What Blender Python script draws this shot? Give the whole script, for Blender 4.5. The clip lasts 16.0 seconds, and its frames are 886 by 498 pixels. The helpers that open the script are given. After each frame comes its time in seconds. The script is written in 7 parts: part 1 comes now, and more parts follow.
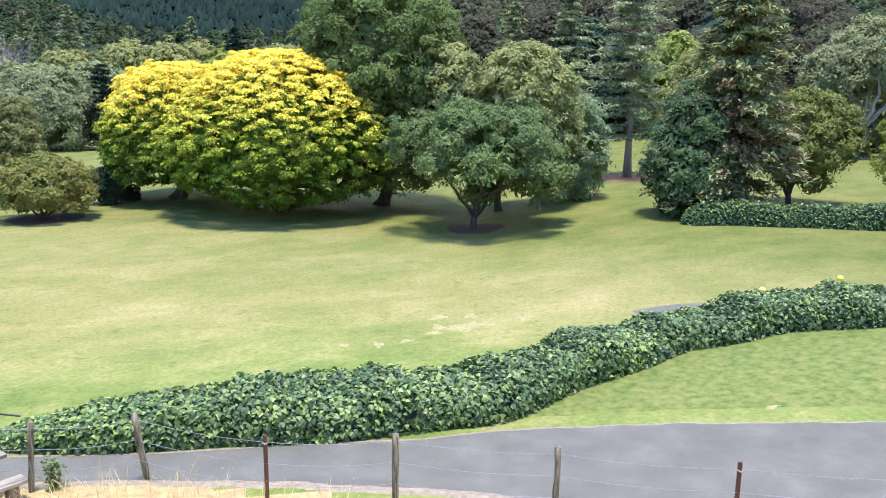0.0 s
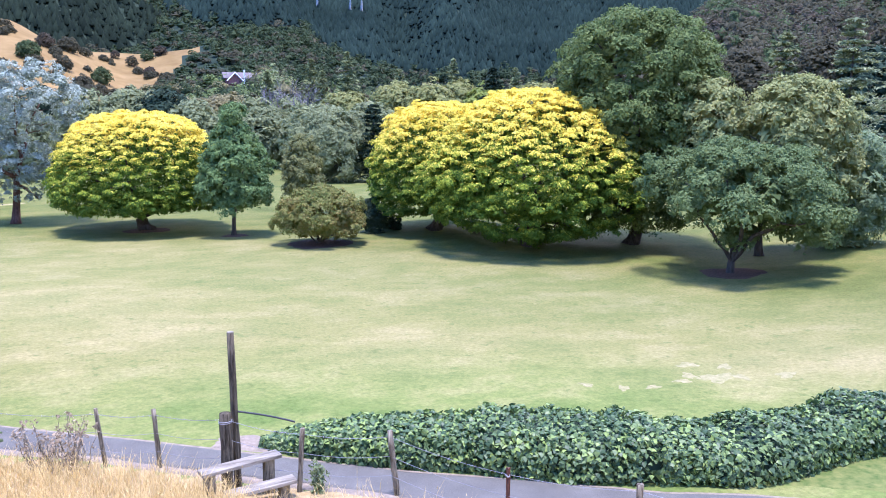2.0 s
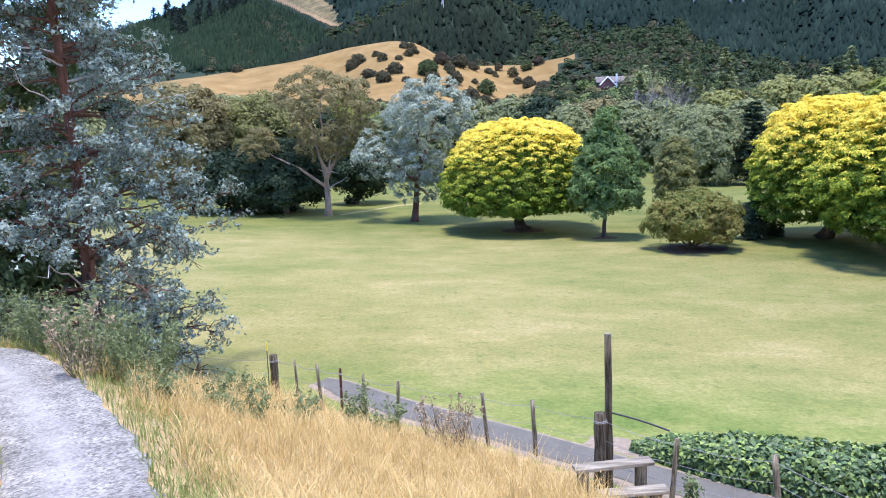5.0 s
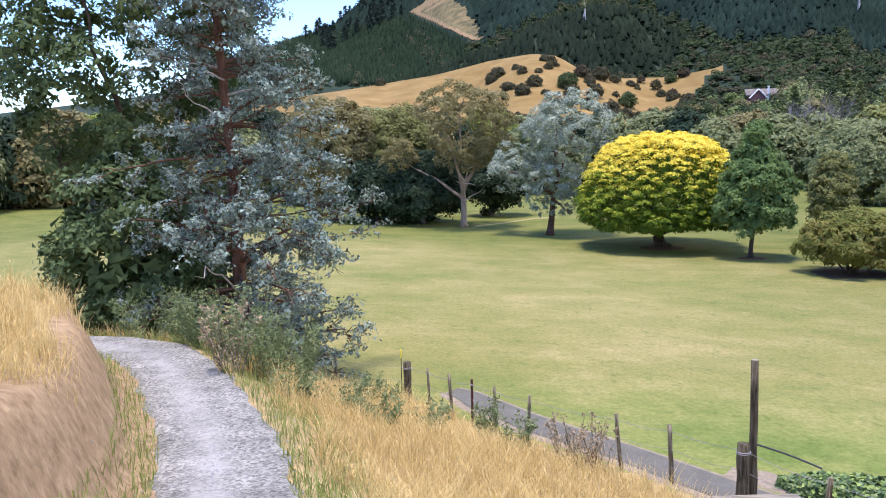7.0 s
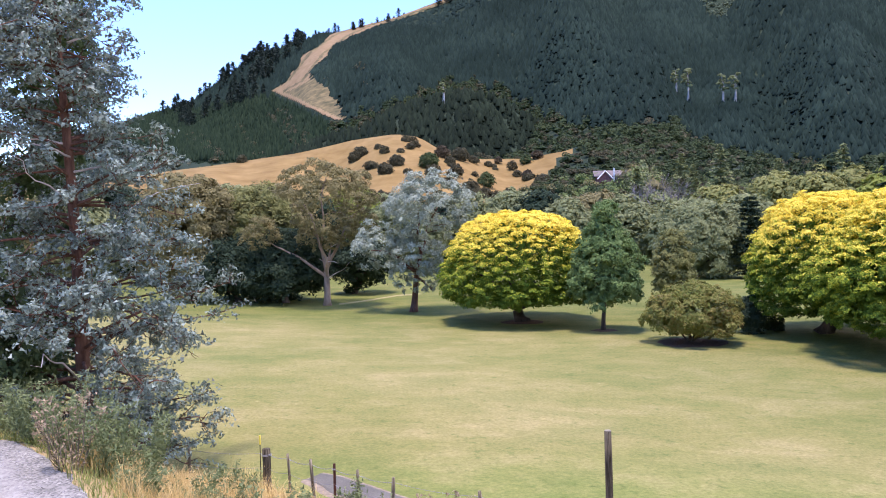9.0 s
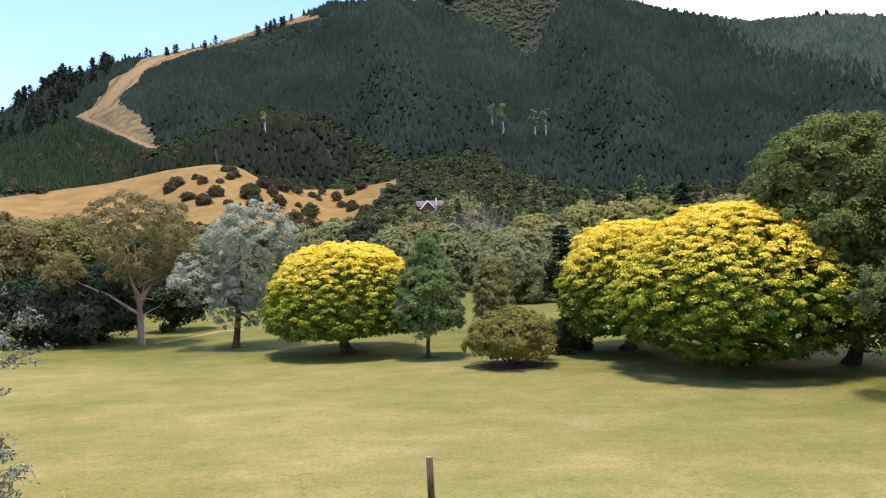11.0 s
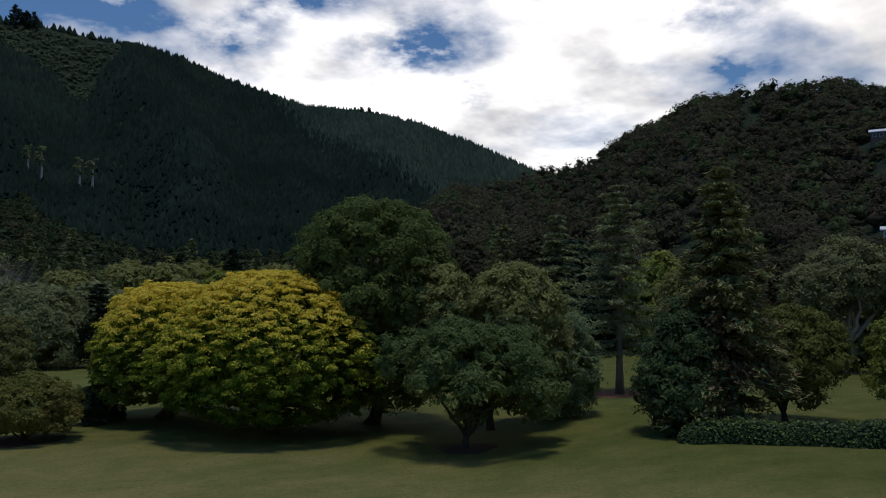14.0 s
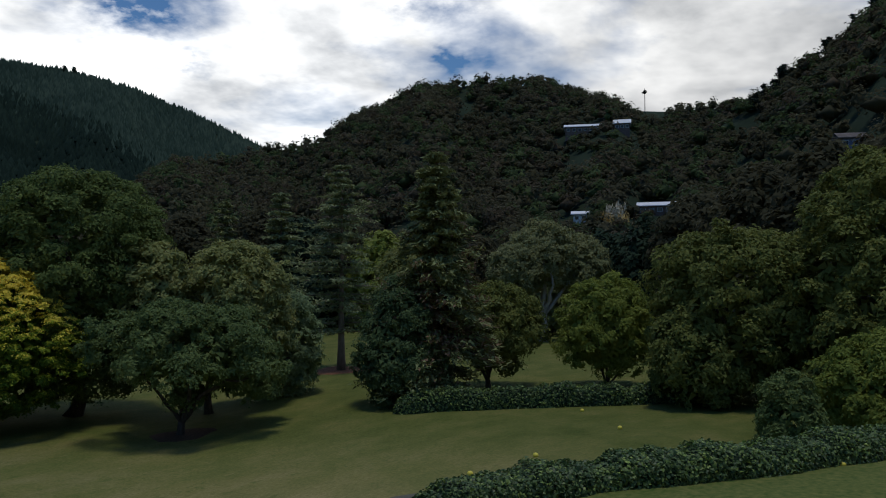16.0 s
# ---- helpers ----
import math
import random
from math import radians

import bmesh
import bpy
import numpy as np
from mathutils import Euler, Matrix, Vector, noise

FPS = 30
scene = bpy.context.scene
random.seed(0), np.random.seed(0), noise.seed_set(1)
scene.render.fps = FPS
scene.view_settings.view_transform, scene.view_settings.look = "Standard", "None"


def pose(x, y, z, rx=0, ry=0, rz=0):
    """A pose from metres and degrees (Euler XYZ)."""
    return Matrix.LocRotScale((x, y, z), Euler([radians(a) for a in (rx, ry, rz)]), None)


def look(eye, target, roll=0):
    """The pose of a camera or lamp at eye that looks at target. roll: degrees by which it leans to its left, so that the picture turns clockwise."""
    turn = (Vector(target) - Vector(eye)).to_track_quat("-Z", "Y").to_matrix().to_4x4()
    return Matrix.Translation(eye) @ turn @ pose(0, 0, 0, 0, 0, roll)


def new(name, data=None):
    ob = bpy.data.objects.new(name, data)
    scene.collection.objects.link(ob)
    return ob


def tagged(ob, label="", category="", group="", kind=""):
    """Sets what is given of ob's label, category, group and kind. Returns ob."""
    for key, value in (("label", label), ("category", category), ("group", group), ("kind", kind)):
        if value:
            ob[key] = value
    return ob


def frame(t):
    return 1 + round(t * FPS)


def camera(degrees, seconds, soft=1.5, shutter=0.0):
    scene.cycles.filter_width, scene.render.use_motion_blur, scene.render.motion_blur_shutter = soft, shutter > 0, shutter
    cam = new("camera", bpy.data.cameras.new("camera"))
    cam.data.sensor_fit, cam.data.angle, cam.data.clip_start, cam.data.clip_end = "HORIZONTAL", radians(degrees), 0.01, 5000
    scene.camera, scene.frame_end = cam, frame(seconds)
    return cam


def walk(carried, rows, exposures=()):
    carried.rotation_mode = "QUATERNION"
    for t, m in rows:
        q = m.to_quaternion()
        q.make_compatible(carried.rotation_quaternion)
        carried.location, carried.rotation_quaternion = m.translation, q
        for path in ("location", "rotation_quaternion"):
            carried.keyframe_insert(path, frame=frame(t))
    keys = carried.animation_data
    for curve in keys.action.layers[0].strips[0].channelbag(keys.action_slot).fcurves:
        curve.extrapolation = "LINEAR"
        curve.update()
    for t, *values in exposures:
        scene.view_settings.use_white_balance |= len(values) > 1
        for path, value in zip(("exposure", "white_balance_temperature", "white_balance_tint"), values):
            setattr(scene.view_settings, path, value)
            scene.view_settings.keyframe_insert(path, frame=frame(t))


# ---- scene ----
# ---- camera ----
cam = camera(59.41, 16.0, soft=1.0)

# seconds, eye x y z, heading clockwise from +y, pitch, roll (degrees)
ROWS = [
    (0.0, 0.337, -0.076, 5.780, 44.76, -11.84, 0.64),
    (0.5, 0.347, -0.031, 5.803, 39.55, -11.25, 0.10),
    (1.0, 0.334, -0.027, 5.814, 36.07, -10.40, -0.34),
    (1.5, 0.258, -0.021, 5.819, 31.48, -9.68, 0.22),
    (2.0, 0.209, -0.051, 5.840, 26.55, -9.38, 0.23),
    (2.5, 0.160, -0.009, 5.842, 21.76, -9.50, 0.38),
    (3.0, 0.118, 0.005, 5.848, 17.64, -9.18, 0.47),
    (3.5, 0.050, -0.003, 5.845, 12.98, -9.26, 0.18),
    (4.0, 0.024, -0.001, 5.846, 7.48, -9.82, -0.74),
    (4.5, -0.020, 0.000, 5.858, 3.32, -9.77, -1.61),
    (5.0, -0.027, 0.007, 5.858, -0.22, -8.81, -1.82),
    (5.5, -0.040, 0.015, 5.857, -3.50, -8.20, -1.83),
    (6.0, -0.060, 0.025, 5.855, -6.61, -7.95, -1.62),
    (6.5, -0.078, 0.036, 5.855, -8.99, -7.84, -1.37),
    (7.0, -0.085, 0.047, 5.857, -10.10, -7.63, -1.28),
    (7.3, -0.079, 0.052, 5.860, -9.94, -7.37, -1.37),
    (7.5, -0.072, 0.055, 5.864, -9.55, -7.13, -1.50),
    (8.0, -0.040, 0.068, 5.868, -6.85, -5.78, -1.49),
    (8.5, -0.034, 0.038, 5.894, -3.41, -3.83, -1.29),
    (9.0, -0.006, 0.006, 5.901, 0.00, -2.18, -1.23),
    (9.5, 0.020, -0.032, 5.912, 3.17, -1.32, -1.50),
    (10.0, 0.044, -0.087, 5.928, 6.45, -1.22, -2.08),
    (10.5, 0.063, -0.150, 5.947, 9.71, -1.14, -2.48),
    (11.0, 0.073, -0.214, 5.963, 12.85, -0.35, -2.22),
    (11.3, 0.072, -0.249, 5.970, 14.62, 0.78, -1.54),
    (11.5, 0.069, -0.286, 5.976, 16.52, 2.38, -0.52),
    (12.0, 0.070, -0.323, 5.953, 22.50, 3.73, 0.85),
    (12.5, 0.108, -0.286, 5.908, 28.30, 4.92, 0.27),
    (13.0, 0.154, -0.201, 5.885, 33.38, 4.92, 0.68),
    (13.5, 0.208, -0.197, 5.881, 39.29, 4.68, 0.46),
    (14.0, 0.284, -0.192, 5.889, 45.19, 3.97, 0.40),
    (14.5, 0.279, -0.256, 5.883, 50.50, 3.72, 0.22),
    (15.0, 0.263, -0.312, 5.893, 56.10, 2.97, -0.16),
    (15.5, 0.316, -0.348, 5.886, 61.31, 2.61, -0.15),
    (16.0, 0.351, -0.356, 5.911, 65.22, 2.41, -0.16),
]


def facing(x, y, z, heading, pitch, roll):
    h, p = radians(heading), radians(pitch)
    way = Vector((math.sin(h) * math.cos(p), math.cos(h) * math.cos(p), math.sin(p)))
    return look((x, y, z), Vector((x, y, z)) + way, roll)


EXPOSURES = [
    (0.0, 0.82, 6400, 18), (1.0, 0.88, 5800, 36), (1.5, 0.88, 5700, 36), (2.0, 0.86, 5550, 35), (3.0, 0.84, 5400, 30), (4.0, 0.74, 5900, 28), (5.2, 0.58, 6100, 25), (7.3, 0.38, 6600, 25), (8.5, 0.41, 6600, 33),
    (9.2, 0.43, 6500, 36), (11.3, 0.12, 7900, 25), (12.0, -0.35, 7700, 21), (12.5, -0.75, 7200, 17), (13.5, -1.9, 6800, 13),
    (14.5, -2.17, 6600, 11), (16.0, -2.16, 6500, 9)]
walk(cam, [(t, facing(*v)) for t, *v in ROWS], EXPOSURES)

# ---- light ----
SUN_DIR = Vector((-0.06, -0.07, 0.99)).normalized()
world = bpy.data.worlds.new("world")
scene.world = world
world.use_nodes = True
wn, wl = world.node_tree.nodes, world.node_tree.links
wn.clear()


def wnode(kind, **kw):
    n = wn.new(kind)
    for k, v in kw.items():
        n.inputs[k].default_value = v
    return n


sky = wn.new("ShaderNodeTexSky")
sky.sky_type = "NISHITA"
sky.sun_disc = False
sky.dust_density, sky.ozone_density, sky.air_density = 0.0, 6.0, 1.5
sky.sun_elevation = math.asin(SUN_DIR.z)
sky.sun_rotation = math.atan2(SUN_DIR.x, SUN_DIR.y)
coord = wn.new("ShaderNodeTexCoord")
# clouds lie on a flat layer overhead: direction over height gives the place on it
sep = wn.new("ShaderNodeSeparateXYZ")
wl.new(coord.outputs["Generated"], sep.inputs[0])
lift = wn.new("ShaderNodeMath")
lift.operation = "ADD"
lift.inputs[1].default_value = 0.22
wl.new(sep.outputs["Z"], lift.inputs[0])
flat = wn.new("ShaderNodeVectorMath")
flat.operation = "DIVIDE"
comb = wn.new("ShaderNodeCombineXYZ")
for i in range(3):
    wl.new(lift.outputs[0], comb.inputs[i])
wl.new(coord.outputs["Generated"], flat.inputs[0])
wl.new(comb.outputs[0], flat.inputs[1])
big = wnode("ShaderNodeTexNoise", Scale=2.3, Detail=8.0, Roughness=0.54, Distortion=0.15)
wl.new(flat.outputs[0], big.inputs["Vector"])
# more cloud towards +x, clear over -x
side = wn.new("ShaderNodeMapRange")
side.inputs["From Min"].default_value, side.inputs["From Max"].default_value = 0.0, 0.52
side.inputs["To Min"].default_value, side.inputs["To Max"].default_value = -0.42, 0.12
wl.new(sep.outputs["X"], side.inputs["Value"])
amount = wn.new("ShaderNodeMath")
amount.operation = "ADD"
wl.new(big.outputs["Fac"], amount.inputs[0])
wl.new(side.outputs[0], amount.inputs[1])
high = wn.new("ShaderNodeMapRange")
high.interpolation_type = "SMOOTHSTEP"
high.inputs["From Min"].default_value, high.inputs["From Max"].default_value = 0.42, 0.72
high.inputs["To Min"].default_value, high.inputs["To Max"].default_value = 0.0, 0.25
wl.new(sep.outputs["Z"], high.inputs["Value"])
thin = wn.new("ShaderNodeMath")
thin.operation = "SUBTRACT"
wl.new(amount.outputs[0], thin.inputs[0])
wl.new(high.outputs[0], thin.inputs[1])
# openings where the blue shows: heading, elevation, reach (degrees), depth
GAPS = ((34.9, 21.6, 3.2, 0.13), (29.8, 18.4, 2.6, 0.12), (43.6, 18.6, 3.4, 0.14), (46.8, 15.1, 1.6, 0.15), (65.0, 16.1, 1.5, 0.13), (65.1, 20.2, 3.0, 0.11), (22.5, 20.0, 3.0, 0.10), (78.4, 21.5, 2.5, 0.10), (59.6, 16.7, 1.5, 0.06))
squat = wn.new("ShaderNodeVectorMath")
squat.operation = "MULTIPLY"
squat.inputs[1].default_value = (1.0, 1.0, 2.0)
wl.new(coord.outputs["Generated"], squat.inputs[0])
bits = wnode("ShaderNodeTexNoise", Scale=13.0, Detail=7.0, Roughness=0.62)
wl.new(squat.outputs[0], bits.inputs["Vector"])
soft = wn.new("ShaderNodeVectorMath")
soft.operation = "MULTIPLY_ADD"
soft.inputs[1].default_value, soft.inputs[2].default_value = (0.17, 0.17, 0.13), (-0.085, -0.085, -0.065)
wl.new(bits.outputs["Color"], soft.inputs[0])
bent = wn.new("ShaderNodeVectorMath")
wl.new(squat.outputs[0], bent.inputs[0])
wl.new(soft.outputs[0], bent.inputs[1])
torn = wn.new("ShaderNodeMapRange")
torn.inputs["From Min"].default_value, torn.inputs["From Max"].default_value = 0.40, 0.60
torn.inputs["To Min"].default_value, torn.inputs["To Max"].default_value = 0.15, 1.5
wl.new(bits.outputs["Fac"], torn.inputs["Value"])
for heading, up, reach, depth in GAPS:
    far_off = wn.new("ShaderNodeVectorMath")
    far_off.operation = "DISTANCE"
    far_off.inputs[1].default_value = (math.sin(radians(heading)) * math.cos(radians(up)), math.cos(radians(heading)) * math.cos(radians(up)), 2.0 * math.sin(radians(up)))
    wl.new(bent.outputs[0], far_off.inputs[0])
    hole = wn.new("ShaderNodeMapRange")
    hole.interpolation_type = "SMOOTHSTEP"
    hole.inputs["From Min"].default_value, hole.inputs["From Max"].default_value = 0.0, radians(reach) * 2.1
    hole.inputs["To Min"].default_value, hole.inputs["To Max"].default_value = depth, 0.0
    wl.new(far_off.outputs["Value"], hole.inputs["Value"])
    less = wn.new("ShaderNodeMath")
    less.operation = "SUBTRACT"
    wl.new(thin.outputs[0], less.inputs[0])
    ragged_hole = wn.new("ShaderNodeMath")
    ragged_hole.operation = "MULTIPLY"
    wl.new(hole.outputs[0], ragged_hole.inputs[0])
    wl.new(torn.outputs[0], ragged_hole.inputs[1])
    wl.new(ragged_hole.outputs[0], less.inputs[1])
    thin = less
cover = wn.new("ShaderNodeValToRGB")
cover.color_ramp.elements[0].position, cover.color_ramp.elements[1].position = 0.42, 0.66
wl.new(thin.outputs[0], cover.inputs[0])
grey = wnode("ShaderNodeTexNoise", Scale=3.4, Detail=7.0, Roughness=0.55)
wl.new(flat.outputs[0], grey.inputs["Vector"])
tone = wn.new("ShaderNodeValToRGB")
tone.color_ramp.elements[0].position, tone.color_ramp.elements[1].position = 0.30, 0.66
tone.color_ramp.elements[0].color, tone.color_ramp.elements[1].color = (0.40, 0.415, 0.44, 1), (1.0, 1.0, 1.0, 1)
wl.new(grey.outputs["Fac"], tone.inputs[0])
dim = wn.new("ShaderNodeMapRange")
dim.inputs["From Min"].default_value, dim.inputs["From Max"].default_value = 0.82, 0.97
dim.inputs["To Min"].default_value, dim.inputs["To Max"].default_value = 44.0, 27.0
wl.new(sep.outputs["X"], dim.inputs["Value"])
white = wn.new("ShaderNodeVectorMath")
white.operation = "SCALE"
wl.new(dim.outputs[0], white.inputs["Scale"])
wl.new(tone.outputs[0], white.inputs[0])
mixer = wn.new("ShaderNodeMix")
mixer.data_type = "RGBA"
wl.new(cover.outputs[0], mixer.inputs["Factor"])
bright = wn.new("ShaderNodeVectorMath")
bright.operation = "SCALE"
bright.inputs["Scale"].default_value = 1.7
tint = wn.new("ShaderNodeVectorMath")
tint.operation = "MULTIPLY"
tint.inputs[1].default_value = (0.64, 0.89, 1.2)
wl.new(sky.outputs[0], tint.inputs[0])
wl.new(tint.outputs[0], bright.inputs[0])
wl.new(bright.outputs[0], mixer.inputs[6])
wl.new(white.outputs[0], mixer.inputs[7])
back = wnode("ShaderNodeBackground", Strength=0.15)
wl.new(mixer.outputs[2], back.inputs["Color"])
wout = wn.new("ShaderNodeOutputWorld")
wl.new(back.outputs[0], wout.inputs["Surface"])

sun = new("sun", bpy.data.lights.new("sun", "SUN"))
sun.data.energy = 5.0
sun.data.angle = radians(11.0)
sun.data.color = (1.0, 0.96, 0.88)
sun.rotation_mode = "QUATERNION"
sun.rotation_quaternion = SUN_DIR.to_track_quat("Z", "Y")

# ---- materials ----


def material(name, roughness=0.8, metallic=0.0):
    m = bpy.data.materials.new(name)
    m.use_nodes = True
    b = m.node_tree.nodes["Principled BSDF"]
    b.inputs["Roughness"].default_value = roughness
    b.inputs["Metallic"].default_value = metallic
    if roughness >= 0.88:
        b.inputs["Specular IOR Level"].default_value = 0.08
    return m, m.node_tree.nodes, m.node_tree.links, b


def ramp(n, colours, places=None):
    r = n.new("ShaderNodeValToRGB")
    e = r.color_ramp.elements
    k = len(colours)
    while len(e) < k:
        e.new(0.5)
    for i, c in enumerate(colours):
        e[i].position = places[i] if places else i / (k - 1)
        e[i].color = (*c, 1)
    return r


def noise_node(n, l, scale, detail=6.0, rough=0.6, where="Object", stretch=None):
    c = n.new("ShaderNodeTexCoord")
    out = c.outputs[where]
    if stretch:
        m = n.new("ShaderNodeMapping")
        m.inputs["Scale"].default_value = stretch[:3]
        if len(stretch) > 3:
            m.inputs["Rotation"].default_value = (0, 0, stretch[3])
        l.new(out, m.inputs["Vector"])
        out = m.outputs[0]
    t = n.new("ShaderNodeTexNoise")
    t.inputs["Scale"].default_value = scale
    t.inputs["Detail"].default_value = detail
    t.inputs["Roughness"].default_value = rough
    l.new(out, t.inputs["Vector"])
    return t


def mix_colour(n, l, fac, a, b, blend="MIX"):
    m = n.new("ShaderNodeMix")
    m.data_type = "RGBA"
    m.blend_type = blend
    for sock, v in ((m.inputs["Factor"], fac), (m.inputs[6], a), (m.inputs[7], b)):
        if isinstance(v, (int, float)):
            sock.default_value = v
        elif isinstance(v, tuple):
            sock.default_value = (*v, 1)
        else:
            l.new(v, sock)
    return m.outputs[2]


def bump(n, l, b, height, strength=0.4, distance=0.02):
    k = n.new("ShaderNodeBump")
    k.inputs["Strength"].default_value = strength
    k.inputs["Distance"].default_value = distance
    l.new(height, k.inputs["Height"])
    l.new(k.outputs[0], b.inputs["Normal"])


def leaf_material(name, colours, passing=0.35, gloss=0.55, patch=0.5, vary=0.28, single=False, shine=0.05):
    """Leaves: colour varies leaf by leaf and in patches over the crown; light passes through them."""
    m, n, l, b = material(name, gloss)
    g = n.new("ShaderNodeNewGeometry")
    r = ramp(n, colours)
    t = noise_node(n, l, patch, 3.0)
    a = n.new("ShaderNodeMath")
    a.operation = "MULTIPLY_ADD"
    a.inputs[1].default_value, a.inputs[2].default_value = vary, 0.12 - 0.5 * vary
    l.new(n.new("ShaderNodeObjectInfo").outputs["Random"] if single else g.outputs["Random Per Island"], a.inputs[0])
    s = n.new("ShaderNodeMath")
    s.operation = "MULTIPLY_ADD"
    s.inputs[1].default_value = 0.8
    l.new(t.outputs["Fac"], s.inputs[0])
    l.new(a.outputs[0], s.inputs[2])
    l.new(s.outputs[0], r.inputs[0])
    l.new(r.outputs[0], b.inputs["Base Color"])
    b.inputs["Specular IOR Level"].default_value = shine
    tr = n.new("ShaderNodeBsdfTranslucent")
    l.new(r.outputs[0], tr.inputs["Color"])
    mx = n.new("ShaderNodeMixShader")
    mx.inputs[0].default_value = passing
    l.new(b.outputs[0], mx.inputs[1])
    l.new(tr.outputs[0], mx.inputs[2])
    l.new(mx.outputs[0], n["Material Output"].inputs["Surface"])
    return m


def plain(name, c1, c2, scale=3.0, rough=0.85, bumps=0.3, stretch=None, metallic=0.0, detail=6.0, places=(0.3, 0.7)):
    m, n, l, b = material(name, rough, metallic)
    t = noise_node(n, l, scale, detail, 0.65, stretch=stretch)
    r = ramp(n, (c1, c2), places)
    l.new(t.outputs["Fac"], r.inputs[0])
    l.new(r.outputs[0], b.inputs["Base Color"])
    if bumps:
        bump(n, l, b, t.outputs["Fac"], bumps)
    return m


def falloff(n, l, centre, near, far, wander, amount):
    """0 to 1 with the distance from a place on the ground, along an uneven line."""
    g = n.new("ShaderNodeNewGeometry")
    d = n.new("ShaderNodeVectorMath")
    d.operation = "DISTANCE"
    d.inputs[1].default_value = (*centre, 0.0)
    l.new(g.outputs["Position"], d.inputs[0])
    a = n.new("ShaderNodeMath")
    a.operation = "MULTIPLY_ADD"
    a.inputs[1].default_value = amount
    l.new(wander, a.inputs[0])
    l.new(d.outputs["Value"], a.inputs[2])
    r = n.new("ShaderNodeMapRange")
    r.interpolation_type = "SMOOTHSTEP"
    r.inputs["From Min"].default_value, r.inputs["From Max"].default_value = near + amount * 0.5, far + amount * 0.5
    l.new(a.outputs[0], r.inputs["Value"])
    return r.outputs[0]


def lawn_material():
    m, n, l, b = material("mown_lawn", 0.9)
    wide = noise_node(n, l, 0.06, 5.0, 0.55)
    mid = noise_node(n, l, 0.40, 11.0, 0.70, stretch=(0.75, 1.1, 1, 0.75))
    fine = noise_node(n, l, 9.0, 6.0, 0.75)
    blade = noise_node(n, l, 60.0, 3.0, 0.7)
    specks = noise_node(n, l, 1.5, 10.0, 0.72, stretch=(0.8, 1.1, 1, 0.4))
    r1 = ramp(n, ((0.130, 0.150, 0.042), (0.202, 0.190, 0.063), (0.288, 0.243, 0.105)), (0.34, 0.49, 0.64))
    l.new(wide.outputs["Fac"], r1.inputs[0])
    r2 = ramp(n, ((0.118, 0.145, 0.038), (0.206, 0.192, 0.064), (0.315, 0.26, 0.118)), (0.34, 0.50, 0.66))
    l.new(mid.outputs["Fac"], r2.inputs[0])
    c = mix_colour(n, l, 0.5, r1.outputs[0], r2.outputs[0])
    # straw-pale flecks, then lusher turf, darkened for shade, under the trees and along the hedge
    r4 = ramp(n, ((0.0, 0.0, 0.0), (0.6, 0.6, 0.6)), (0.61, 0.73))
    l.new(specks.outputs["Fac"], r4.inputs[0])
    c = mix_colour(n, l, r4.outputs[0], c, (0.36, 0.30, 0.14))
    r5 = ramp(n, ((0.084, 0.106, 0.024), (0.126, 0.140, 0.036), (0.172, 0.164, 0.050)), (0.34, 0.5, 0.66))
    l.new(mid.outputs["Fac"], r5.inputs[0])
    lush_shade = falloff(n, l, (-14.0, 14.0), 33.0, 43.0, wide.outputs["Fac"], 14.0)
    c = mix_colour(n, l, lush_shade, c, r5.outputs[0])
    # greener near the path, with clover-dark flecks
    r6 = ramp(n, ((0.098, 0.145, 0.032), (0.165, 0.192, 0.052), (0.25, 0.235, 0.085)), (0.36, 0.52, 0.66))
    l.new(mid.outputs["Fac"], r6.inputs[0])
    away = falloff(n, l, (3.0, 3.0), 11.0, 19.0, wide.outputs["Fac"], 8.0)
    c = mix_colour(n, l, away, r6.outputs[0], c)
    flecks = ramp(n, ((0.5, 0.5, 0.5), (0.0, 0.0, 0.0)), (0.36, 0.44))
    l.new(noise_node(n, l, 2.2, 10.0, 0.74).outputs["Fac"], flecks.inputs[0])
    c = mix_colour(n, l, flecks.outputs[0], c, (0.072, 0.115, 0.026))
    r3 = ramp(n, ((0.45, 0.52, 0.42), (1.3, 1.25, 1.25)), (0.34, 0.66))
    l.new(fine.outputs["Fac"], r3.inputs[0])
    c = mix_colour(n, l, 0.55, c, r3.outputs[0], "MULTIPLY")
    l.new(c, b.inputs["Base Color"])
    bump(n, l, b, blade.outputs["Fac"], 0.5, 0.02)
    return m


def asphalt_material():
    m, n, l, b = material("asphalt", 0.9)
    a = noise_node(n, l, 1.3, 5.0, 0.6)
    s = noise_node(n, l, 120.0, 3.0, 0.8)
    r = ramp(n, ((0.098, 0.094, 0.076), (0.122, 0.117, 0.095), (0.160, 0.152, 0.123)), (0.28, 0.55, 0.82))
    l.new(a.outputs["Fac"], r.inputs[0])
    r2 = ramp(n, ((0.6, 0.6, 0.6), (1.35, 1.35, 1.35)), (0.35, 0.65))
    l.new(s.outputs["Fac"], r2.inputs[0])
    l.new(mix_colour(n, l, 0.6, r.outputs[0], r2.outputs[0], "MULTIPLY"), b.inputs["Base Color"])
    bump(n, l, b, s.outputs["Fac"], 0.5, 0.01)
    return m


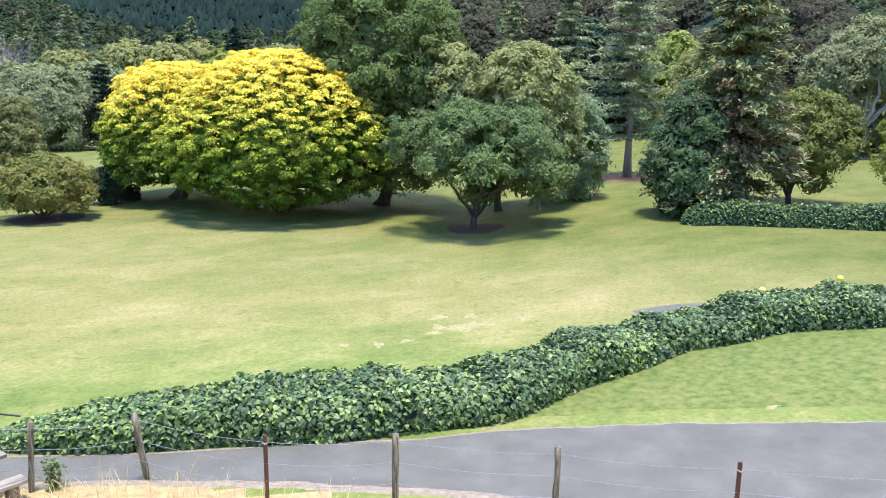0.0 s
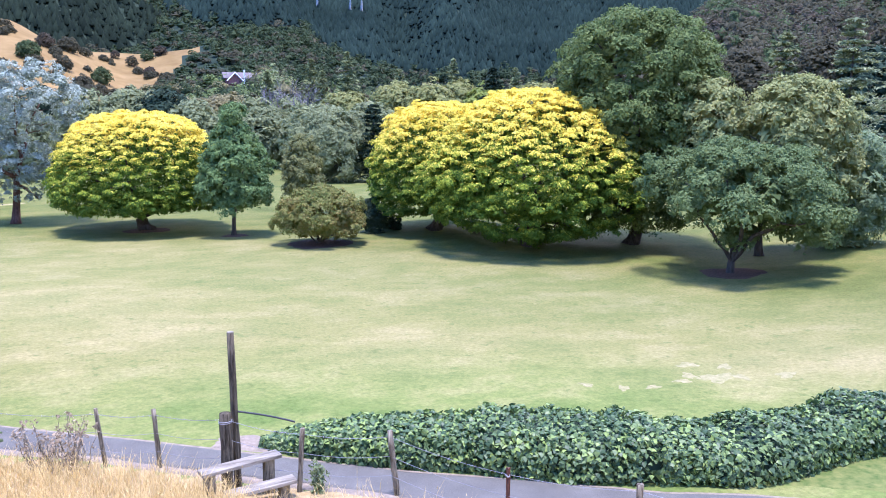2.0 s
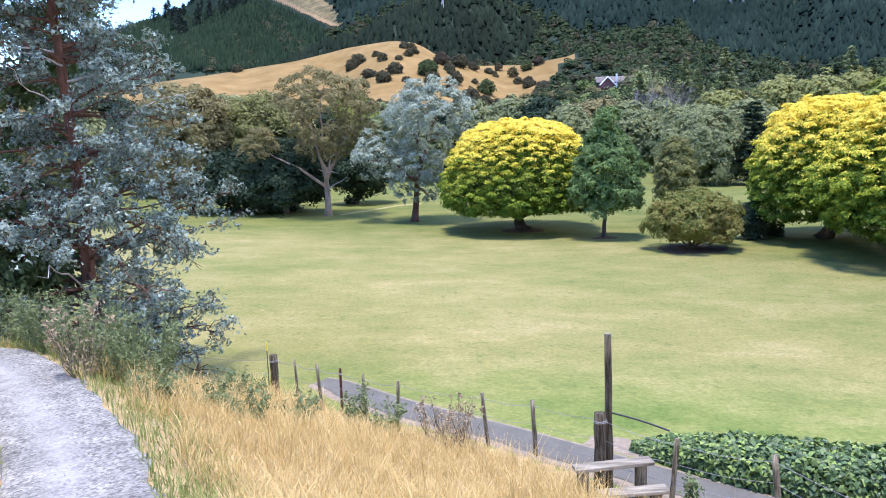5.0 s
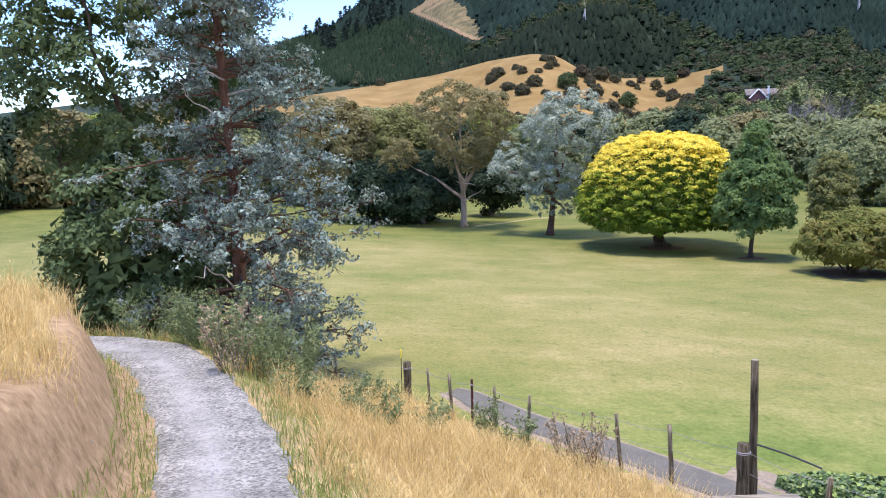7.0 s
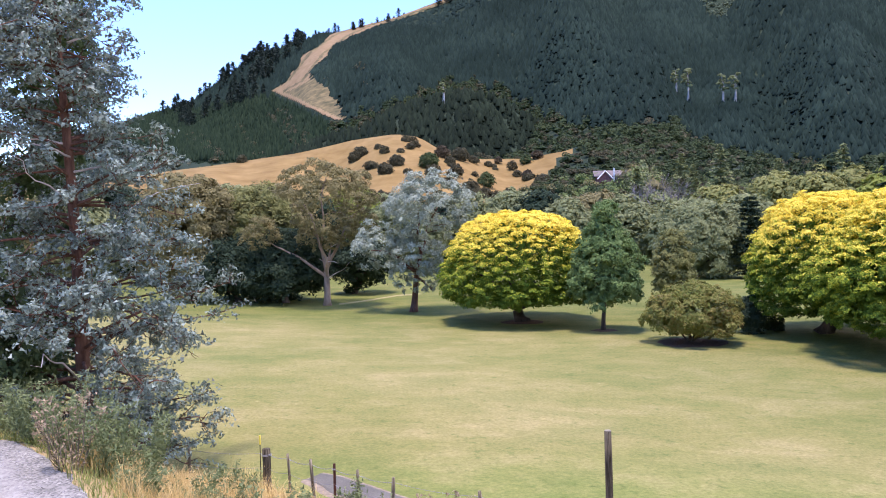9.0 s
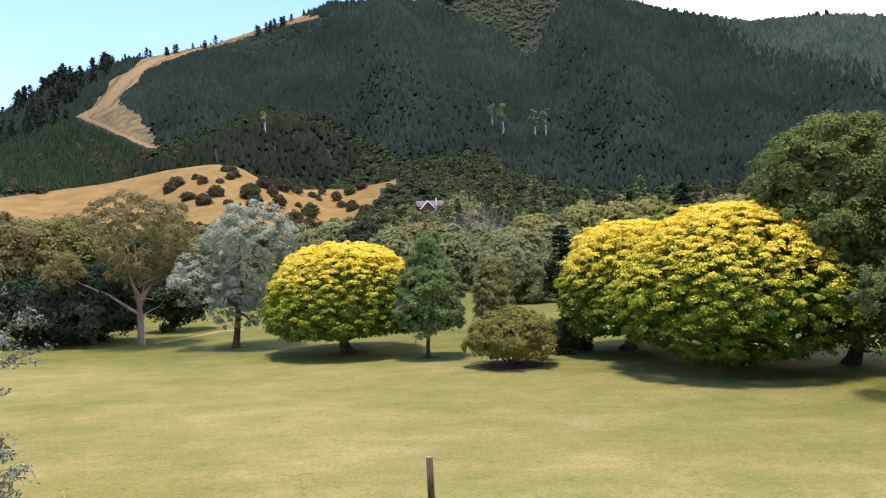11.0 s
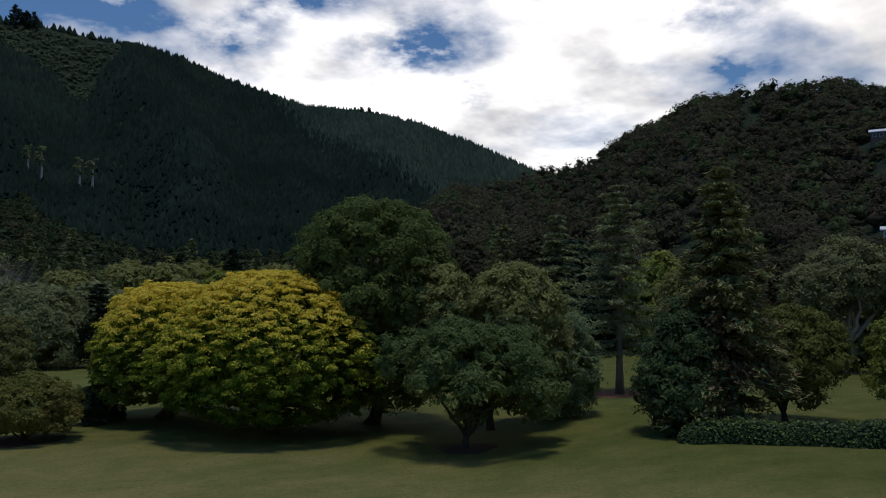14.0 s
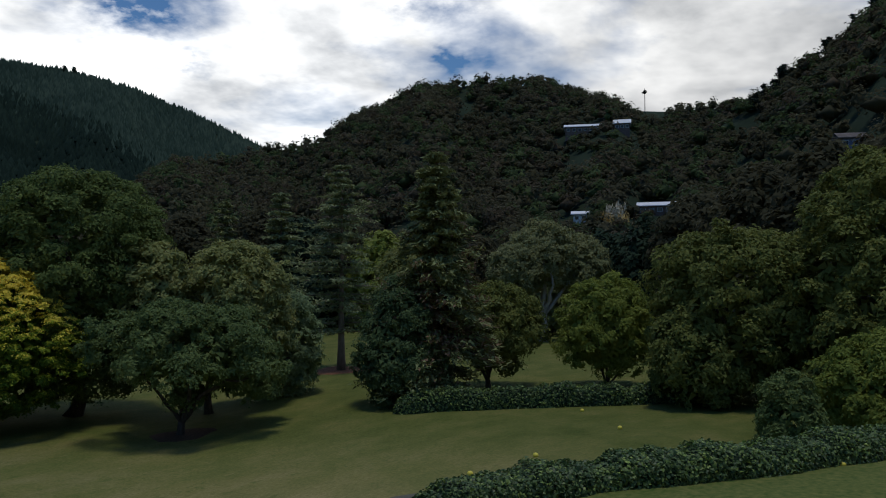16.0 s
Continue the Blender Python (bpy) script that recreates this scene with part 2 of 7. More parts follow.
def gravel_material():
    m, n, l, b = material("grey_gravel", 0.9)
    c = n.new("ShaderNodeTexCoord")
    v = n.new("ShaderNodeTexVoronoi")
    v.inputs["Scale"].default_value = 30.0
    l.new(c.outputs["Object"], v.inputs["Vector"])
    a = noise_node(n, l, 1.6, 5.0, 0.6)
    r = ramp(n, ((0.138, 0.135, 0.116), (0.25, 0.244, 0.210)), (0.3, 0.72))
    l.new(a.outputs["Fac"], r.inputs[0])
    r2 = ramp(n, ((0.35, 0.35, 0.36), (1.0, 1.0, 1.0), (1.7, 1.68, 1.62)), (0.1, 0.5, 0.95))
    l.new(v.outputs["Color"], r2.inputs[0])
    stones = mix_colour(n, l, 0.8, r.outputs[0], r2.outputs[0], "MULTIPLY")
    w = n.new("ShaderNodeAttribute")
    w.attribute_name = "worn"
    p = n.new("ShaderNodeMath")
    p.operation = "MULTIPLY_ADD"
    p.use_clamp = True
    p.inputs[2].default_value = -0.12
    rough = ramp(n, ((0.3, 0.3, 0.3), (1.15, 1.15, 1.15)), (0.35, 0.65))
    l.new(noise_node(n, l, 3.5, 8.0, 0.7).outputs["Fac"], rough.inputs[0])
    l.new(w.outputs["Fac"], p.inputs[0])
    l.new(rough.outputs[0], p.inputs[1])
    l.new(mix_colour(n, l, p.outputs[0], stones, (0.30, 0.294, 0.262)), b.inputs["Base Color"])
    bump(n, l, b, v.outputs["Distance"], 0.35, 0.015)
    return m


M_LAWN = lawn_material()
M_LUSH = plain("lush_turf", (0.062, 0.102, 0.022), (0.185, 0.185, 0.055), 5.0, 0.9, 0.5, detail=14.0, places=(0.34, 0.72))
M_ASPHALT = asphalt_material()
M_GRAVEL = gravel_material()
M_CRUSHED = plain("crushed_stone", (0.16, 0.16, 0.158), (0.30, 0.298, 0.293), 22.0, 0.95, 0.5, detail=8.0)
M_SOIL = plain("dry_soil", (0.17, 0.11, 0.055), (0.39, 0.275, 0.155), 6.0, 0.95, 1.0, detail=12.0)
M_ROUGH = plain("thatch_soil", (0.22, 0.16, 0.07), (0.42, 0.31, 0.15), 5.0, 0.95, 0.6)
M_EDGE = plain("sandy_edge", (0.15, 0.125, 0.085), (0.29, 0.235, 0.165), 9.0, 0.95, 0.5)
M_WORN = plain("worn_turf", (0.17, 0.175, 0.06), (0.33, 0.275, 0.14), 7.0, 0.95, 0.4, detail=10.0)
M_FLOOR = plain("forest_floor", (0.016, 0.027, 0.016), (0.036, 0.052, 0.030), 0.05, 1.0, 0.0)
M_PASTURE = plain("dry_pasture", (0.15, 0.094, 0.028), (0.25, 0.168, 0.062), 0.11, 0.95, 0.0, detail=9.0)
M_BREAK = plain("rough_cleared_slope", (0.055, 0.055, 0.026), (0.175, 0.135, 0.062), 0.16, 0.95, 0.0, detail=12.0, places=(0.36, 0.62))
M_CLAY = plain("bare_clay_track", (0.165, 0.112, 0.056), (0.25, 0.175, 0.09), 0.2, 0.95, 0.0, detail=8.0)
M_MULCH = plain("bark_mulch", (0.05, 0.032, 0.02), (0.15, 0.09, 0.06), 14.0, 0.95, 0.8)
M_NEEDLES = plain("needle_litter", (0.16, 0.06, 0.03), (0.32, 0.15, 0.08), 8.0, 0.95, 0.6)
M_BARK = plain("grey_bark", (0.035, 0.028, 0.022), (0.12, 0.10, 0.08), 7.0, 0.95, 0.8, (1, 1, 0.25))
M_GUMBARK = plain("pale_gum_bark", (0.13, 0.092, 0.062), (0.33, 0.255, 0.19), 3.0, 0.8, 0.5, (1, 1, 0.3))
M_REDBARK = plain("red_brown_bark", (0.055, 0.028, 0.018), (0.20, 0.11, 0.075), 8.0, 0.95, 0.9, (1, 1, 0.2))
M_WHITEBARK = plain("bleached_wood", (0.28, 0.26, 0.23), (0.5, 0.47, 0.43), 6.0, 0.85, 0.3, (1, 1, 0.3))
M_POST = plain("weathered_timber", (0.045, 0.035, 0.021), (0.30, 0.262, 0.178), 26.0, 0.9, 1.0, (1, 1, 0.10), detail=9.0, places=(0.36, 0.68))
M_DARKPOST = plain("dark_creosoted_timber", (0.020, 0.016, 0.010), (0.155, 0.132, 0.088), 24.0, 0.9, 1.0, (1, 1, 0.10), detail=9.0, places=(0.36, 0.7))
M_PLANK = plain("silvered_plank", (0.11, 0.097, 0.070), (0.34, 0.305, 0.228), 12.0, 0.9, 0.6, (0.15, 1, 1))
M_RUST = plain("rusty_steel", (0.07, 0.025, 0.015), (0.17, 0.07, 0.04), 20.0, 0.8, 0.4, metallic=0.3)
M_WIRE = plain("galvanised_wire", (0.17, 0.17, 0.165), (0.29, 0.285, 0.28), 20.0, 0.5, 0.0, metallic=0.3)
M_BLACK = plain("black_pipe", (0.012, 0.012, 0.013), (0.03, 0.03, 0.03), 12.0, 0.5, 0.1)
M_YELLOW = plain("yellow_plastic", (0.75, 0.60, 0.05), (0.85, 0.72, 0.10), 12.0, 0.5, 0.0)
M_WHITE = plain("white_paint", (0.62, 0.62, 0.60), (0.78, 0.78, 0.76), 4.0, 0.7, 0.0)
M_ROOF = plain("weathered_iron_roof", (0.11, 0.095, 0.085), (0.19, 0.165, 0.15), 1.0, 0.92, 0.0)
M_ROOFPALE = plain("pale_iron_roof", (0.74, 0.74, 0.74), (0.85, 0.85, 0.84), 1.0, 0.5, 0.0)
M_CEDAR = plain("stained_weatherboard", (0.10, 0.07, 0.06), (0.18, 0.13, 0.11), 2.0, 0.85, 0.0)
M_BLUEWALL = plain("slate_blue_weatherboard", (0.10, 0.13, 0.20), (0.16, 0.19, 0.27), 2.0, 0.85, 0.0)
M_BRICK = plain("red_brick_wall", (0.16, 0.07, 0.06), (0.28, 0.14, 0.12), 3.0, 0.9, 0.2)
M_GLASS, _n, _l, _b = material("window_glass", 0.08)
_b.inputs["Base Color"].default_value = (0.02, 0.025, 0.03, 1)

# gold crest, lime and dark green below: leaf tint plus painted sun and shade
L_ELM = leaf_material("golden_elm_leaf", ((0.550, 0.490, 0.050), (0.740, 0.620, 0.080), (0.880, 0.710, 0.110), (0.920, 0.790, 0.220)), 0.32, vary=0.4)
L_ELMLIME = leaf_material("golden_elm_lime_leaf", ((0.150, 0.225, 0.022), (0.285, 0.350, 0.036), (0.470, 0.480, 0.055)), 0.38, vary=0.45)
L_ELMGREEN = leaf_material("golden_elm_shaded_leaf", ((0.045, 0.095, 0.014), (0.100, 0.180, 0.026), (0.230, 0.310, 0.042)), 0.4, vary=0.45)
L_LIQUID = leaf_material("liquidambar_leaf", ((0.052, 0.097, 0.034), (0.115, 0.188, 0.062), (0.225, 0.310, 0.100)), 0.3, vary=0.4)
L_OLIVE = leaf_material("olive_leaf", ((0.105, 0.122, 0.044), (0.195, 0.205, 0.070), (0.315, 0.295, 0.110)), 0.3, vary=0.4)
L_SAGE = leaf_material("grey_green_leaf", ((0.110, 0.165, 0.083), (0.204, 0.275, 0.132), (0.319, 0.385, 0.182)), 0.35, vary=0.4)
L_BROAD = leaf_material("dark_broad_leaf", ((0.090, 0.112, 0.031), (0.168, 0.193, 0.052), (0.274, 0.286, 0.078)), 0.35, vary=0.4)
L_BANK = leaf_material("dark_bank_tree_leaf", ((0.040, 0.065, 0.030), (0.085, 0.130, 0.052), (0.160, 0.210, 0.080)), 0.25, vary=0.45)
L_DEEP = leaf_material("deep_green_leaf", ((0.066, 0.100, 0.034), (0.132, 0.180, 0.058), (0.235, 0.285, 0.090)), 0.3, vary=0.4)
L_BIG = leaf_material("olive_green_leaf", ((0.056, 0.084, 0.027), (0.112, 0.159, 0.047), (0.224, 0.269, 0.076)), 0.3, vary=0.4)
L_MID = leaf_material("soft_green_leaf", ((0.075, 0.118, 0.042), (0.135, 0.190, 0.066), (0.220, 0.275, 0.095)), 0.35, vary=0.4)
L_OAK = leaf_material("bronze_tipped_leaf", ((0.127, 0.165, 0.064), (0.220, 0.259, 0.094), (0.352, 0.363, 0.132), (0.506, 0.330, 0.154)), 0.35)
L_RUSSET = leaf_material("russet_bush_leaf", ((0.085, 0.125, 0.03), (0.16, 0.19, 0.045), (0.25, 0.225, 0.065), (0.33, 0.19, 0.075)), 0.3, vary=0.45)
L_LIME = leaf_material("fresh_green_leaf", ((0.130, 0.173, 0.039), (0.232, 0.281, 0.059), (0.378, 0.383, 0.092)), 0.4)
L_SILVER = leaf_material("silver_gum_leaf", ((0.140, 0.178, 0.128), (0.265, 0.318, 0.235), (0.460, 0.510, 0.395)), 0.2, vary=0.55)
L_NEARGUM = leaf_material("ragged_silver_gum_leaf", ((0.155, 0.118, 0.075), (0.122, 0.172, 0.134), (0.212, 0.280, 0.224), (0.352, 0.430, 0.354)), 0.2, vary=0.6, shine=0.2)
L_GUM = leaf_material("khaki_gum_leaf", ((0.115, 0.108, 0.046), (0.205, 0.185, 0.080), (0.330, 0.285, 0.125)), 0.3)
L_SPRUCE = leaf_material("spruce_needles", ((0.115, 0.138, 0.058), (0.205, 0.235, 0.100), (0.315, 0.335, 0.142)), 0.15, shine=0.02)
L_BROWNED = leaf_material("browned_needles", ((0.100, 0.070, 0.045), (0.190, 0.125, 0.075), (0.270, 0.185, 0.110)), 0.15)
L_PINE = leaf_material("open_pine_needles", ((0.140, 0.174, 0.087), (0.241, 0.280, 0.137), (0.381, 0.403, 0.196)), 0.25, shine=0.02)
L_FARPINE = leaf_material("far_pine_needles", ((0.112, 0.134, 0.060), (0.196, 0.220, 0.096), (0.302, 0.319, 0.137)), 0.2, shine=0.02)
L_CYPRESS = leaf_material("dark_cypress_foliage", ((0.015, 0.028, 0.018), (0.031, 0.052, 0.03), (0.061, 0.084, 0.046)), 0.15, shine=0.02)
L_WILLOW = leaf_material("grey_willow_leaf", ((0.115, 0.145, 0.066), (0.21, 0.24, 0.108), (0.33, 0.35, 0.155)), 0.35)
L_PALEGUM = leaf_material("pale_gum_leaf", ((0.150, 0.175, 0.075), (0.250, 0.265, 0.120), (0.370, 0.365, 0.160)), 0.35)
L_GOLDW = leaf_material("golden_willow_leaf", ((0.135, 0.165, 0.05), (0.24, 0.255, 0.083), (0.36, 0.33, 0.116)), 0.35)
L_BUSH = leaf_material("native_bush_leaf", ((0.049, 0.051, 0.031), (0.093, 0.090, 0.051), (0.155, 0.138, 0.076)), 0.45, patch=0.05, vary=0.16, shine=0.02)
L_HILLGREEN = leaf_material("hillside_green_leaf", ((0.040, 0.062, 0.026), (0.078, 0.110, 0.044), (0.135, 0.170, 0.068)), 0.4, patch=0.05, vary=0.25, shine=0.02)
L_HILLBROWN = leaf_material("hillside_brown_leaf", ((0.052, 0.044, 0.030), (0.094, 0.078, 0.050), (0.150, 0.122, 0.076)), 0.4, patch=0.05, vary=0.25, shine=0.02)
# darkened for cloud shade, bluish for haze; broad patches paint the shaded folds
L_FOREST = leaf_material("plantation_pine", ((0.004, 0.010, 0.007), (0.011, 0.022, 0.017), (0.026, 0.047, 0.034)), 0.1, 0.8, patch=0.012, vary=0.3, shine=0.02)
L_RIDGEPINE = leaf_material("skyline_pine_needles", ((0.016, 0.026, 0.020), (0.032, 0.048, 0.036), (0.066, 0.086, 0.062)), 0.15, 0.8, vary=0.4)
# pine colour raised for the sunlit ridge, bluish for haze
L_RIDGE = leaf_material("sunlit_ridge_pine", ((0.011, 0.024, 0.019), (0.027, 0.048, 0.038), (0.056, 0.084, 0.063)), 0.12, 0.8, patch=0.012, vary=0.5, shine=0.02)
L_YOUNG = leaf_material("young_plantation_pine", ((0.005, 0.012, 0.007), (0.012, 0.024, 0.013), (0.026, 0.043, 0.022)), 0.12, 0.8, patch=0.03, vary=0.5, shine=0.02)
L_SCRUB = leaf_material("hillside_scrub", ((0.022, 0.037, 0.017), (0.043, 0.064, 0.027), (0.080, 0.100, 0.041)), 0.25, patch=0.04, vary=0.4, shine=0.02)
L_SUMMIT = leaf_material("summit_scrub_leaf", ((0.068, 0.100, 0.060), (0.125, 0.165, 0.098), (0.200, 0.240, 0.145)), 0.25, patch=0.03, vary=0.4)
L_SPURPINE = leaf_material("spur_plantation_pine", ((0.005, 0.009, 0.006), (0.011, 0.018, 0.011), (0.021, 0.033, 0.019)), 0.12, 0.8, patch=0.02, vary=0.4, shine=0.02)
L_IVY = leaf_material("ivy_leaf", ((0.026, 0.052, 0.020), (0.060, 0.108, 0.036), (0.118, 0.180, 0.058), (0.300, 0.400, 0.085)), 0.22, 0.45, patch=0.9, vary=0.75, shine=0.3)
L_IVYLOOSE = leaf_material("loose_ivy_leaf", ((0.026, 0.052, 0.020), (0.060, 0.108, 0.036), (0.118, 0.180, 0.058), (0.300, 0.400, 0.085)), 0.22, 0.45, patch=0.9, vary=0.75, single=True, shine=0.3)
L_STRAW = leaf_material("dry_grass_blade", ((0.360, 0.250, 0.092), (0.572, 0.424, 0.168), (0.765, 0.620, 0.312)), 0.35, 0.7, patch=0.7, vary=0.5)
L_GREENBLADE = leaf_material("green_grass_blade", ((0.120, 0.160, 0.042), (0.220, 0.260, 0.075), (0.370, 0.360, 0.140)), 0.35, 0.7, patch=0.7)
L_WEED = leaf_material("grey_green_weed_leaf", ((0.095, 0.130, 0.058), (0.175, 0.220, 0.094), (0.300, 0.330, 0.160)), 0.3)
L_DEADWEED = leaf_material("dried_weed_head", ((0.18, 0.135, 0.08), (0.32, 0.25, 0.155), (0.46, 0.37, 0.25)), 0.2)

# ---- mesh helpers ----


def raw_mesh(name, verts, quads=None, tris=None, mats=(), index=None, smooth=False):
    me = bpy.data.meshes.new(name)
    v = np.asarray(verts, dtype=np.float32).reshape(-1, 3)
    parts, totals = [], []
    if quads is not None and len(quads):
        parts.append(np.asarray(quads, dtype=np.int32).ravel())
        totals.append(np.full(len(quads), 4, np.int32))
    if tris is not None and len(tris):
        parts.append(np.asarray(tris, dtype=np.int32).ravel())
        totals.append(np.full(len(tris), 3, np.int32))
    loops, total = np.concatenate(parts), np.concatenate(totals)
    start = np.concatenate(([0], np.cumsum(total)[:-1])).astype(np.int32)
    me.vertices.add(len(v))
    me.vertices.foreach_set("co", v.ravel())
    me.loops.add(len(loops))
    me.loops.foreach_set("vertex_index", loops)
    me.polygons.add(len(total))
    me.polygons.foreach_set("loop_start", start)
    me.polygons.foreach_set("loop_total", total)
    for m in mats:
        me.materials.append(m)
    if index is not None:
        me.polygons.foreach_set("material_index", np.asarray(index, dtype=np.int32))
    me.polygons.foreach_set("use_smooth", np.full(len(total), smooth))
    me.update(calc_edges=True)
    me.validate()
    return me


def join(*chunks):
    """Joins (verts, quads, tris) chunks into one."""
    vs, qs, ts, k = [], [], [], 0
    for v, q, t in chunks:
        vs.append(np.asarray(v, float).reshape(-1, 3))
        if q is not None and len(q):
            qs.append(np.asarray(q) + k)
        if t is not None and len(t):
            ts.append(np.asarray(t) + k)
        k += len(vs[-1])
    return np.concatenate(vs), (np.concatenate(qs) if qs else None), (np.concatenate(ts) if ts else None)


def thing(name, x, y, z, label, category, group="", kind=""):
    e = new(name)
    e.location = (x, y, z)
    e.empty_display_size = 0.2
    return tagged(e, label, category, group, kind)


def part(name, chunk, mat, parent, label="", smooth=False, index=None):
    """Links a chunk of geometry, in the parent's own space, as one mesh under it."""
    mats = mat if isinstance(mat, (list, tuple)) else (mat,)
    ob = new(name, raw_mesh(name, *chunk, mats=mats, smooth=smooth, index=index))
    ob.parent = parent
    return tagged(ob, label)


def tube(points, radii, sides=7, cap=True):
    """A round tapered limb along points."""
    p = np.asarray(points, float)
    r = np.broadcast_to(np.asarray(radii, float), (len(p),))
    tang = np.gradient(p, axis=0)
    tang /= np.linalg.norm(tang, axis=1)[:, None] + 1e-9
    ref = np.array([1.0, 0.2, 0.1]) if abs(tang[0][2]) > 0.6 else np.array([0.0, 0.0, 1.0])
    a = np.cross(tang, ref)
    a /= np.linalg.norm(a, axis=1)[:, None] + 1e-9
    b = np.cross(tang, a)
    ang = np.arange(sides) * 2 * np.pi / sides
    v = p[:, None, :] + r[:, None, None] * (np.cos(ang)[None, :, None] * a[:, None, :] + np.sin(ang)[None, :, None] * b[:, None, :])
    n = len(p)
    i, j = np.meshgrid(np.arange(n - 1), np.arange(sides), indexing="ij")
    k = (j + 1) % sides
    q = np.stack([i * sides + j, i * sides + k, (i + 1) * sides + k, (i + 1) * sides + j], -1).reshape(-1, 4)
    v = v.reshape(-1, 3)
    t = None
    if cap:
        v = np.concatenate([v, p[-1:], p[:1]])
        e, s = n * sides, n * sides + 1
        m = (n - 1) * sides
        t = np.array([(m + c, m + (c + 1) % sides, e) for c in range(sides)] + [((c + 1) % sides, c, s) for c in range(sides)])
    return v, q, t


def box(cx, cy, cz, sx, sy, sz, bevel=0.0, turn=0.0):
    """A box about a centre, with chamfered upright and top edges."""
    bm = bmesh.new()
    bmesh.ops.create_cube(bm, size=1.0)
    bmesh.ops.scale(bm, vec=(sx, sy, sz), verts=bm.verts)
    if bevel:
        bmesh.ops.bevel(bm, geom=bm.edges[:], offset=bevel, segments=1, affect="EDGES")
    bmesh.ops.triangulate(bm, faces=bm.faces[:])
    bmesh.ops.rotate(bm, matrix=Matrix.Rotation(turn, 3, "Z"), verts=bm.verts)
    bmesh.ops.translate(bm, vec=(cx, cy, cz), verts=bm.verts)
    bm.verts.index_update()
    v = np.array([x.co[:] for x in bm.verts])
    t = np.array([[x.index for x in f.verts] for f in bm.faces])
    bm.free()
    return v, None, t


def unit(v):
    return v / (np.linalg.norm(v, axis=-1, keepdims=True) + 1e-9)


def leaves(rng, pos, normal, size, aspect=0.55, fold=0.15, axis=None, full=False):
    """One leaf at each place: three-cornered, or folded and four-cornered where it is seen from near."""
    n = len(pos)
    nrm = unit(normal)
    a = rng.normal(size=(n, 3)) if axis is None else axis + 0.25 * rng.normal(size=(n, 3))
    a = unit(a - (a * nrm).sum(1, keepdims=True) * nrm)
    b = np.cross(nrm, a)
    s = (size * rng.uniform(0.65, 1.35, n))[:, None]
    if not full:
        v = np.stack([pos + b * s * aspect * 0.5 - a * s * 0.4, pos + a * s * 0.62, pos - b * s * aspect * 0.5 - a * s * 0.4], 1)
        return v.reshape(-1, 3), None, np.arange(3 * n).reshape(n, 3)
    v = np.stack([pos - a * s * 0.5, pos + b * s * aspect * 0.5 + nrm * s * fold, pos + a * s * 0.55, pos - b * s * aspect * 0.5 + nrm * s * fold], 1)
    return v.reshape(-1, 3), np.arange(4 * n).reshape(n, 4), None


def wobble(rng, p, waves=7, scale=1.0):
    """Smooth uneven values in about -1..1 at places p."""
    out = np.zeros(len(p))
    for k in range(waves):
        f = rng.normal(size=3) * scale * (1.0 + 0.35 * k)
        out += np.sin(p @ f + rng.uniform(0, 6.28)) / (1 + 0.35 * k)
    return out / 2.2


def dome(h):
    h = np.asarray(h, float)
    up = np.sqrt(np.clip(1 - ((h - 0.22) / 0.78) ** 2, 0, 1))
    return np.where(h > 0.22, up, 0.7 + 0.3 * np.sin(np.clip(h / 0.22, 0, 1) * np.pi / 2))


def parasol(h):
    h = np.asarray(h, float)
    return np.where(h > 0.45, np.sqrt(np.clip(1 - ((h - 0.45) / 0.55) ** 2, 0, 1)), 0.34 + 0.66 * (h / 0.45))


def oval(h):
    return np.clip(np.sin(np.pi * np.clip(0.08 + 0.92 * np.asarray(h, float) ** 0.85, 0, 1)), 0, 1) ** 0.6


def egg(h):
    return np.clip(1 - np.abs((np.asarray(h, float) - 0.46) / 0.54) ** 2.3, 0, 1) ** 0.5


def head(h):
    h = np.asarray(h, float)
    return np.where(h > 0.36, np.sqrt(np.clip(1 - ((h - 0.36) / 0.64) ** 2, 0, 1)) ** 0.85, 0.55 + 0.45 * np.sin(np.clip(h / 0.36, 0, 1) * np.pi / 2))


def tuft_leaves(rng, c, outward, radius, per, leaf, aspect, flat=0.6, up=0.6, jitter=0.32, reach=0.0, lift=0.35):
    """Leaves over the upper and outer side of a small tuft about each centre, drawn out into a drooping spray by reach."""
    n = len(c)
    q = unit(rng.normal(size=(n, per, 3)) + outward[:, None, :] * 0.55 + np.array([0, 0, up]))
    size = radius * rng.uniform(0.7, 1.3, (n, 1, 1))
    off = q * size * rng.uniform(0.5, 1.1, (n, per, 1)) * np.array([1, 1, flat])
    if reach:
        way = unit(outward * np.array([1, 1, 0.3]) + rng.normal(size=outward.shape) * 0.35)[:, None, :]
        far = (off * way).sum(2, keepdims=True)
        off = off + way * far * reach * rng.uniform(0.5, 1.3, (n, 1, 1))
        off[:, :, 2] -= 0.22 * np.maximum(far[:, :, 0], 0) * reach
    pos = c[:, None, :] + off
    nrm = q + np.array([0, 0, lift]) + rng.normal(size=q.shape) * jitter
    chunk = leaves(rng, pos.reshape(-1, 3), nrm.reshape(-1, 3), np.full(n * per, leaf), aspect)
    return chunk, q[:, :, 2].ravel()


def inside_lobe(p, lobe, shrink):
    """Which places lie within a crown lobe drawn in by shrink metres."""
    dx, dy, prof = lobe
    prof = np.array(sorted(prof))
    r = np.interp(p[:, 2], prof[:, 0], prof[:, 1], left=-9, right=-9) - shrink
    return np.hypot(p[:, 0] - dx, p[:, 1] - dy) < r


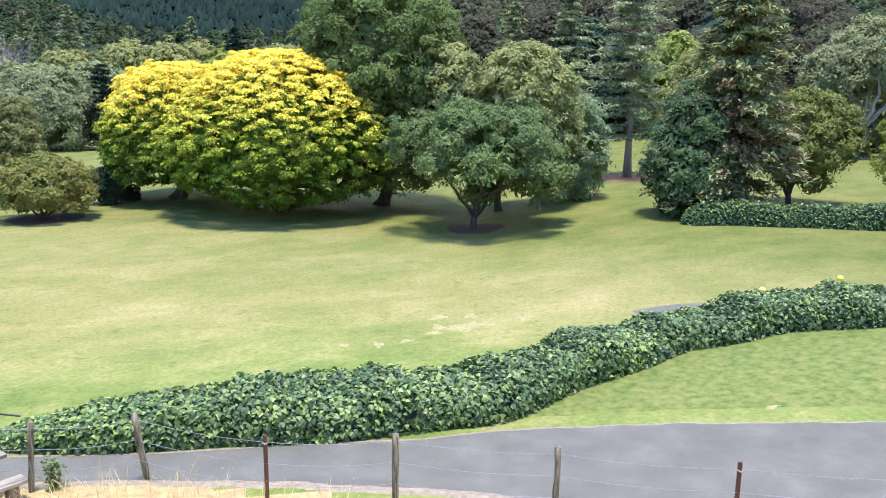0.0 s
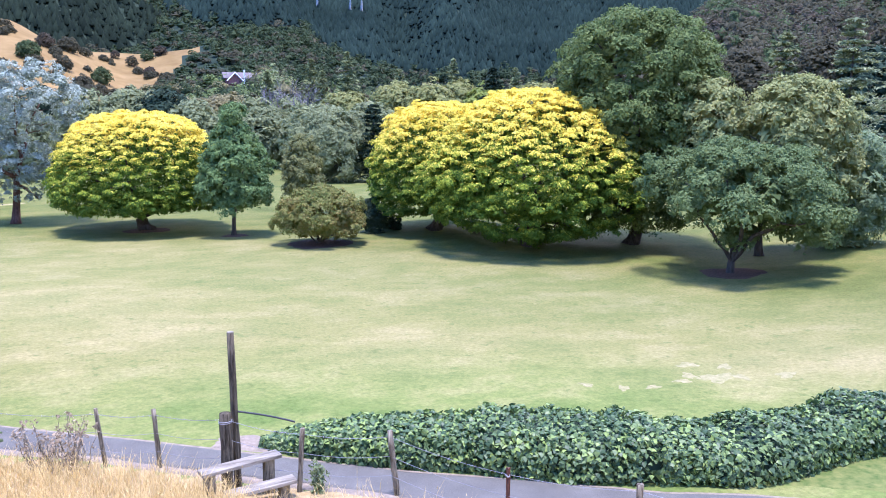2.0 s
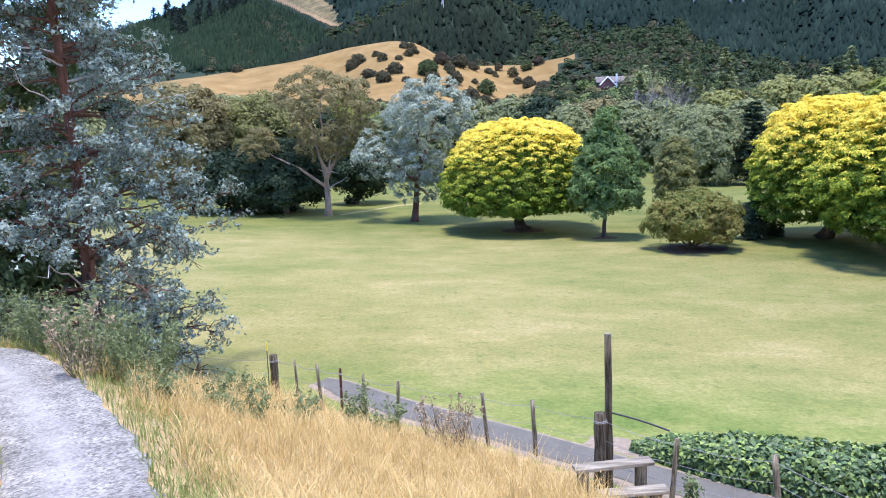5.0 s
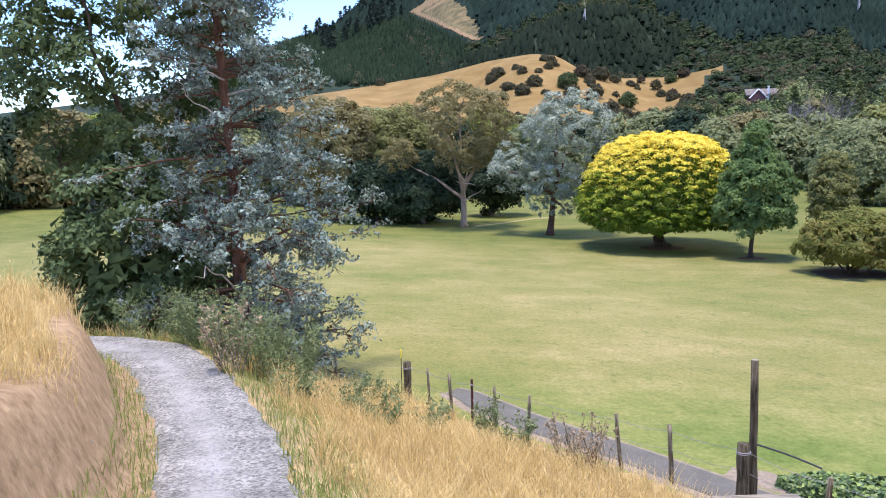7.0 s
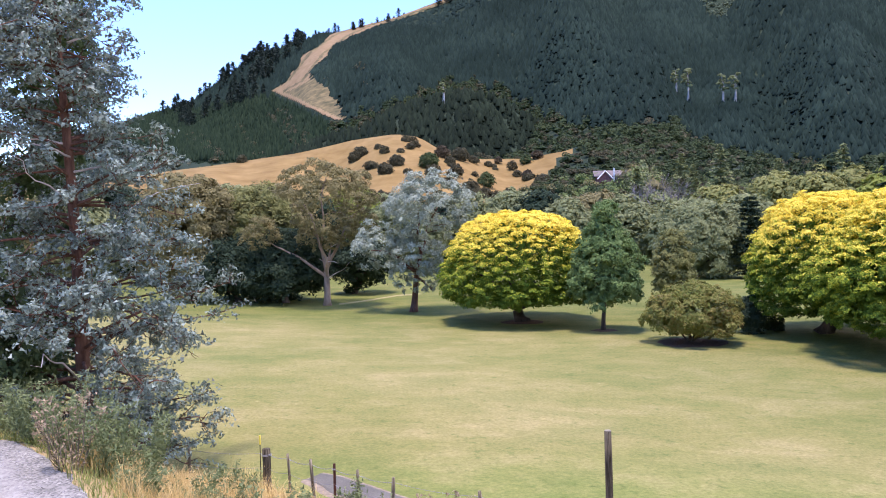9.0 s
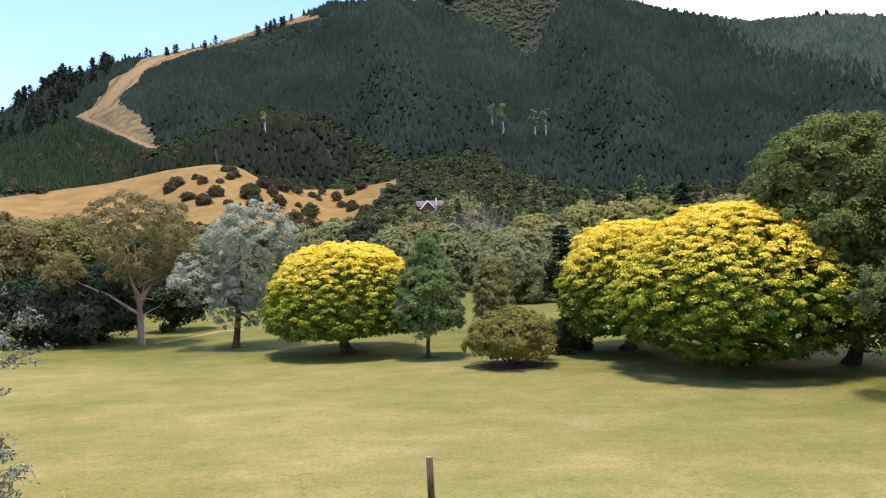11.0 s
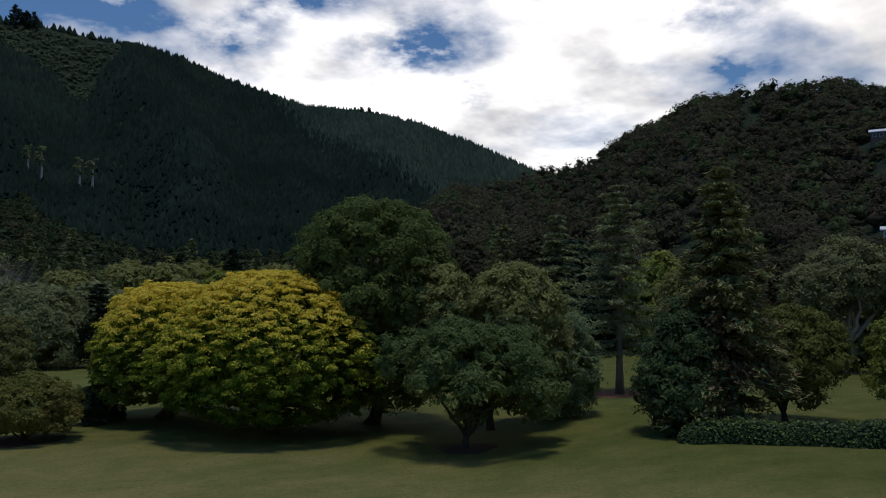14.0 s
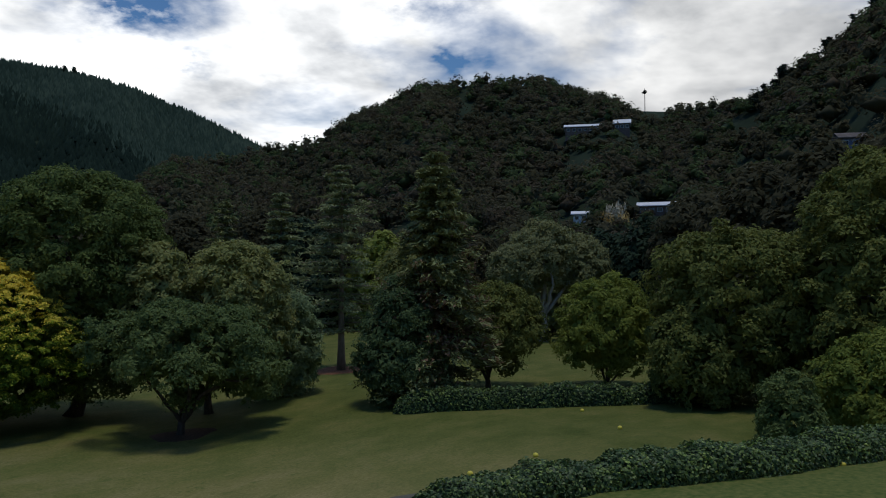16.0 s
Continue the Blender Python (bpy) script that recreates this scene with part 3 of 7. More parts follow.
def heap(rng, lobes, clump, leaf, aspect=0.6, cover=1.6, flat=0.5, rough=0.03, droop=0.35, spread=1.0, lean=0.6, jitter=0.4, tatter=0.35, bough=None, plate=0.62, ragged=0.22, core=True, squash=0.8):
    """A crown heaped up of boughs over the skin of each lobe (dx, dy, (height, radius) rows), each bough a rounded pad of leafy clumps, with shaded leaves within.
    Returns the leaf chunk, clump centres, and each leaf's height in the crown, place on its clump and bough (1: the crest) and how far the bough faces up."""
    chunks, centres, hh, rel, ups = [], [], [], [], []
    z_all = np.array([z for lobe in lobes for z, _ in lobe[2]])
    z0, z1 = z_all.min(), z_all.max()
    for li, (dx, dy, prof) in enumerate(lobes):
        prof = np.array(sorted(prof))
        zz = np.linspace(prof[0, 0], prof[-1, 0], 80)
        rr = np.interp(zz, prof[:, 0], prof[:, 1])
        # close the foot and the top
        zz = np.concatenate([np.full(12, zz[0]), zz, np.full(8, zz[-1])])
        rr = np.concatenate([np.linspace(0.3 * rr[0], rr[0], 12, endpoint=False), rr, np.linspace(rr[-1], 0.02, 9)[1:]])
        wide = max(rr.max(), 0.3)
        B0 = bough or 0.17 * wide + 0.30
        ds = np.hypot(np.diff(zz), np.diff(rr))
        cum = np.concatenate([[0], np.cumsum(ds * 0.5 * (rr[1:] + rr[:-1]))])
        area = 2 * np.pi * cum[-1]
        dz, dr = np.gradient(zz), np.gradient(rr)
        middle = prof[:, 0].mean()
        for layer in (0, 1) if core else (0,):
            n = max(5, int(1.25 * area / (np.pi * (B0 * spread) ** 2)) if layer == 0 else int(0.7 * area / (np.pi * (clump * 1.5) ** 2)))
            u = (np.arange(n) + rng.uniform(0, 1, n)) / n * cum[-1]
            th = np.arange(n) * 2.39996 + rng.normal(size=n) * 0.35 * B0 / wide + li
            z, r = np.interp(u, cum, zz), np.interp(u, cum, rr)
            nz, no = np.interp(u, cum, -dr), np.interp(u, cum, dz)
            out = unit(np.stack([np.cos(th) * no, np.sin(th) * no, nz], 1))
            lump = rough * wide * wobble(rng, np.stack([np.cos(th) * r, np.sin(th) * r, z], 1) / wide * 2.2, 7, 1.2)
            skin = np.stack([dx + np.cos(th) * r, dy + np.sin(th) * r, z], 1) + out * lump[:, None]
            if layer == 0:
                B = B0 * rng.uniform(0.6, 1.4, n)
                c = skin - out * (B * (0.80 + ragged * rng.normal(size=n).clip(-1.2, 1.5)))[:, None] * np.array([1, 1, plate])
                keep = np.ones(n, bool)
                for lj, other in enumerate(lobes):
                    if lj != li:
                        keep &= ~inside_lobe(c, other, 0.8 * B0)
                keep &= (out[:, 2] > -0.6) | (rng.uniform(size=n) < 0.5)
                if not keep.any():
                    continue
                c, out, B = c[keep], out[keep], B[keep]
                m = max(4, int(1.5 * (B0 / clump) ** 2))
                d = unit(rng.normal(size=(len(c), m, 3)) + 0.9 * out[:, None, :] + np.array([0, 0, 0.55]))
                crest = (d * unit(out * 0.6 + np.array([0, 0, 1.0]))[:, None, :]).sum(2).ravel()
                c = (c[:, None, :] + d * B[:, None, None] * np.array([1, 1, plate]) * rng.uniform(0.75, 1.12, (len(B), m, 1))).reshape(-1, 3)
                face = np.repeat(out[:, 2], m)
                d = d.reshape(-1, 3)
                s = clump * rng.uniform(0.6, 1.45, len(c))
                # here and there a shoot stands out
                shoot = rng.uniform(size=len(c)) < 0.14
                c = c + d * (shoot * s * rng.uniform(0.2, 0.9, len(c)))[:, None]
                s = np.where(shoot, s * 0.7, s)
                size, thick = leaf, cover
                centres.append(c)
            else:
                c = np.stack([dx + np.cos(th) * r * 0.72, dy + np.sin(th) * r * 0.72, middle + (z - middle) * 0.76], 1)
                d, face, crest = out, out[:, 2], np.full(n, -1.2)
                s = clump * 1.5 * rng.uniform(0.7, 1.3, n)
                size, thick = leaf * 2.2, 1.3
            n = len(c)
            per = max(7, int(thick * np.pi * np.mean(s * s) / (size * size * aspect * 0.51)))
            axis = unit(d + np.array([0, 0, lean]) + rng.normal(size=(n, 3)) * 0.2)
            e1 = unit(np.cross(axis, rng.normal(size=(n, 3))))
            e2 = np.cross(axis, e1)
            q = np.sqrt(rng.uniform(0, 1, (n, per)))
            a = rng.uniform(0, 2 * np.pi, (n, per))
            edge = 1 + tatter * np.sin(a * 3 + rng.uniform(0, 6.28, (n, 1))) + 0.6 * tatter * np.sin(a * 7 + rng.uniform(0, 6.28, (n, 1)))
            side = np.cos(a)[..., None] * e1[:, None, :] + np.sin(a)[..., None] * e2[:, None, :]
            S = s[:, None, None]
            pos = c[:, None, :] + (side * S * (q * edge)[..., None] + axis[:, None, :] * S * flat * (1 - q * q)[..., None] + rng.normal(size=(n, per, 3)) * S * 0.14) * np.array([1.1, 1.1, squash])
            pos[:, :, 2] -= droop * s[:, None] * q * q
            nrm = axis[:, None, :] + 0.9 * side * q[..., None] + rng.normal(size=(n, per, 3)) * jitter
            pos = pos.reshape(-1, 3)
            chunks.append(leaves(rng, pos, nrm.reshape(-1, 3), np.full(n * per, size), aspect))
            hh.append((pos[:, 2] - z0) / (z1 - z0))
            rel.append((0.35 * (1 - q * q) + 0.65 * crest[:, None]).ravel())
            ups.append(np.repeat(face, per))
    return join(*chunks), np.concatenate(centres), np.concatenate(hh), np.concatenate(rel), np.concatenate(ups)


def limbs(rng, base, targets, r0, fork=0.35, sides=6, sag=0.0, bend=0.12, main=5):
    """A trunk from base to a fork, a few main limbs on from it, and thinner boughs off these to the other targets."""
    base = np.asarray(base, float)
    targets = np.asarray(targets, float)
    top = targets.mean(0)
    heart = base + (top - base) * fork
    s = np.linspace(0, 1, 7)
    wig = rng.normal(size=2) * r0 * 0.5
    axis = base + (heart - base) * s[:, None]
    axis[:, 0] += wig[0] * np.sin(s * 3)
    axis[:, 1] += wig[1] * np.sin(s * 3)
    out = [tube(axis, r0 * (1.0 - 0.25 * s) + r0 * 0.55 * np.exp(-s * 9), sides + 2)]
    # main limbs go to targets far from one another
    first = [int(np.argmax(targets[:, 2]))]
    while len(first) < min(main, len(targets)):
        d = np.min([np.linalg.norm(targets - targets[i], axis=1) for i in first], 0)
        first.append(int(np.argmax(d)))
    places, widths = [axis[-1]], [r0 * 0.6]
    for k in first + [i for i in range(len(targets)) if i not in first]:
        tg = targets[k]
        if k in first:
            a, w = axis[-1 - first.index(k) % 2], r0 * rng.uniform(0.5, 0.68)
        else:
            cost = [np.linalg.norm(tg - p) + 0.6 * max(0.0, p[2] - tg[2]) for p in places]
            j = int(np.argmin(cost))
            a, w = places[j], max(0.55 * widths[j], 0.12 * r0)
        ln = np.linalg.norm(tg - a)
        mid = a + (tg - a) * 0.5 + rng.normal(size=3) * ln * bend + np.array([0, 0, ln * 0.10])
        u = np.linspace(0, 1, 8)[:, None]
        path = (1 - u) ** 2 * a + 2 * u * (1 - u) * mid + u * u * tg
        path[1:-1] += rng.normal(size=(6, 3)) * ln * 0.018
        path[:, 2] -= sag * u[:, 0] ** 2 * ln
        rad = w * (1 - 0.82 * u[:, 0])
        out.append(tube(path, rad, sides, cap=False))
        if k in first:
            places.extend(path[2:7])
            widths.extend(rad[2:7])
    return out


def ground_lawn(x, y):
    """Height of the lawn, path and fence line."""
    x, y = np.asarray(x, float), np.asarray(y, float)
    d = x * 0.72 + y * 0.69 - 10.0
    q = x - 0.9 * y

    def s(v):
        v = np.clip(v, 0, 1)
        return v * v * (3 - 2 * v)
    return -0.8 * s(d / 22) + 0.9 * s((q - 2) / 18)


def foot(x, y):
    return float(height(np.array([x]), np.array([y]))[0])


# ---- land ----
TRACK = np.array([(0.6, -2.5), (-1.2, 2.0), (-2.35, 4.4), (-3.38, 6.47), (-3.62, 6.97), (-4.11, 7.85), (-4.8, 8.92), (-5.75, 10.24), (-6.75, 11.54), (-7.7, 12.5), (-9.0, 13.15), (-11.6, 13.9), (-17.0, 14.6), (-30.0, 16.0)])
TRACK_Z = np.array([4.45, 3.9, 3.2, 2.70, 2.65, 2.56, 2.48, 2.40, 2.33, 2.28, 2.2, 2.0, 1.6, 1.0])
FENCE = np.array([(-32.0, 27.0), (-14.0, 19.5), (-5.8, 17.25), (-3.96, 16.8), (-2.33, 15.5), (-1.04, 14.6), (0.55, 13.6), (2.35, 11.9), (3.44, 11.27), (4.57, 10.58), (5.56, 8.95), (6.92, 7.46), (8.23, 5.63), (9.43, 3.68), (11.5, 0.0), (14.0, -6.0), (22.0, -26.0)])


def along(px, py, line):
    """Distance to a polyline, sign (+ to its left), and the place along it."""
    best = np.full(px.shape, 1e9)
    sign = np.zeros(px.shape)
    where = np.zeros(px.shape)
    for k in range(len(line) - 1):
        a, b = line[k], line[k + 1]
        ab = b - a
        t = np.clip(((px - a[0]) * ab[0] + (py - a[1]) * ab[1]) / (ab @ ab), 0, 1)
        dx, dy = px - a[0] - t * ab[0], py - a[1] - t * ab[1]
        d = np.hypot(dx, dy)
        m = d < best
        best = np.where(m, d, best)
        sign = np.where(m, np.sign(ab[0] * dy - ab[1] * dx), sign)
        where = np.where(m, k + t, where)
    return best, sign, where


def smooth01(v):
    v = np.clip(v, 0, 1)
    return v * v * (3 - 2 * v)


# ridges: heading and elevation seen from the hillside, standing distance, distance of the foot, steepness
MAIN = np.array([(-70, 2.35), (-40, 2.55), (-30, 3.85), (-21, 7.25), (-17.6, 8.35), (-13.2, 11.55), (-8.4, 13.25), (-3, 14.55), (0, 15.55), (5.5, 17.25), (12, 17.35), (17.5, 17.65), (22, 17.25), (26, 16.75), (29, 15.55), (35, 13.95), (39.3, 13.75), (43, 13.05), (47.3, 11.55), (52.2, 9.35), (58, 7.85), (70, 6.85), (84, 11.55), (90, 11.75), (110, 9.35)])
KNOLL = np.array([(-40, 0.5), (-24, 3.0), (-19.2, 3.9), (-14.6, 4.5), (-10.7, 5.1), (-6.6, 6.0), (-3.3, 6.4), (-1.6, 6.2), (0.4, 5.0), (2.9, 4.5), (6, 4.4), (9, 4.9), (10.5, 5.4), (13, 4.2), (18, 3.2), (30, 1.0)])
SPUR = np.array([(-16, 2.0), (-9, 5.8), (-5.7, 6.6), (-3.2, 7.9), (0.5, 9.1), (3, 8.9), (5, 8.1), (7.5, 6.4), (9.1, 4.8), (13, 2.0)])
RIGHT = np.array([(36, 1.25), (42, 5.25), (46, 7.75), (50.4, 8.75), (54.3, 9.5), (56.5, 10.1), (58.4, 11.3), (61.0, 12.4), (61.9, 13.0), (63.6, 13.9), (65.5, 13.95), (68, 14.4), (72.6, 14.1), (74.7, 13.5), (76.3, 12.6), (78.7, 12.1), (81.5, 11.9), (85, 11.9), (95, 12.75), (120, 11.75)])
CORNER = np.array([(70, 0.3), (78, 4.8), (82, 8.3), (84.9, 10.5), (88.6, 12.5), (91, 14.1), (95, 16.5), (100, 18.3), (115, 19.3), (135, 16.3)])
HILLS = ((MAIN, 900.0, 135.0, 1.75), (KNOLL, 330.0, 170.0, 1.15), (SPUR, 460.0, 300.0, 1.0), (RIGHT, 420.0, 105.0, 1.25), (CORNER, 300.0, 95.0, 1.25))


def hill(az, r, k):
    table, r1, r0, p = HILLS[k]
    e = np.interp(az, table[:, 0], table[:, 1], left=0, right=0)
    top = 5.9 + r1 * np.tan(np.radians(e))
    t = np.clip((r - r0) / (r1 - r0), 0, 1)
    z = top * t ** p * (e > 0)
    fold = np.sin(np.radians(az) * 23 + 0.4 + r * 0.005) * 0.15 + np.sin(np.radians(az) * 57 + 1.3 - r * 0.004) * 0.06
    fold = fold - (0.26 * np.exp(-((az - 20.2 - (900 - r) * 0.008) / 1.9) ** 2) - 0.05 * np.exp(-((az - 30.5 - (900 - r) * 0.014) / 2.6) ** 2) + 0.10 * np.exp(-((az - 26.5 - (900 - r) * 0.010) / 2.5) ** 2) - 0.10 * np.exp(-((az - 9.5 - (900 - r) * 0.006) / 2.2) ** 2) if k == 0 else 0)
    z = z * (1 + fold * 4 * t * (1 - t))
    return z * np.clip(1 - (r - r1) / (r1 * 0.7), 0, 1)


def height(x, y):
    x, y = np.asarray(x, float), np.asarray(y, float)
    r = np.hypot(x, y)
    az = np.degrees(np.arctan2(x, y))
    lawn = ground_lawn(x, y) + 0.22 * np.sin(x * 0.11 + 1.0) * np.sin(y * 0.09) * smooth01((r - 30) / 25)
    far = np.zeros_like(r)
    for k in range(len(HILLS)):
        far = np.maximum(far, hill(az, r, k))
    flat = lawn + far
    # the bank on which the track runs
    df, sf, _ = along(x, y, FENCE)
    dt, st, wt = along(x, y, TRACK)
    zt = np.interp(wt, np.arange(len(TRACK)), TRACK_Z)
    inside = sf < 0
    right = np.maximum(dt - 0.75, 0)
    u = right / (right + df + 1e-6)
    down = zt * (1 - u) ** 1.15 + lawn * u
    upper = zt + 1.2 * smooth01((dt - 0.8) / 0.7) + 0.22 * np.maximum(dt - 1.5, 0)
    bank = np.where(st > 0, upper, down)
    bank = np.where(dt < 0.75, zt, bank)
    behind = np.minimum(bank, 60.0)
    return np.where(inside, behind, flat)


def meadow_edge(e, r):
    """Heading of the dry pasture's right-hand edge, which climbs to the right."""
    return np.interp(e, [0.0, 1.8, 2.3, 5.2, 6.3], [5.4, 6.0, 6.7, 10.0, 10.5]) + 0.35 * np.sin(r * 0.21) * np.sin(r * 0.057)


def land():
    radii = np.concatenate([np.arange(0.4, 27.9, 0.3), np.arange(28, 110, 1.1), np.arange(110, 1000, 10.0), np.array([1050, 1150, 1300, 1600, 2100, 3000])])
    azs = np.concatenate([np.arange(-45, 105, 0.6), np.arange(105, 315, 5.0)])
    A, Rr = np.meshgrid(azs, radii, indexing="ij")
    X, Y = Rr * np.sin(np.radians(A)), Rr * np.cos(np.radians(A))
    Z = height(X, Y)
    na, nr = A.shape
    i, j = np.meshgrid(np.arange(na), np.arange(nr - 1), indexing="ij")
    k = (i + 1) % na
    q = np.stack([i * nr + j, i * nr + j + 1, k * nr + j + 1, k * nr + j], -1).reshape(-1, 4)
    cx, cy = X[i, j].ravel(), Y[i, j].ravel()
    r, az = np.hypot(cx, cy), np.degrees(np.arctan2(cx, cy))
    df, sf, _ = along(cx, cy, FENCE)
    idx = np.zeros(len(q), int)
    idx[(sf < 0)] = 1
    dt, st, _ = along(cx, cy, TRACK)
    idx[(sf < 0) & (st > 0) & (dt < 1.75)] = 2
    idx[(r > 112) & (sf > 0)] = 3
    e = np.degrees(np.arctan2(height(cx, cy) - 5.9, r))
    pasture = (r > 165) & (r < 345) & (az > -30) & (az < meadow_edge(e, r)) & (hill(az, r, 1) > hill(az, r, 0)) & (hill(az, r, 1) > hill(az, r, 2))
    idx[pasture] = 4
    v = np.stack([X, Y, Z], -1).reshape(-1, 3)
    k0 = len(v)
    v = np.concatenate([v, [[0, 0, foot(0, 0)]]])
    t = np.array([(a * nr, ((a + 1) % na) * nr, k0) for a in range(na)])[:, [0, 1, 2]]
    idx = np.concatenate([idx, np.ones(len(t), int)])
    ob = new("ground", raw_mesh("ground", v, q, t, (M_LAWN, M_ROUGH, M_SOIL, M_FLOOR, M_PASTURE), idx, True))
    tagged(ob, "mown green lawn with dry patches rising into wooded hills", "ground", kind="structure")


land()


def ribbon(name, left, right, lift, mat, label, steps=14, thick=0.05):
    """A slab of paving between two edge lines, laid on the land."""
    left, right = np.asarray(left, float), np.asarray(right, float)

    def dense(line):
        s = np.concatenate([[0], np.cumsum(np.hypot(*np.diff(line, axis=0).T))])
        u = np.linspace(0, s[-1], 140)
        return np.stack([np.interp(u, s, line[:, 0]), np.interp(u, s, line[:, 1])], 1)
    a, b = dense(left), dense(right)
    n = len(a)
    w = np.linspace(0, 1, steps + 1)
    P = a[:, None, :] * (1 - w)[None, :, None] + b[:, None, :] * w[None, :, None]
    edge = np.stack([0.06 * np.sin(np.arange(n) * 1.7) + 0.04 * np.sin(np.arange(n) * 0.61), 0.05 * np.sin(np.arange(n) * 1.3 + 1)], 1)
    P[:, 0] += edge
    P[:, -1] -= edge
    z = height(P[..., 0], P[..., 1]) + lift
    z[:, 0] -= thick
    z[:, -1] -= thick
    v = np.concatenate([P, z[..., None]], -1).reshape(-1, 3)
    m = steps + 1
    i, j = np.meshgrid(np.arange(n - 1), np.arange(steps), indexing="ij")
    q = np.stack([i * m + j, (i + 1) * m + j, (i + 1) * m + j + 1, i * m + j + 1], -1).reshape(-1, 4)
    ob = new(name, raw_mesh(name, v, q, None, (mat,), None, True))
    worn = ob.data.attributes.new("worn", "FLOAT", "POINT")
    across = np.tile(w, n)
    worn.data.foreach_set("value", np.exp(-((across - 0.42) / 0.17) ** 2).astype(np.float32))
    return tagged(ob, label, "path", kind="structure")


def offset_line(line, d):
    t = np.gradient(line, axis=0)
    t /= np.linalg.norm(t, axis=1)[:, None]
    return line + np.stack([-t[:, 1], t[:, 0]], 1) * d


PATH_FAR = [(-2.95, 18.0), (-2.45, 17.75), (-0.89, 16.28), (1.32, 14.52), (3.04, 13.05), (4.1, 12.15), (5.35, 11.1), (6.83, 10.1), (8.77, 8.65), (9.8, 8.15), (10.6, 7.55), (12.2, 5.95), (14.1, 3.3), (17.0, -2.0), (22.0, -12.0)]
PATH_NEAR = [(-3.2, 17.6), (-2.6, 16.7), (-1.2, 15.3), (0.4, 14.2), (2.3, 12.45), (3.4, 11.55), (4.3, 10.8), (5.2, 9.9), (6.1, 9.0), (7.0, 7.9), (7.6, 7.2), (9.0, 5.2), (10.2, 3.4), (12.2, -1.0), (16.5, -11.0)]
HEDGE = [(9.0, 9.75), (10.4, 9.15), (12.2, 9.0), (13.9, 8.85), (16.1, 8.4), (18.05, 7.4), (19.2, 6.4), (20.5, 5.0), (22.8, 1.7), (27.4, -2.1), (34.0, -8.0)]
ribbon("lawn_strip", HEDGE, [(8.9, 9.0), (9.9, 8.5), (10.8, 7.9), (12.4, 6.3), (14.3, 3.6), (17.2, -1.8), (22.2, -11.8)], 0.02, M_LUSH, "lush green turf between the hedge and the path")
ribbon("path_verge", offset_line(np.array(PATH_FAR), 0.12), offset_line(np.array(PATH_NEAR), -0.22), 0.012, M_EDGE, "sandy gravel verge beside the asphalt path")
ribbon("path", PATH_FAR, PATH_NEAR, 0.03, M_ASPHALT, "smooth grey asphalt path along the fence")
ribbon("track", offset_line(TRACK, 0.66), offset_line(TRACK, -0.70), 0.035, M_GRAVEL, "grey gravel walking track along the bank")


def patch(name, x, y, rx, ry, mat, label, lift=0.02, seed=1, turn=0.0, kind="structure", ragged=1.0):
    """A low uneven bed laid on the lawn."""
    rng = np.random.default_rng(seed)
    n, rings = 40, 5
    v = [(x, y)]
    ph = rng.uniform(0, 6.28, 3)
    for k in range(1, rings + 1):
        for a in np.arange(n) * 2 * np.pi / n:
            f = k / rings * (1 + ragged * (0.07 * np.sin(3 * a + ph[0]) + 0.05 * np.sin(5 * a + ph[1]) + 0.03 * np.sin(11 * a + ph[2])))
            ux, uy = rx * f * np.cos(a), ry * f * np.sin(a)
            v.append((x + ux * np.cos(turn) - uy * np.sin(turn), y + ux * np.sin(turn) + uy * np.cos(turn)))
    v = np.array(v)
    z = height(v[:, 0], v[:, 1]) + lift
    z[-n:] -= lift + 0.01
    q = [(1 + k * n + j, 1 + (k + 1) * n + j, 1 + (k + 1) * n + (j + 1) % n, 1 + k * n + (j + 1) % n) for k in range(rings - 1) for j in range(n)]
    t = [(0, 1 + j, 1 + (j + 1) % n) for j in range(n)]
    ob = new(name, raw_mesh(name, np.column_stack([v, z]), q, t, (mat,), None, True))
    return tagged(ob, label, "ground", kind=kind)


ribbon("foot_path", [(-8.6, 63.2), (-6.5, 65.9), (-4.3, 69.4), (-2.1, 70.5)], [(-8.5, 62.45), (-6.4, 65.15), (-4.2, 68.65), (-2.0, 69.75)], 0.03, M_WORN, "pale worn foot path crossing the far lawn")
patch("gravel_patch", 3.05, 13.55, 0.75, 0.38, M_EDGE, "bare sandy gravel beside the path", 0.02, 8, -0.7, ragged=1.6)
patch("tee_pad", 18.75, 9.55, 1.25, 0.75, M_ASPHALT, "round asphalt pad set into the lawn", 0.03, 3, -0.7)

# ---- trees on the lawn ----


def grow_wood(e, pieces, bark, joined=False):
    """The trunk as one part with its limbs as parts of it; far off all in one."""
    if joined:
        part("trunk", join(*pieces), bark, e, smooth=True)
        return
    trunk = part("trunk", pieces[0], bark, e, smooth=True)
    for piece in pieces[1:]:
        part("limb", piece, bark, trunk, smooth=True)


def shaped(shape, R, zb, zt):
    """A crown's (height, radius) rows from an outline function."""
    return [(zb + (zt - zb) * h, max(R * float(shape(h)), 0.05)) for h in np.linspace(0.0, 0.985, 14)]


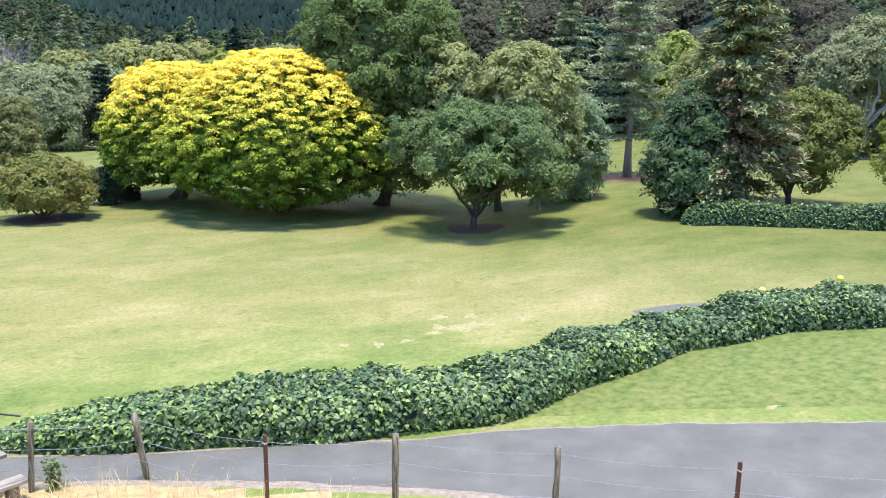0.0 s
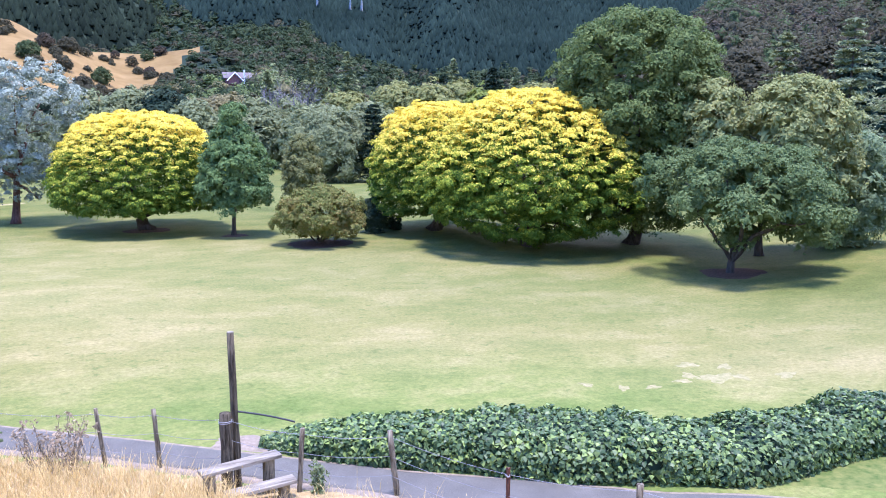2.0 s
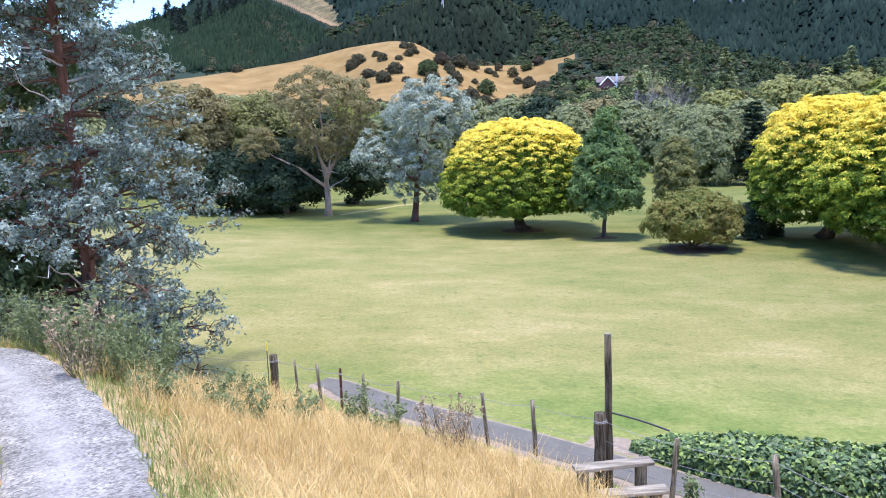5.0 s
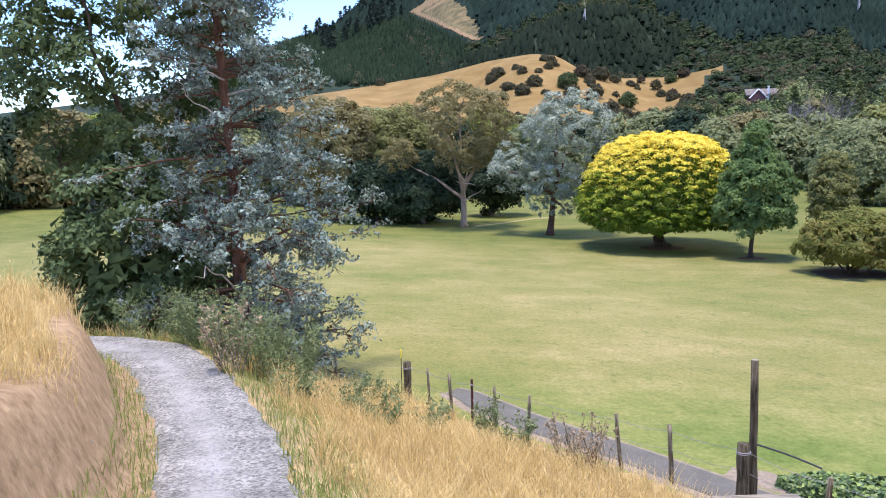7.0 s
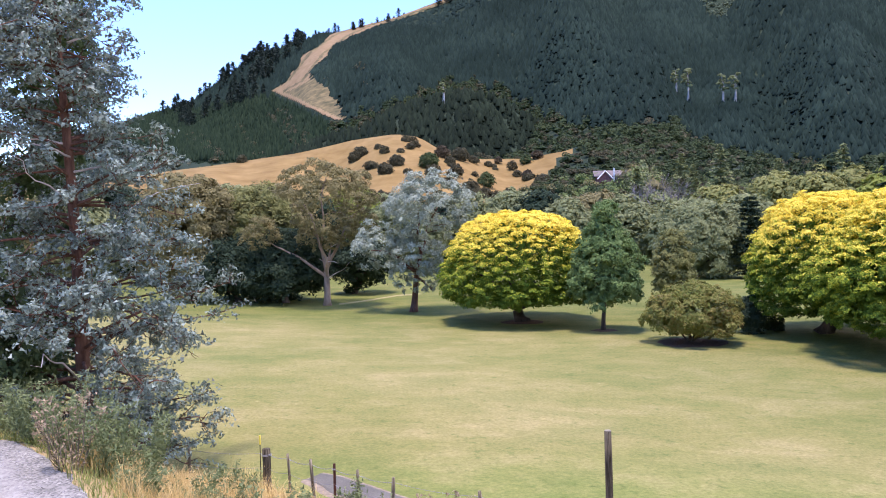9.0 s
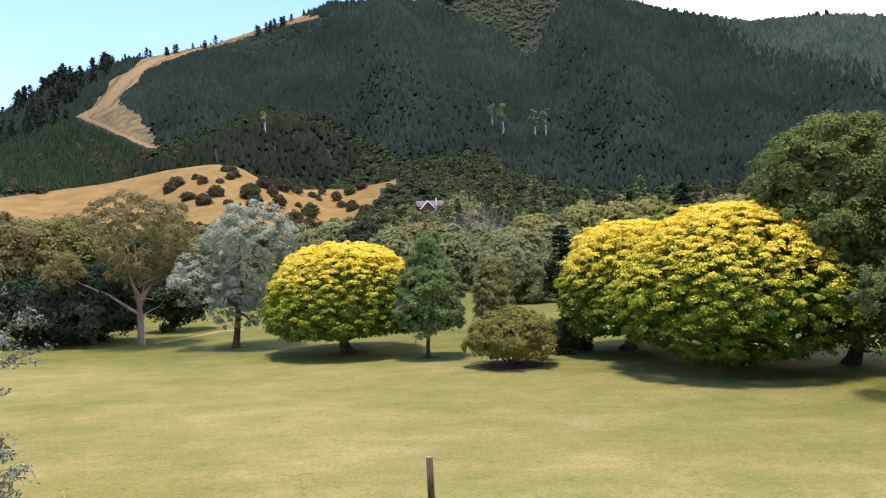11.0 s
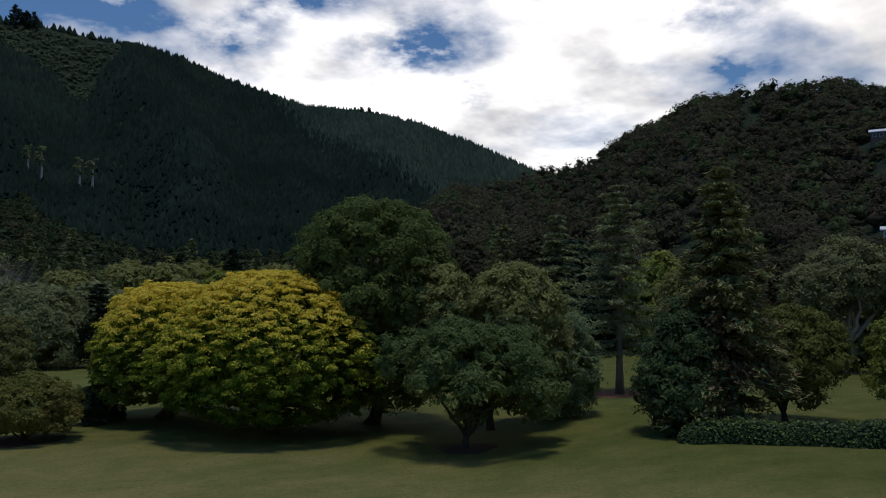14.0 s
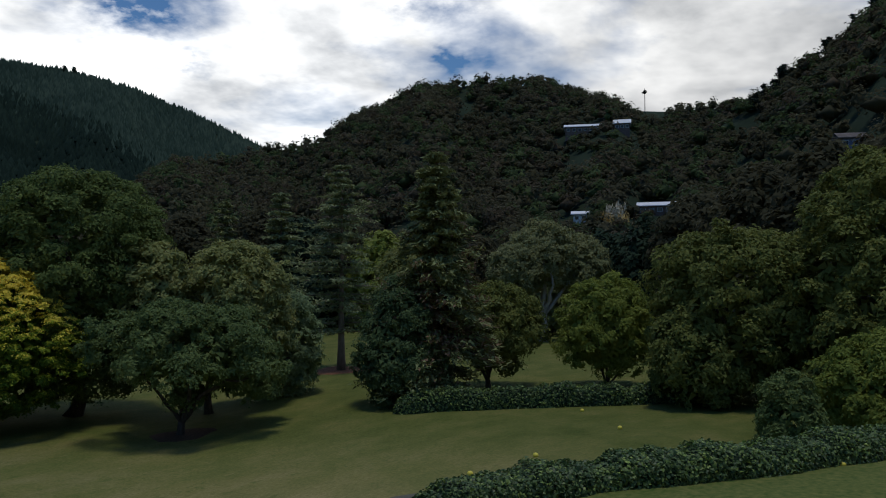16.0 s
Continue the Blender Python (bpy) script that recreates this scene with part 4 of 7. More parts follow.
def tree(name, x, y, label, lobes, leaf_mat, seed, trunk, leaf, clump, bark=None, fork=0.3, nlimb=9, layers=None, group="", category="tree", main=5, **kw):
    """A broad-leaved tree: trunk with limbs, and a crown of leafy clumps. Lobes: offset from the trunk and (height,
    radius) rows.
    layers: further leaf materials, taken in turn downwards and on undersides: greener leaf, with the shade put into the
    colour."""
    rng = np.random.default_rng(seed)
    z0 = foot(x, y)
    e = thing(name, x, y, z0, label, category, group)
    lobes = [(dx, dy, [(z - z0, r) for z, r in prof]) for dx, dy, prof in lobes]
    chunk, centres, hh, rel, ups = heap(rng, lobes, clump, leaf, **kw)
    idx = None
    mats = leaf_mat
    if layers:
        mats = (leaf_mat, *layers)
        # gold on tops, green on undersides: own tint with light and shade in it
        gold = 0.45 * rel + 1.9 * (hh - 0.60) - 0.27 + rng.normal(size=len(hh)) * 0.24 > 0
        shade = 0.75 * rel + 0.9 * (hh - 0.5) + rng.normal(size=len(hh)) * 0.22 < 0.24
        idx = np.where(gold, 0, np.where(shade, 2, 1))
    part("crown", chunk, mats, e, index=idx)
    pick = centres[rng.choice(len(centres), min(nlimb, len(centres)), replace=False)]
    mid = np.array([lobes[0][0], lobes[0][1], 0])
    pick = mid + (pick - mid) * np.array([0.8, 0.8, 0.92])
    grow_wood(e, limbs(rng, (0, 0, -0.15), pick, trunk, fork, main=main), bark or M_BARK, group == "far trees")
    return e


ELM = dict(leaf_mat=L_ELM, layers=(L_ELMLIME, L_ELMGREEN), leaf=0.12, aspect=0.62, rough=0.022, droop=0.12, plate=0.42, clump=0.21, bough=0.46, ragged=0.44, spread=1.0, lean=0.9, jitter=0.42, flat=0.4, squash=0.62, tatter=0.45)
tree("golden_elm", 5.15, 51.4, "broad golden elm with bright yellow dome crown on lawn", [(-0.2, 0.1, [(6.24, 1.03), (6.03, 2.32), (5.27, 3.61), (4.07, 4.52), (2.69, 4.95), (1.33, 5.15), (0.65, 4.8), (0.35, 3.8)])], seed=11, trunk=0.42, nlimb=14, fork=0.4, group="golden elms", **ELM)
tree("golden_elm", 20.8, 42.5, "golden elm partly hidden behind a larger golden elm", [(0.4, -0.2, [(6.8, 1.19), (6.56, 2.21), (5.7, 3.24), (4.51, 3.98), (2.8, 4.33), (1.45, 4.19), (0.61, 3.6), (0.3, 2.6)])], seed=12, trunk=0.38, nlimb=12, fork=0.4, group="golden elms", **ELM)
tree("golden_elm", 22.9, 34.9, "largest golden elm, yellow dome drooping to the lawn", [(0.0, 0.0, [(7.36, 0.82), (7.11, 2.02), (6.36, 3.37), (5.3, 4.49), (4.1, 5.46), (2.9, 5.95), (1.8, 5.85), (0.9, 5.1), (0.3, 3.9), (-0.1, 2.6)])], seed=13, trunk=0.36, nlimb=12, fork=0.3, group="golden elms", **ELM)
tree("liquidambar", 9.5, 46.3, "pointed dark green conical tree with slim trunk", [(0.2, -0.1, [(7.04, 0.16), (6.31, 0.52), (5.49, 0.85), (4.51, 1.35), (3.21, 1.91), (1.91, 2.09), (0.94, 1.92), (0.3, 1.26)])], L_LIQUID, 14, 0.14, 0.15, 0.25, fork=0.6, cover=2.0, ragged=0.3)
tree("young_tree", 16.0, 54.7, "narrow olive-green upright young tree on lawn", [(0.2, -0.1, [(4.81, 0.2), (4.21, 0.8), (3.21, 1.15), (1.81, 1.37), (0.61, 1.31), (-0.26, 0.84)])], L_OLIVE, 15, 0.12, 0.15, 0.22, fork=0.4)
tree("russet_bush", 12.9, 40.6, "low spreading bush with russet and green leaves", [(0.1, -0.1, [(2.08, 0.75), (1.84, 1.51), (1.33, 2.11), (0.59, 2.37), (0.08, 2.05), (-0.25, 1.2)])], L_RUSSET, 16, 0.10, 0.12, 0.22, fork=0.12, nlimb=16, main=7, category="bush", cover=1.5, flat=0.6)
tree("dark_shrub", 17.2, 43.5, "small dark ragged shrub beside the lawn trees", [(0.0, 0.0, shaped(oval, 0.85, -0.8, 1.35))], L_CYPRESS, 17, 0.06, 0.137, 0.25, fork=0.2, category="shrub", rough=0.2)
tree("ball_shrub", 18.75, 43.9, "small clipped round dark green shrub", [(0.05, 0.0, shaped(oval, 0.42, -0.85, 0.05))], L_CYPRESS, 18, 0.04, 0.08, 0.12, fork=0.2, category="shrub")
tree("big_oak", 28.4, 33.2, "tall rounded dark olive tree behind golden elm", [(0.0, 0.0, [(11.5, 0.69), (11.2, 1.77), (10.4, 2.92), (9.36, 3.8), (8.11, 4.18), (6.55, 4.3), (4.69, 3.92), (2.85, 3.5), (1.4, 3.0), (0.5, 2.2)])], L_BIG, 19, 0.36, 0.17, 0.42, fork=0.3, nlimb=14, rough=0.04)
tree("spreading_tree", 26.7, 24.5, "low spreading soft green tree with forked trunk", [(0.33, -0.33, [(4.86, 1.39), (4.68, 2.45), (4.22, 3.18), (3.58, 3.71), (2.9, 3.95), (2.35, 3.8), (2.0, 3.0)]), (2.0, -2.2, [(3.0, 0.8), (2.2, 1.5), (1.5, 1.4), (0.9, 0.7)]), (0.0, -0.4, [(1.7, 0.3), (1.1, 0.7), (0.6, 0.4)])], L_MID, 20, 0.19, 0.14, 0.30, fork=0.2, nlimb=20, main=6, flat=0.35, droop=0.6, rough=0.03, plate=0.4, lean=1.0, ragged=0.4, spread=1.1)
tree("bronze_tree", 31.2, 26.9, "rounded green tree with bronze leaf tips", [(0.89, -0.87, [(7.87, 0.6), (7.45, 1.57), (6.75, 2.17), (5.61, 2.47), (4.17, 2.55), (2.71, 2.4), (1.53, 1.5)]), (-1.82, 1.8, [(7.73, 0.45), (7.17, 1.12), (6.18, 1.45), (4.75, 1.57), (3.3, 1.5), (2.0, 1.0)])], L_OAK, 21, 0.22, 0.18, 0.36, fork=0.25, nlimb=12)
tree("bronze_tree", 35.3, 26.1, "smaller grey-green tree beside a bronze-tipped one", [(0.44, -0.44, [(5.33, 0.55), (4.73, 1.27), (3.5, 1.77), (1.95, 1.98), (0.69, 1.7), (-0.1, 0.8)])], L_SAGE, 22, 0.18, 0.18, 0.33, fork=0.2)
tree("dense_green_tree", 40.6, 15.5, "dense rounded green tree beside a dark spruce", [(0.37, -0.36, [(5.64, 0.58), (5.23, 1.52), (4.39, 2.31), (3.27, 2.53), (2.42, 2.39), (1.7, 1.8), (1.1, 1.0)])], L_BROAD, 23, 0.18, 0.16, 0.33, fork=0.2)
tree("light_green_tree", 43.2, 9.5, "light green multi-stemmed tree behind the far hedge", [(0.0, 0.0, [(6.16, 0.54), (5.69, 1.4), (4.91, 2.1), (3.98, 2.49), (2.73, 2.68), (1.8, 2.33), (1.1, 1.5)])], L_LIME, 24, 0.12, 0.15, 0.3, fork=0.06, nlimb=14, cover=1.5)
tree("white_gum", 71.7, 21.9, "tall gum with pale leaning trunk and thin crown", [(0.6, 0.4, [(11.4, 0.8), (10.6, 2.4), (9.0, 3.3), (7.2, 3.2), (5.6, 2.0)]), (3.2, -2.6, [(10.2, 0.7), (9.2, 2.2), (7.4, 2.8), (5.4, 2.2), (4.2, 1.0)]), (-2.4, 2.2, [(9.4, 0.6), (8.4, 1.9), (6.8, 2.3), (5.0, 1.6), (3.6, 0.8)])], L_PALEGUM, 25, 0.42, 0.24, 0.54, M_WHITEBARK, 0.4, 12, cover=1.2)
tree("dark_broadleaf", 39.8, 3.6, "large dark green tree at the lawn's edge", [(0.48, -1.04, [(8.35, 0.81), (8.03, 1.96), (7.34, 3.04), (6.12, 3.59), (4.48, 3.72), (2.59, 3.4), (0.97, 2.7), (0.5, 1.9)]), (-1.6, 0.6, [(4.6, 0.5), (4.2, 1.3), (3.2, 1.9), (2.0, 2.0), (0.9, 1.6), (0.4, 0.9)])], L_BROAD, 26, 0.3, 0.2, 0.45, fork=0.2)
tree("dark_broadleaf", 39.0, -1.6, "tall dense green tree leaning over the lawn", [(0.84, -1.83, [(11.65, 0.44), (10.89, 1.5), (9.62, 2.5), (7.85, 3.49), (5.83, 4.2), (3.83, 4.5), (1.84, 4.1), (0.8, 3.2)])], L_BROAD, 27, 0.3, 0.2, 0.48, fork=0.2)
tree("dark_broadleaf", 41.0, -8.5, "tall dense green tree beside another like it", [(0.0, 0.0, shaped(egg, 3.4, 0.2, 11.5))], L_BIG, 28, 0.3, 0.25, 0.5, fork=0.2)
tree("lawn_shrub", 29.6, 0.2, "upright dark shrub at the foot of tall trees", [(0.07, -0.15, [(2.85, 0.14), (2.37, 0.63), (1.6, 0.92), (0.84, 0.96), (0.3, 0.7)])], L_DEEP, 29, 0.07, 0.12, 0.26, fork=0.2, category="shrub")
tree("lawn_shrub", 33.0, -2.4, "yellow-green rounded shrub behind the ivy hedge", [(0.38, -0.82, [(3.97, 0.52), (3.34, 1.56), (2.51, 2.28), (1.48, 2.5), (0.66, 2.2)])], L_LIME, 30, 0.09, 0.137, 0.29, fork=0.2, category="shrub")
tree("yellow_willow", 62.0, 30.6, "yellow-green willow showing behind darker trees", [(0.0, 0.0, shaped(dome, 3.6, 0.8, 9.4))], L_GOLDW, 31, 0.25, 0.25, 0.75)


def dead_branches(e, count, top, seed):
    """Crooked bare branches about a trunk."""
    rng = np.random.default_rng(seed)
    for _ in range(count):
        a = rng.uniform(0, 6.28)
        s = np.linspace(0, 1, 8)[:, None]
        z, ln = rng.uniform(0.2, 0.55) * top, rng.uniform(0.14, 0.3) * top
        way = np.array([np.cos(a), np.sin(a), rng.uniform(0.0, 0.6)])
        path = np.array([0, 0, z]) + way * ln * s + np.concatenate([0.12 * ln * np.sin(s * 5 + a), 0.1 * ln * np.sin(s * 4), 0.08 * ln * np.sin(s * 7)], 1) * s
        part("dead_branch", tube(path, 0.035 * (1.15 - s[:, 0]), 5), M_WHITEBARK, e, "bare bleached branch")


tree("silver_gum", -2.3, 57.7, "silver-blue gum tree with straight brown trunk", [(1.3, 0.0, [(9.3, 0.8), (8.7, 2.1), (7.5, 3.1), (6.1, 3.0), (5.0, 2.2), (4.2, 1.2)]), (-2.6, 0.2, [(5.5, 0.5), (5.0, 1.3), (4.1, 1.85), (3.3, 1.5), (2.7, 0.8)]), (0.3, -0.2, [(4.7, 1.0), (3.7, 1.9), (2.5, 1.9), (1.5, 1.5), (0.8, 0.9)])], L_SILVER, 41, 0.25, 0.15, 0.29, M_REDBARK, 0.5, 14, spread=1.12, cover=1.25, rough=0.07, ragged=0.35, core=False)
gum = tree("khaki_gum", -9.4, 62.2, "tall khaki gum with pale forked trunks and bare limbs", [(0.2, 0.0, [(10.5, 1.0), (9.9, 2.6), (8.7, 3.8), (7.4, 4.0), (6.4, 3.0), (5.6, 1.8)]), (0.4, -0.6, [(6.8, 0.6), (6.2, 1.7), (5.1, 2.2), (4.2, 1.6), (3.7, 0.8)]), (-5.1, 0.2, [(6.3, 0.5), (5.7, 1.2), (4.9, 1.4), (4.1, 1.0), (3.7, 0.5)]), (2.9, 0.3, [(6.6, 0.4), (6.0, 1.2), (5.0, 1.3), (4.2, 0.6)])], L_GUM, 42, 0.27, 0.16, 0.32, M_GUMBARK, 0.36, 16, spread=1.2, cover=1.25, rough=0.06, ragged=0.35, core=False)
dead_branches(gum, 8, 9.0, 142)
tree("round_gum", -22.0, 68.0, "rounded soft green gum behind the lawn", [(0.5, 0.0, shaped(egg, 3.6, 0.5, 10.0))], L_GUM, 43, 0.3, 0.25, 0.7, rough=0.14)
tree("round_gum", -17.2, 70.0, "rounded soft green gum beside another", [(0.2, 0.0, shaped(egg, 3.0, 0.5, 9.2))], L_OLIVE, 44, 0.3, 0.25, 0.7, rough=0.14)
tree("dark_conifer", -13.2, 64.7, "low dark spreading conifer under gum trees", [(0.2, 0.1, shaped(dome, 3.3, 0.0, 5.4))], L_CYPRESS, 45, 0.3, 0.25, 0.6, rough=0.12, tatter=0.5)
tree("dark_conifer", -8.4, 71.9, "dark vase-shaped evergreen with short trunk", [(0.8, 0.1, shaped(parasol, 2.6, -0.1, 4.2))], L_CYPRESS, 46, 0.3, 0.25, 0.55, rough=0.12)
tree("dark_conifer", -17.5, 66.0, "dark evergreen in the shade of the gums", [(0.0, 0.0, shaped(dome, 3.2, 0.2, 4.6))], L_CYPRESS, 47, 0.3, 0.25, 0.6, rough=0.12)


def conifer(name, x, y, label, R, zb, zt, leaf_mat, seed, trunk, tiers=26, arms=9, needles=26, leaf=0.34, droop=0.35, ragged=0.3, bark=None, browned=0.0, group="", power=0.9, bare=0.0, sprays=2):
    """A conifer: whorls of arms along a straight trunk, needles along each arm."""
    rng = np.random.default_rng(seed)
    z0 = foot(x, y)
    e = thing(name, x, y, z0, label, "tree", group)
    H = zt - z0
    pos, axes, nr, arm_chunks = [], [], [], []
    for k in range(tiers):
        f = (k + rng.uniform(0, 0.8)) / tiers
        z = zb - z0 + (zt - zb) * f
        for j in range(arms):
            if rng.uniform() < bare:
                continue
            a = rng.uniform(0, 2 * np.pi)
            L = R * (1 - f) ** power * rng.uniform(1 - ragged, 1 + ragged * 0.6) + 0.15
            s = np.linspace(0.12, 1, needles)
            way = np.array([np.cos(a), np.sin(a)])
            p = np.stack([way[0] * L * s, way[1] * L * s, z - droop * L * s ** 1.5 + 0.12 * L * s], 1)
            arm_chunks.append(tube(p[:: max(1, needles // 4)], np.linspace(0.045, 0.012, len(p[:: max(1, needles // 4)])), 3, cap=False))
            for _ in range(sprays):
                wide = rng.normal(size=(needles, 3)) * np.array([0.16, 0.16, 0.07]) * (0.4 + L * 0.30)
                pos.append(p + wide)
                axes.append(np.tile([way[0], way[1], -0.45], (needles, 1)) + rng.normal(size=(needles, 3)) * 0.5)
                nr.append(np.tile([0, 0, 1.0], (needles, 1)) + rng.normal(size=(needles, 3)) * 0.5)
    pos, axes, nr = np.concatenate(pos), np.concatenate(axes), np.concatenate(nr)
    chunk = leaves(rng, pos, nr, np.full(len(pos), leaf), 0.42, 0.05, axes)
    idx = None
    mats = leaf_mat
    if browned:
        mats = (leaf_mat, L_BROWNED)
        h = pos[:, 2] / H
        idx = (rng.uniform(0, 1, len(pos)) < browned * np.exp(-((h - 0.36) / 0.22) ** 2) * (wobble(rng, pos, 5, 0.9) > -0.1)).astype(int)
    part("crown", chunk, mats, e, index=idx)
    s = np.linspace(0, 1, 9)
    part("trunk", join(tube(np.stack([0.05 * np.sin(s * 4), 0.04 * np.sin(s * 5), -0.15 + (H + 0.1) * s], 1), trunk * (1.05 - s) + trunk * 0.4 * np.exp(-s * 12), 8), *arm_chunks), bark or M_BARK, e, smooth=True)
    return e


conifer("spruce", 35.6, 16.3, "tall dark ragged spruce with browned lower branches", 3.6, 0.1, 12.6, L_SPRUCE, 51, 0.24, 36, 11, 26, 0.30, 0.32, 0.4, M_REDBARK, 0.7, power=0.75, sprays=6)
tree("holly_bush", 33.6, 17.6, "dense dark green bush against the spruce", [(0.1, -0.1, [(5.98, 0.33), (5.47, 0.79), (4.46, 1.26), (3.18, 1.72), (1.87, 2.12), (1.08, 1.8), (0.45, 1.3)])], L_BANK, 54, 0.12, 0.137, 0.38, fork=0.2, category="bush", rough=0.1)
conifer("open_pine", 44.7, 27.6, "tall thin open pine with a bare lower trunk", 3.4, 2.4, 13.8, L_PINE, 52, 0.24, 26, 7, 20, 0.27, 0.15, 0.5, M_GUMBARK, 0.0, "", 0.55, sprays=4)
conifer("open_pine", 52.0, 38.0, "grey-green open conifer behind lawn trees", 3.2, 1.0, 13.5, L_PINE, 53, 0.24, 24, 8, 18, 0.32, 0.2, 0.4, None, 0.0, "", 0.7, sprays=4)
conifer("dark_cypress", 32.2, 81.3, "dark columnar cypress at the back of the lawn", 2.0, -0.7, 7.6, L_CYPRESS, 55, 0.2, 24, 10, 16, 0.4, 0.1, 0.2, None, 0.0, "", 0.45)
conifer("dark_cypress", 56.6, 97.2, "dark pointed conifer rising behind golden elm", 4.2, -0.5, 13.4, L_CYPRESS, 56, 0.25, 26, 10, 16, 0.6, 0.25, 0.25, None, 0.0, "", 0.8)

for seed, (mx, my, r, m, lab) in enumerate(((12.95, 40.55, 1.9, M_MULCH, "dark bark mulch under the russet bush"), (26.75, 24.4, 1.5, M_MULCH, "dark bark mulch round the spreading tree"), (9.55, 46.2, 0.8, M_MULCH, "bare soil ring round the conical tree"), (5.15, 51.3, 1.5, M_MULCH, "bare shaded soil under the golden elm"), (44.7, 27.6, 2.2, M_NEEDLES, "rust-brown needle litter under the pine"), (35.4, 16.0, 3.0, M_NEEDLES, "brown needle litter under the spruce"))):
    patch("mulch_bed", mx, my, r, r * 0.9, m, lab, 0.03, 60 + seed)


rng = np.random.default_rng(65)
for k, (mx, my, r) in enumerate(((14.3, 13.2, 0.55), (14.9, 13.0, 0.3), (13.8, 13.6, 0.3), (15.3, 13.9, 0.3), (13.3, 13.3, 0.25), (10.95, 13.95, 0.2), (11.6, 13.4, 0.22), (12.3, 13.2, 0.22), (16.0, 12.6, 0.35), (14.5, 14.4, 0.35), (16.15, 7.16, 0.6), (13.9, 5.0, 0.35), (14.6, 5.4, 0.25))):
    patch("bare_patch", mx, my, r, r * 0.6, M_WORN, "bare worn patch of dry turf in the lawn", 0.012, 600 + k, rng.uniform(0, 3), ragged=3.2)


# ---- fence, stile and poles ----
def post_line(z, r0, r1, lean=(0.0, 0.0), sides=9, rough=0.06, seed=0):
    rng = np.random.default_rng(seed)
    s = np.linspace(0, 1, 7)
    p = np.stack([lean[0] * s + rng.normal(size=7) * r0 * 0.06, lean[1] * s + rng.normal(size=7) * r0 * 0.06, -0.25 + (z + 0.25) * s], 1)
    return tube(p, (r0 + (r1 - r0) * s) * (1 + rng.normal(size=7) * rough), sides)


# x, y, height, radius, lean across, lean along, kind
POSTS = [(-5.8, 17.25, 0.95, 0.035, 0, 0, "wood"), (-3.96, 16.8, 0.98, 0.10, 0, 0, "strainer"), (-3.39, 16.28, 1.0, 0.03, -0.06, 0, "wood"), (-2.84, 15.9, 1.0, 0.035, -0.08, 0, "wood"),
         (-2.33, 15.5, 1.03, 0.03, -0.02, 0, "iron"), (-1.78, 15.08, 1.02, 0.03, -0.03, 0, "wood"), (-1.04, 14.55, 1.03, 0.035, 0.05, 0, "wood"), (0.55, 13.67, 1.05, 0.04, -0.12, 0, "wood"),
         (1.42, 13.2, 1.05, 0.042, -0.07, 0, "wood"), (2.32, 11.72, 1.31, 0.095, 0, 0, "strainer"), (3.42, 11.3, 1.06, 0.045, 0.09, 0, "wood"), (4.6, 10.56, 1.08, 0.05, -0.12, 0.05, "wood"),
         (5.56, 8.62, 1.04, 0.032, 0, 0, "iron"), (6.92, 7.46, 1.06, 0.05, 0.0, 0, "wood"), (8.23, 5.65, 1.06, 0.05, 0, 0, "wood"), (9.43, 3.7, 1.04, 0.034, 0, 0, "iron"), (10.8, 1.4, 1.05, 0.05, 0, 0, "wood")]
TOPS = []
for k, (x, y, h, r, lx, ly, sort) in enumerate(POSTS):
    z = foot(x, y)
    bx, by = x - lx, y - ly
    e = thing("fence_post", bx, by, z, {"wood": "thin weathered grey wooden fence post", "strainer": "thick weathered wooden strainer post", "iron": "rust-brown steel fence standard"}[sort], "fence post", "fence posts")
    if sort == "iron":
        v1 = box(0, 0, h / 2 - 0.1, 0.012, 0.06, h + 0.2, 0.002)
        v2 = box(0.022, 0, h / 2 - 0.1, 0.044, 0.012, h + 0.2, 0.002)
        part("shaft", join(v1, v2), M_RUST, e)
        part("clip", box(0, 0.0, h - 0.12, 0.05, 0.075, 0.02, 0.003), M_WIRE, e)
    else:
        part("shaft", post_line(h, r, r * 0.92, (lx, ly), 10 if sort == "strainer" else 8, seed=k), M_DARKPOST if sort == "strainer" else M_POST, e, smooth=True)
        if sort == "strainer":
            s = np.linspace(0, 2 * np.pi * 2, 30)
            part("wire_wrap", tube(np.stack([r * 1.06 * np.cos(s), r * 1.06 * np.sin(s), h - 0.16 + 0.004 * s], 1), 0.006, 4), M_WIRE, e, "twisted wire wrapped round the post")
    TOPS.append((x, y, z + h))
for k, drop in enumerate((0.10, 0.42, 0.74)):
    pts = []
    for a, b in zip(TOPS[:-1], TOPS[1:]):
        for s in np.linspace(0, 1, 8)[:-1]:
            pts.append((a[0] + (b[0] - a[0]) * s, a[1] + (b[1] - a[1]) * s, a[2] + (b[2] - a[2]) * s - drop - 0.05 * math.sin(math.pi * s)))
    base = pts[0]
    e = thing("fence_wire", *base, "sagging galvanised wire strung between fence posts", "wire", "fence wires")
    pts = np.array(pts) - np.array(base)
    part("strand", tube(pts, 0.0036, 5), M_WIRE, e)
    if k == 0:
        rng = np.random.default_rng(5)
        barbs = []
        for i in range(0, len(pts) - 1):
            for f in (0.1, 0.4, 0.7):
                p = pts[i] + (pts[i + 1] - pts[i]) * f
                d = unit(rng.normal(size=3)) * 0.022
                barbs.append(tube(np.array([p - d, p + d]), 0.003, 3))
        tagged(part("barb_points", join(*barbs), M_WIRE, e), kind="stuff")

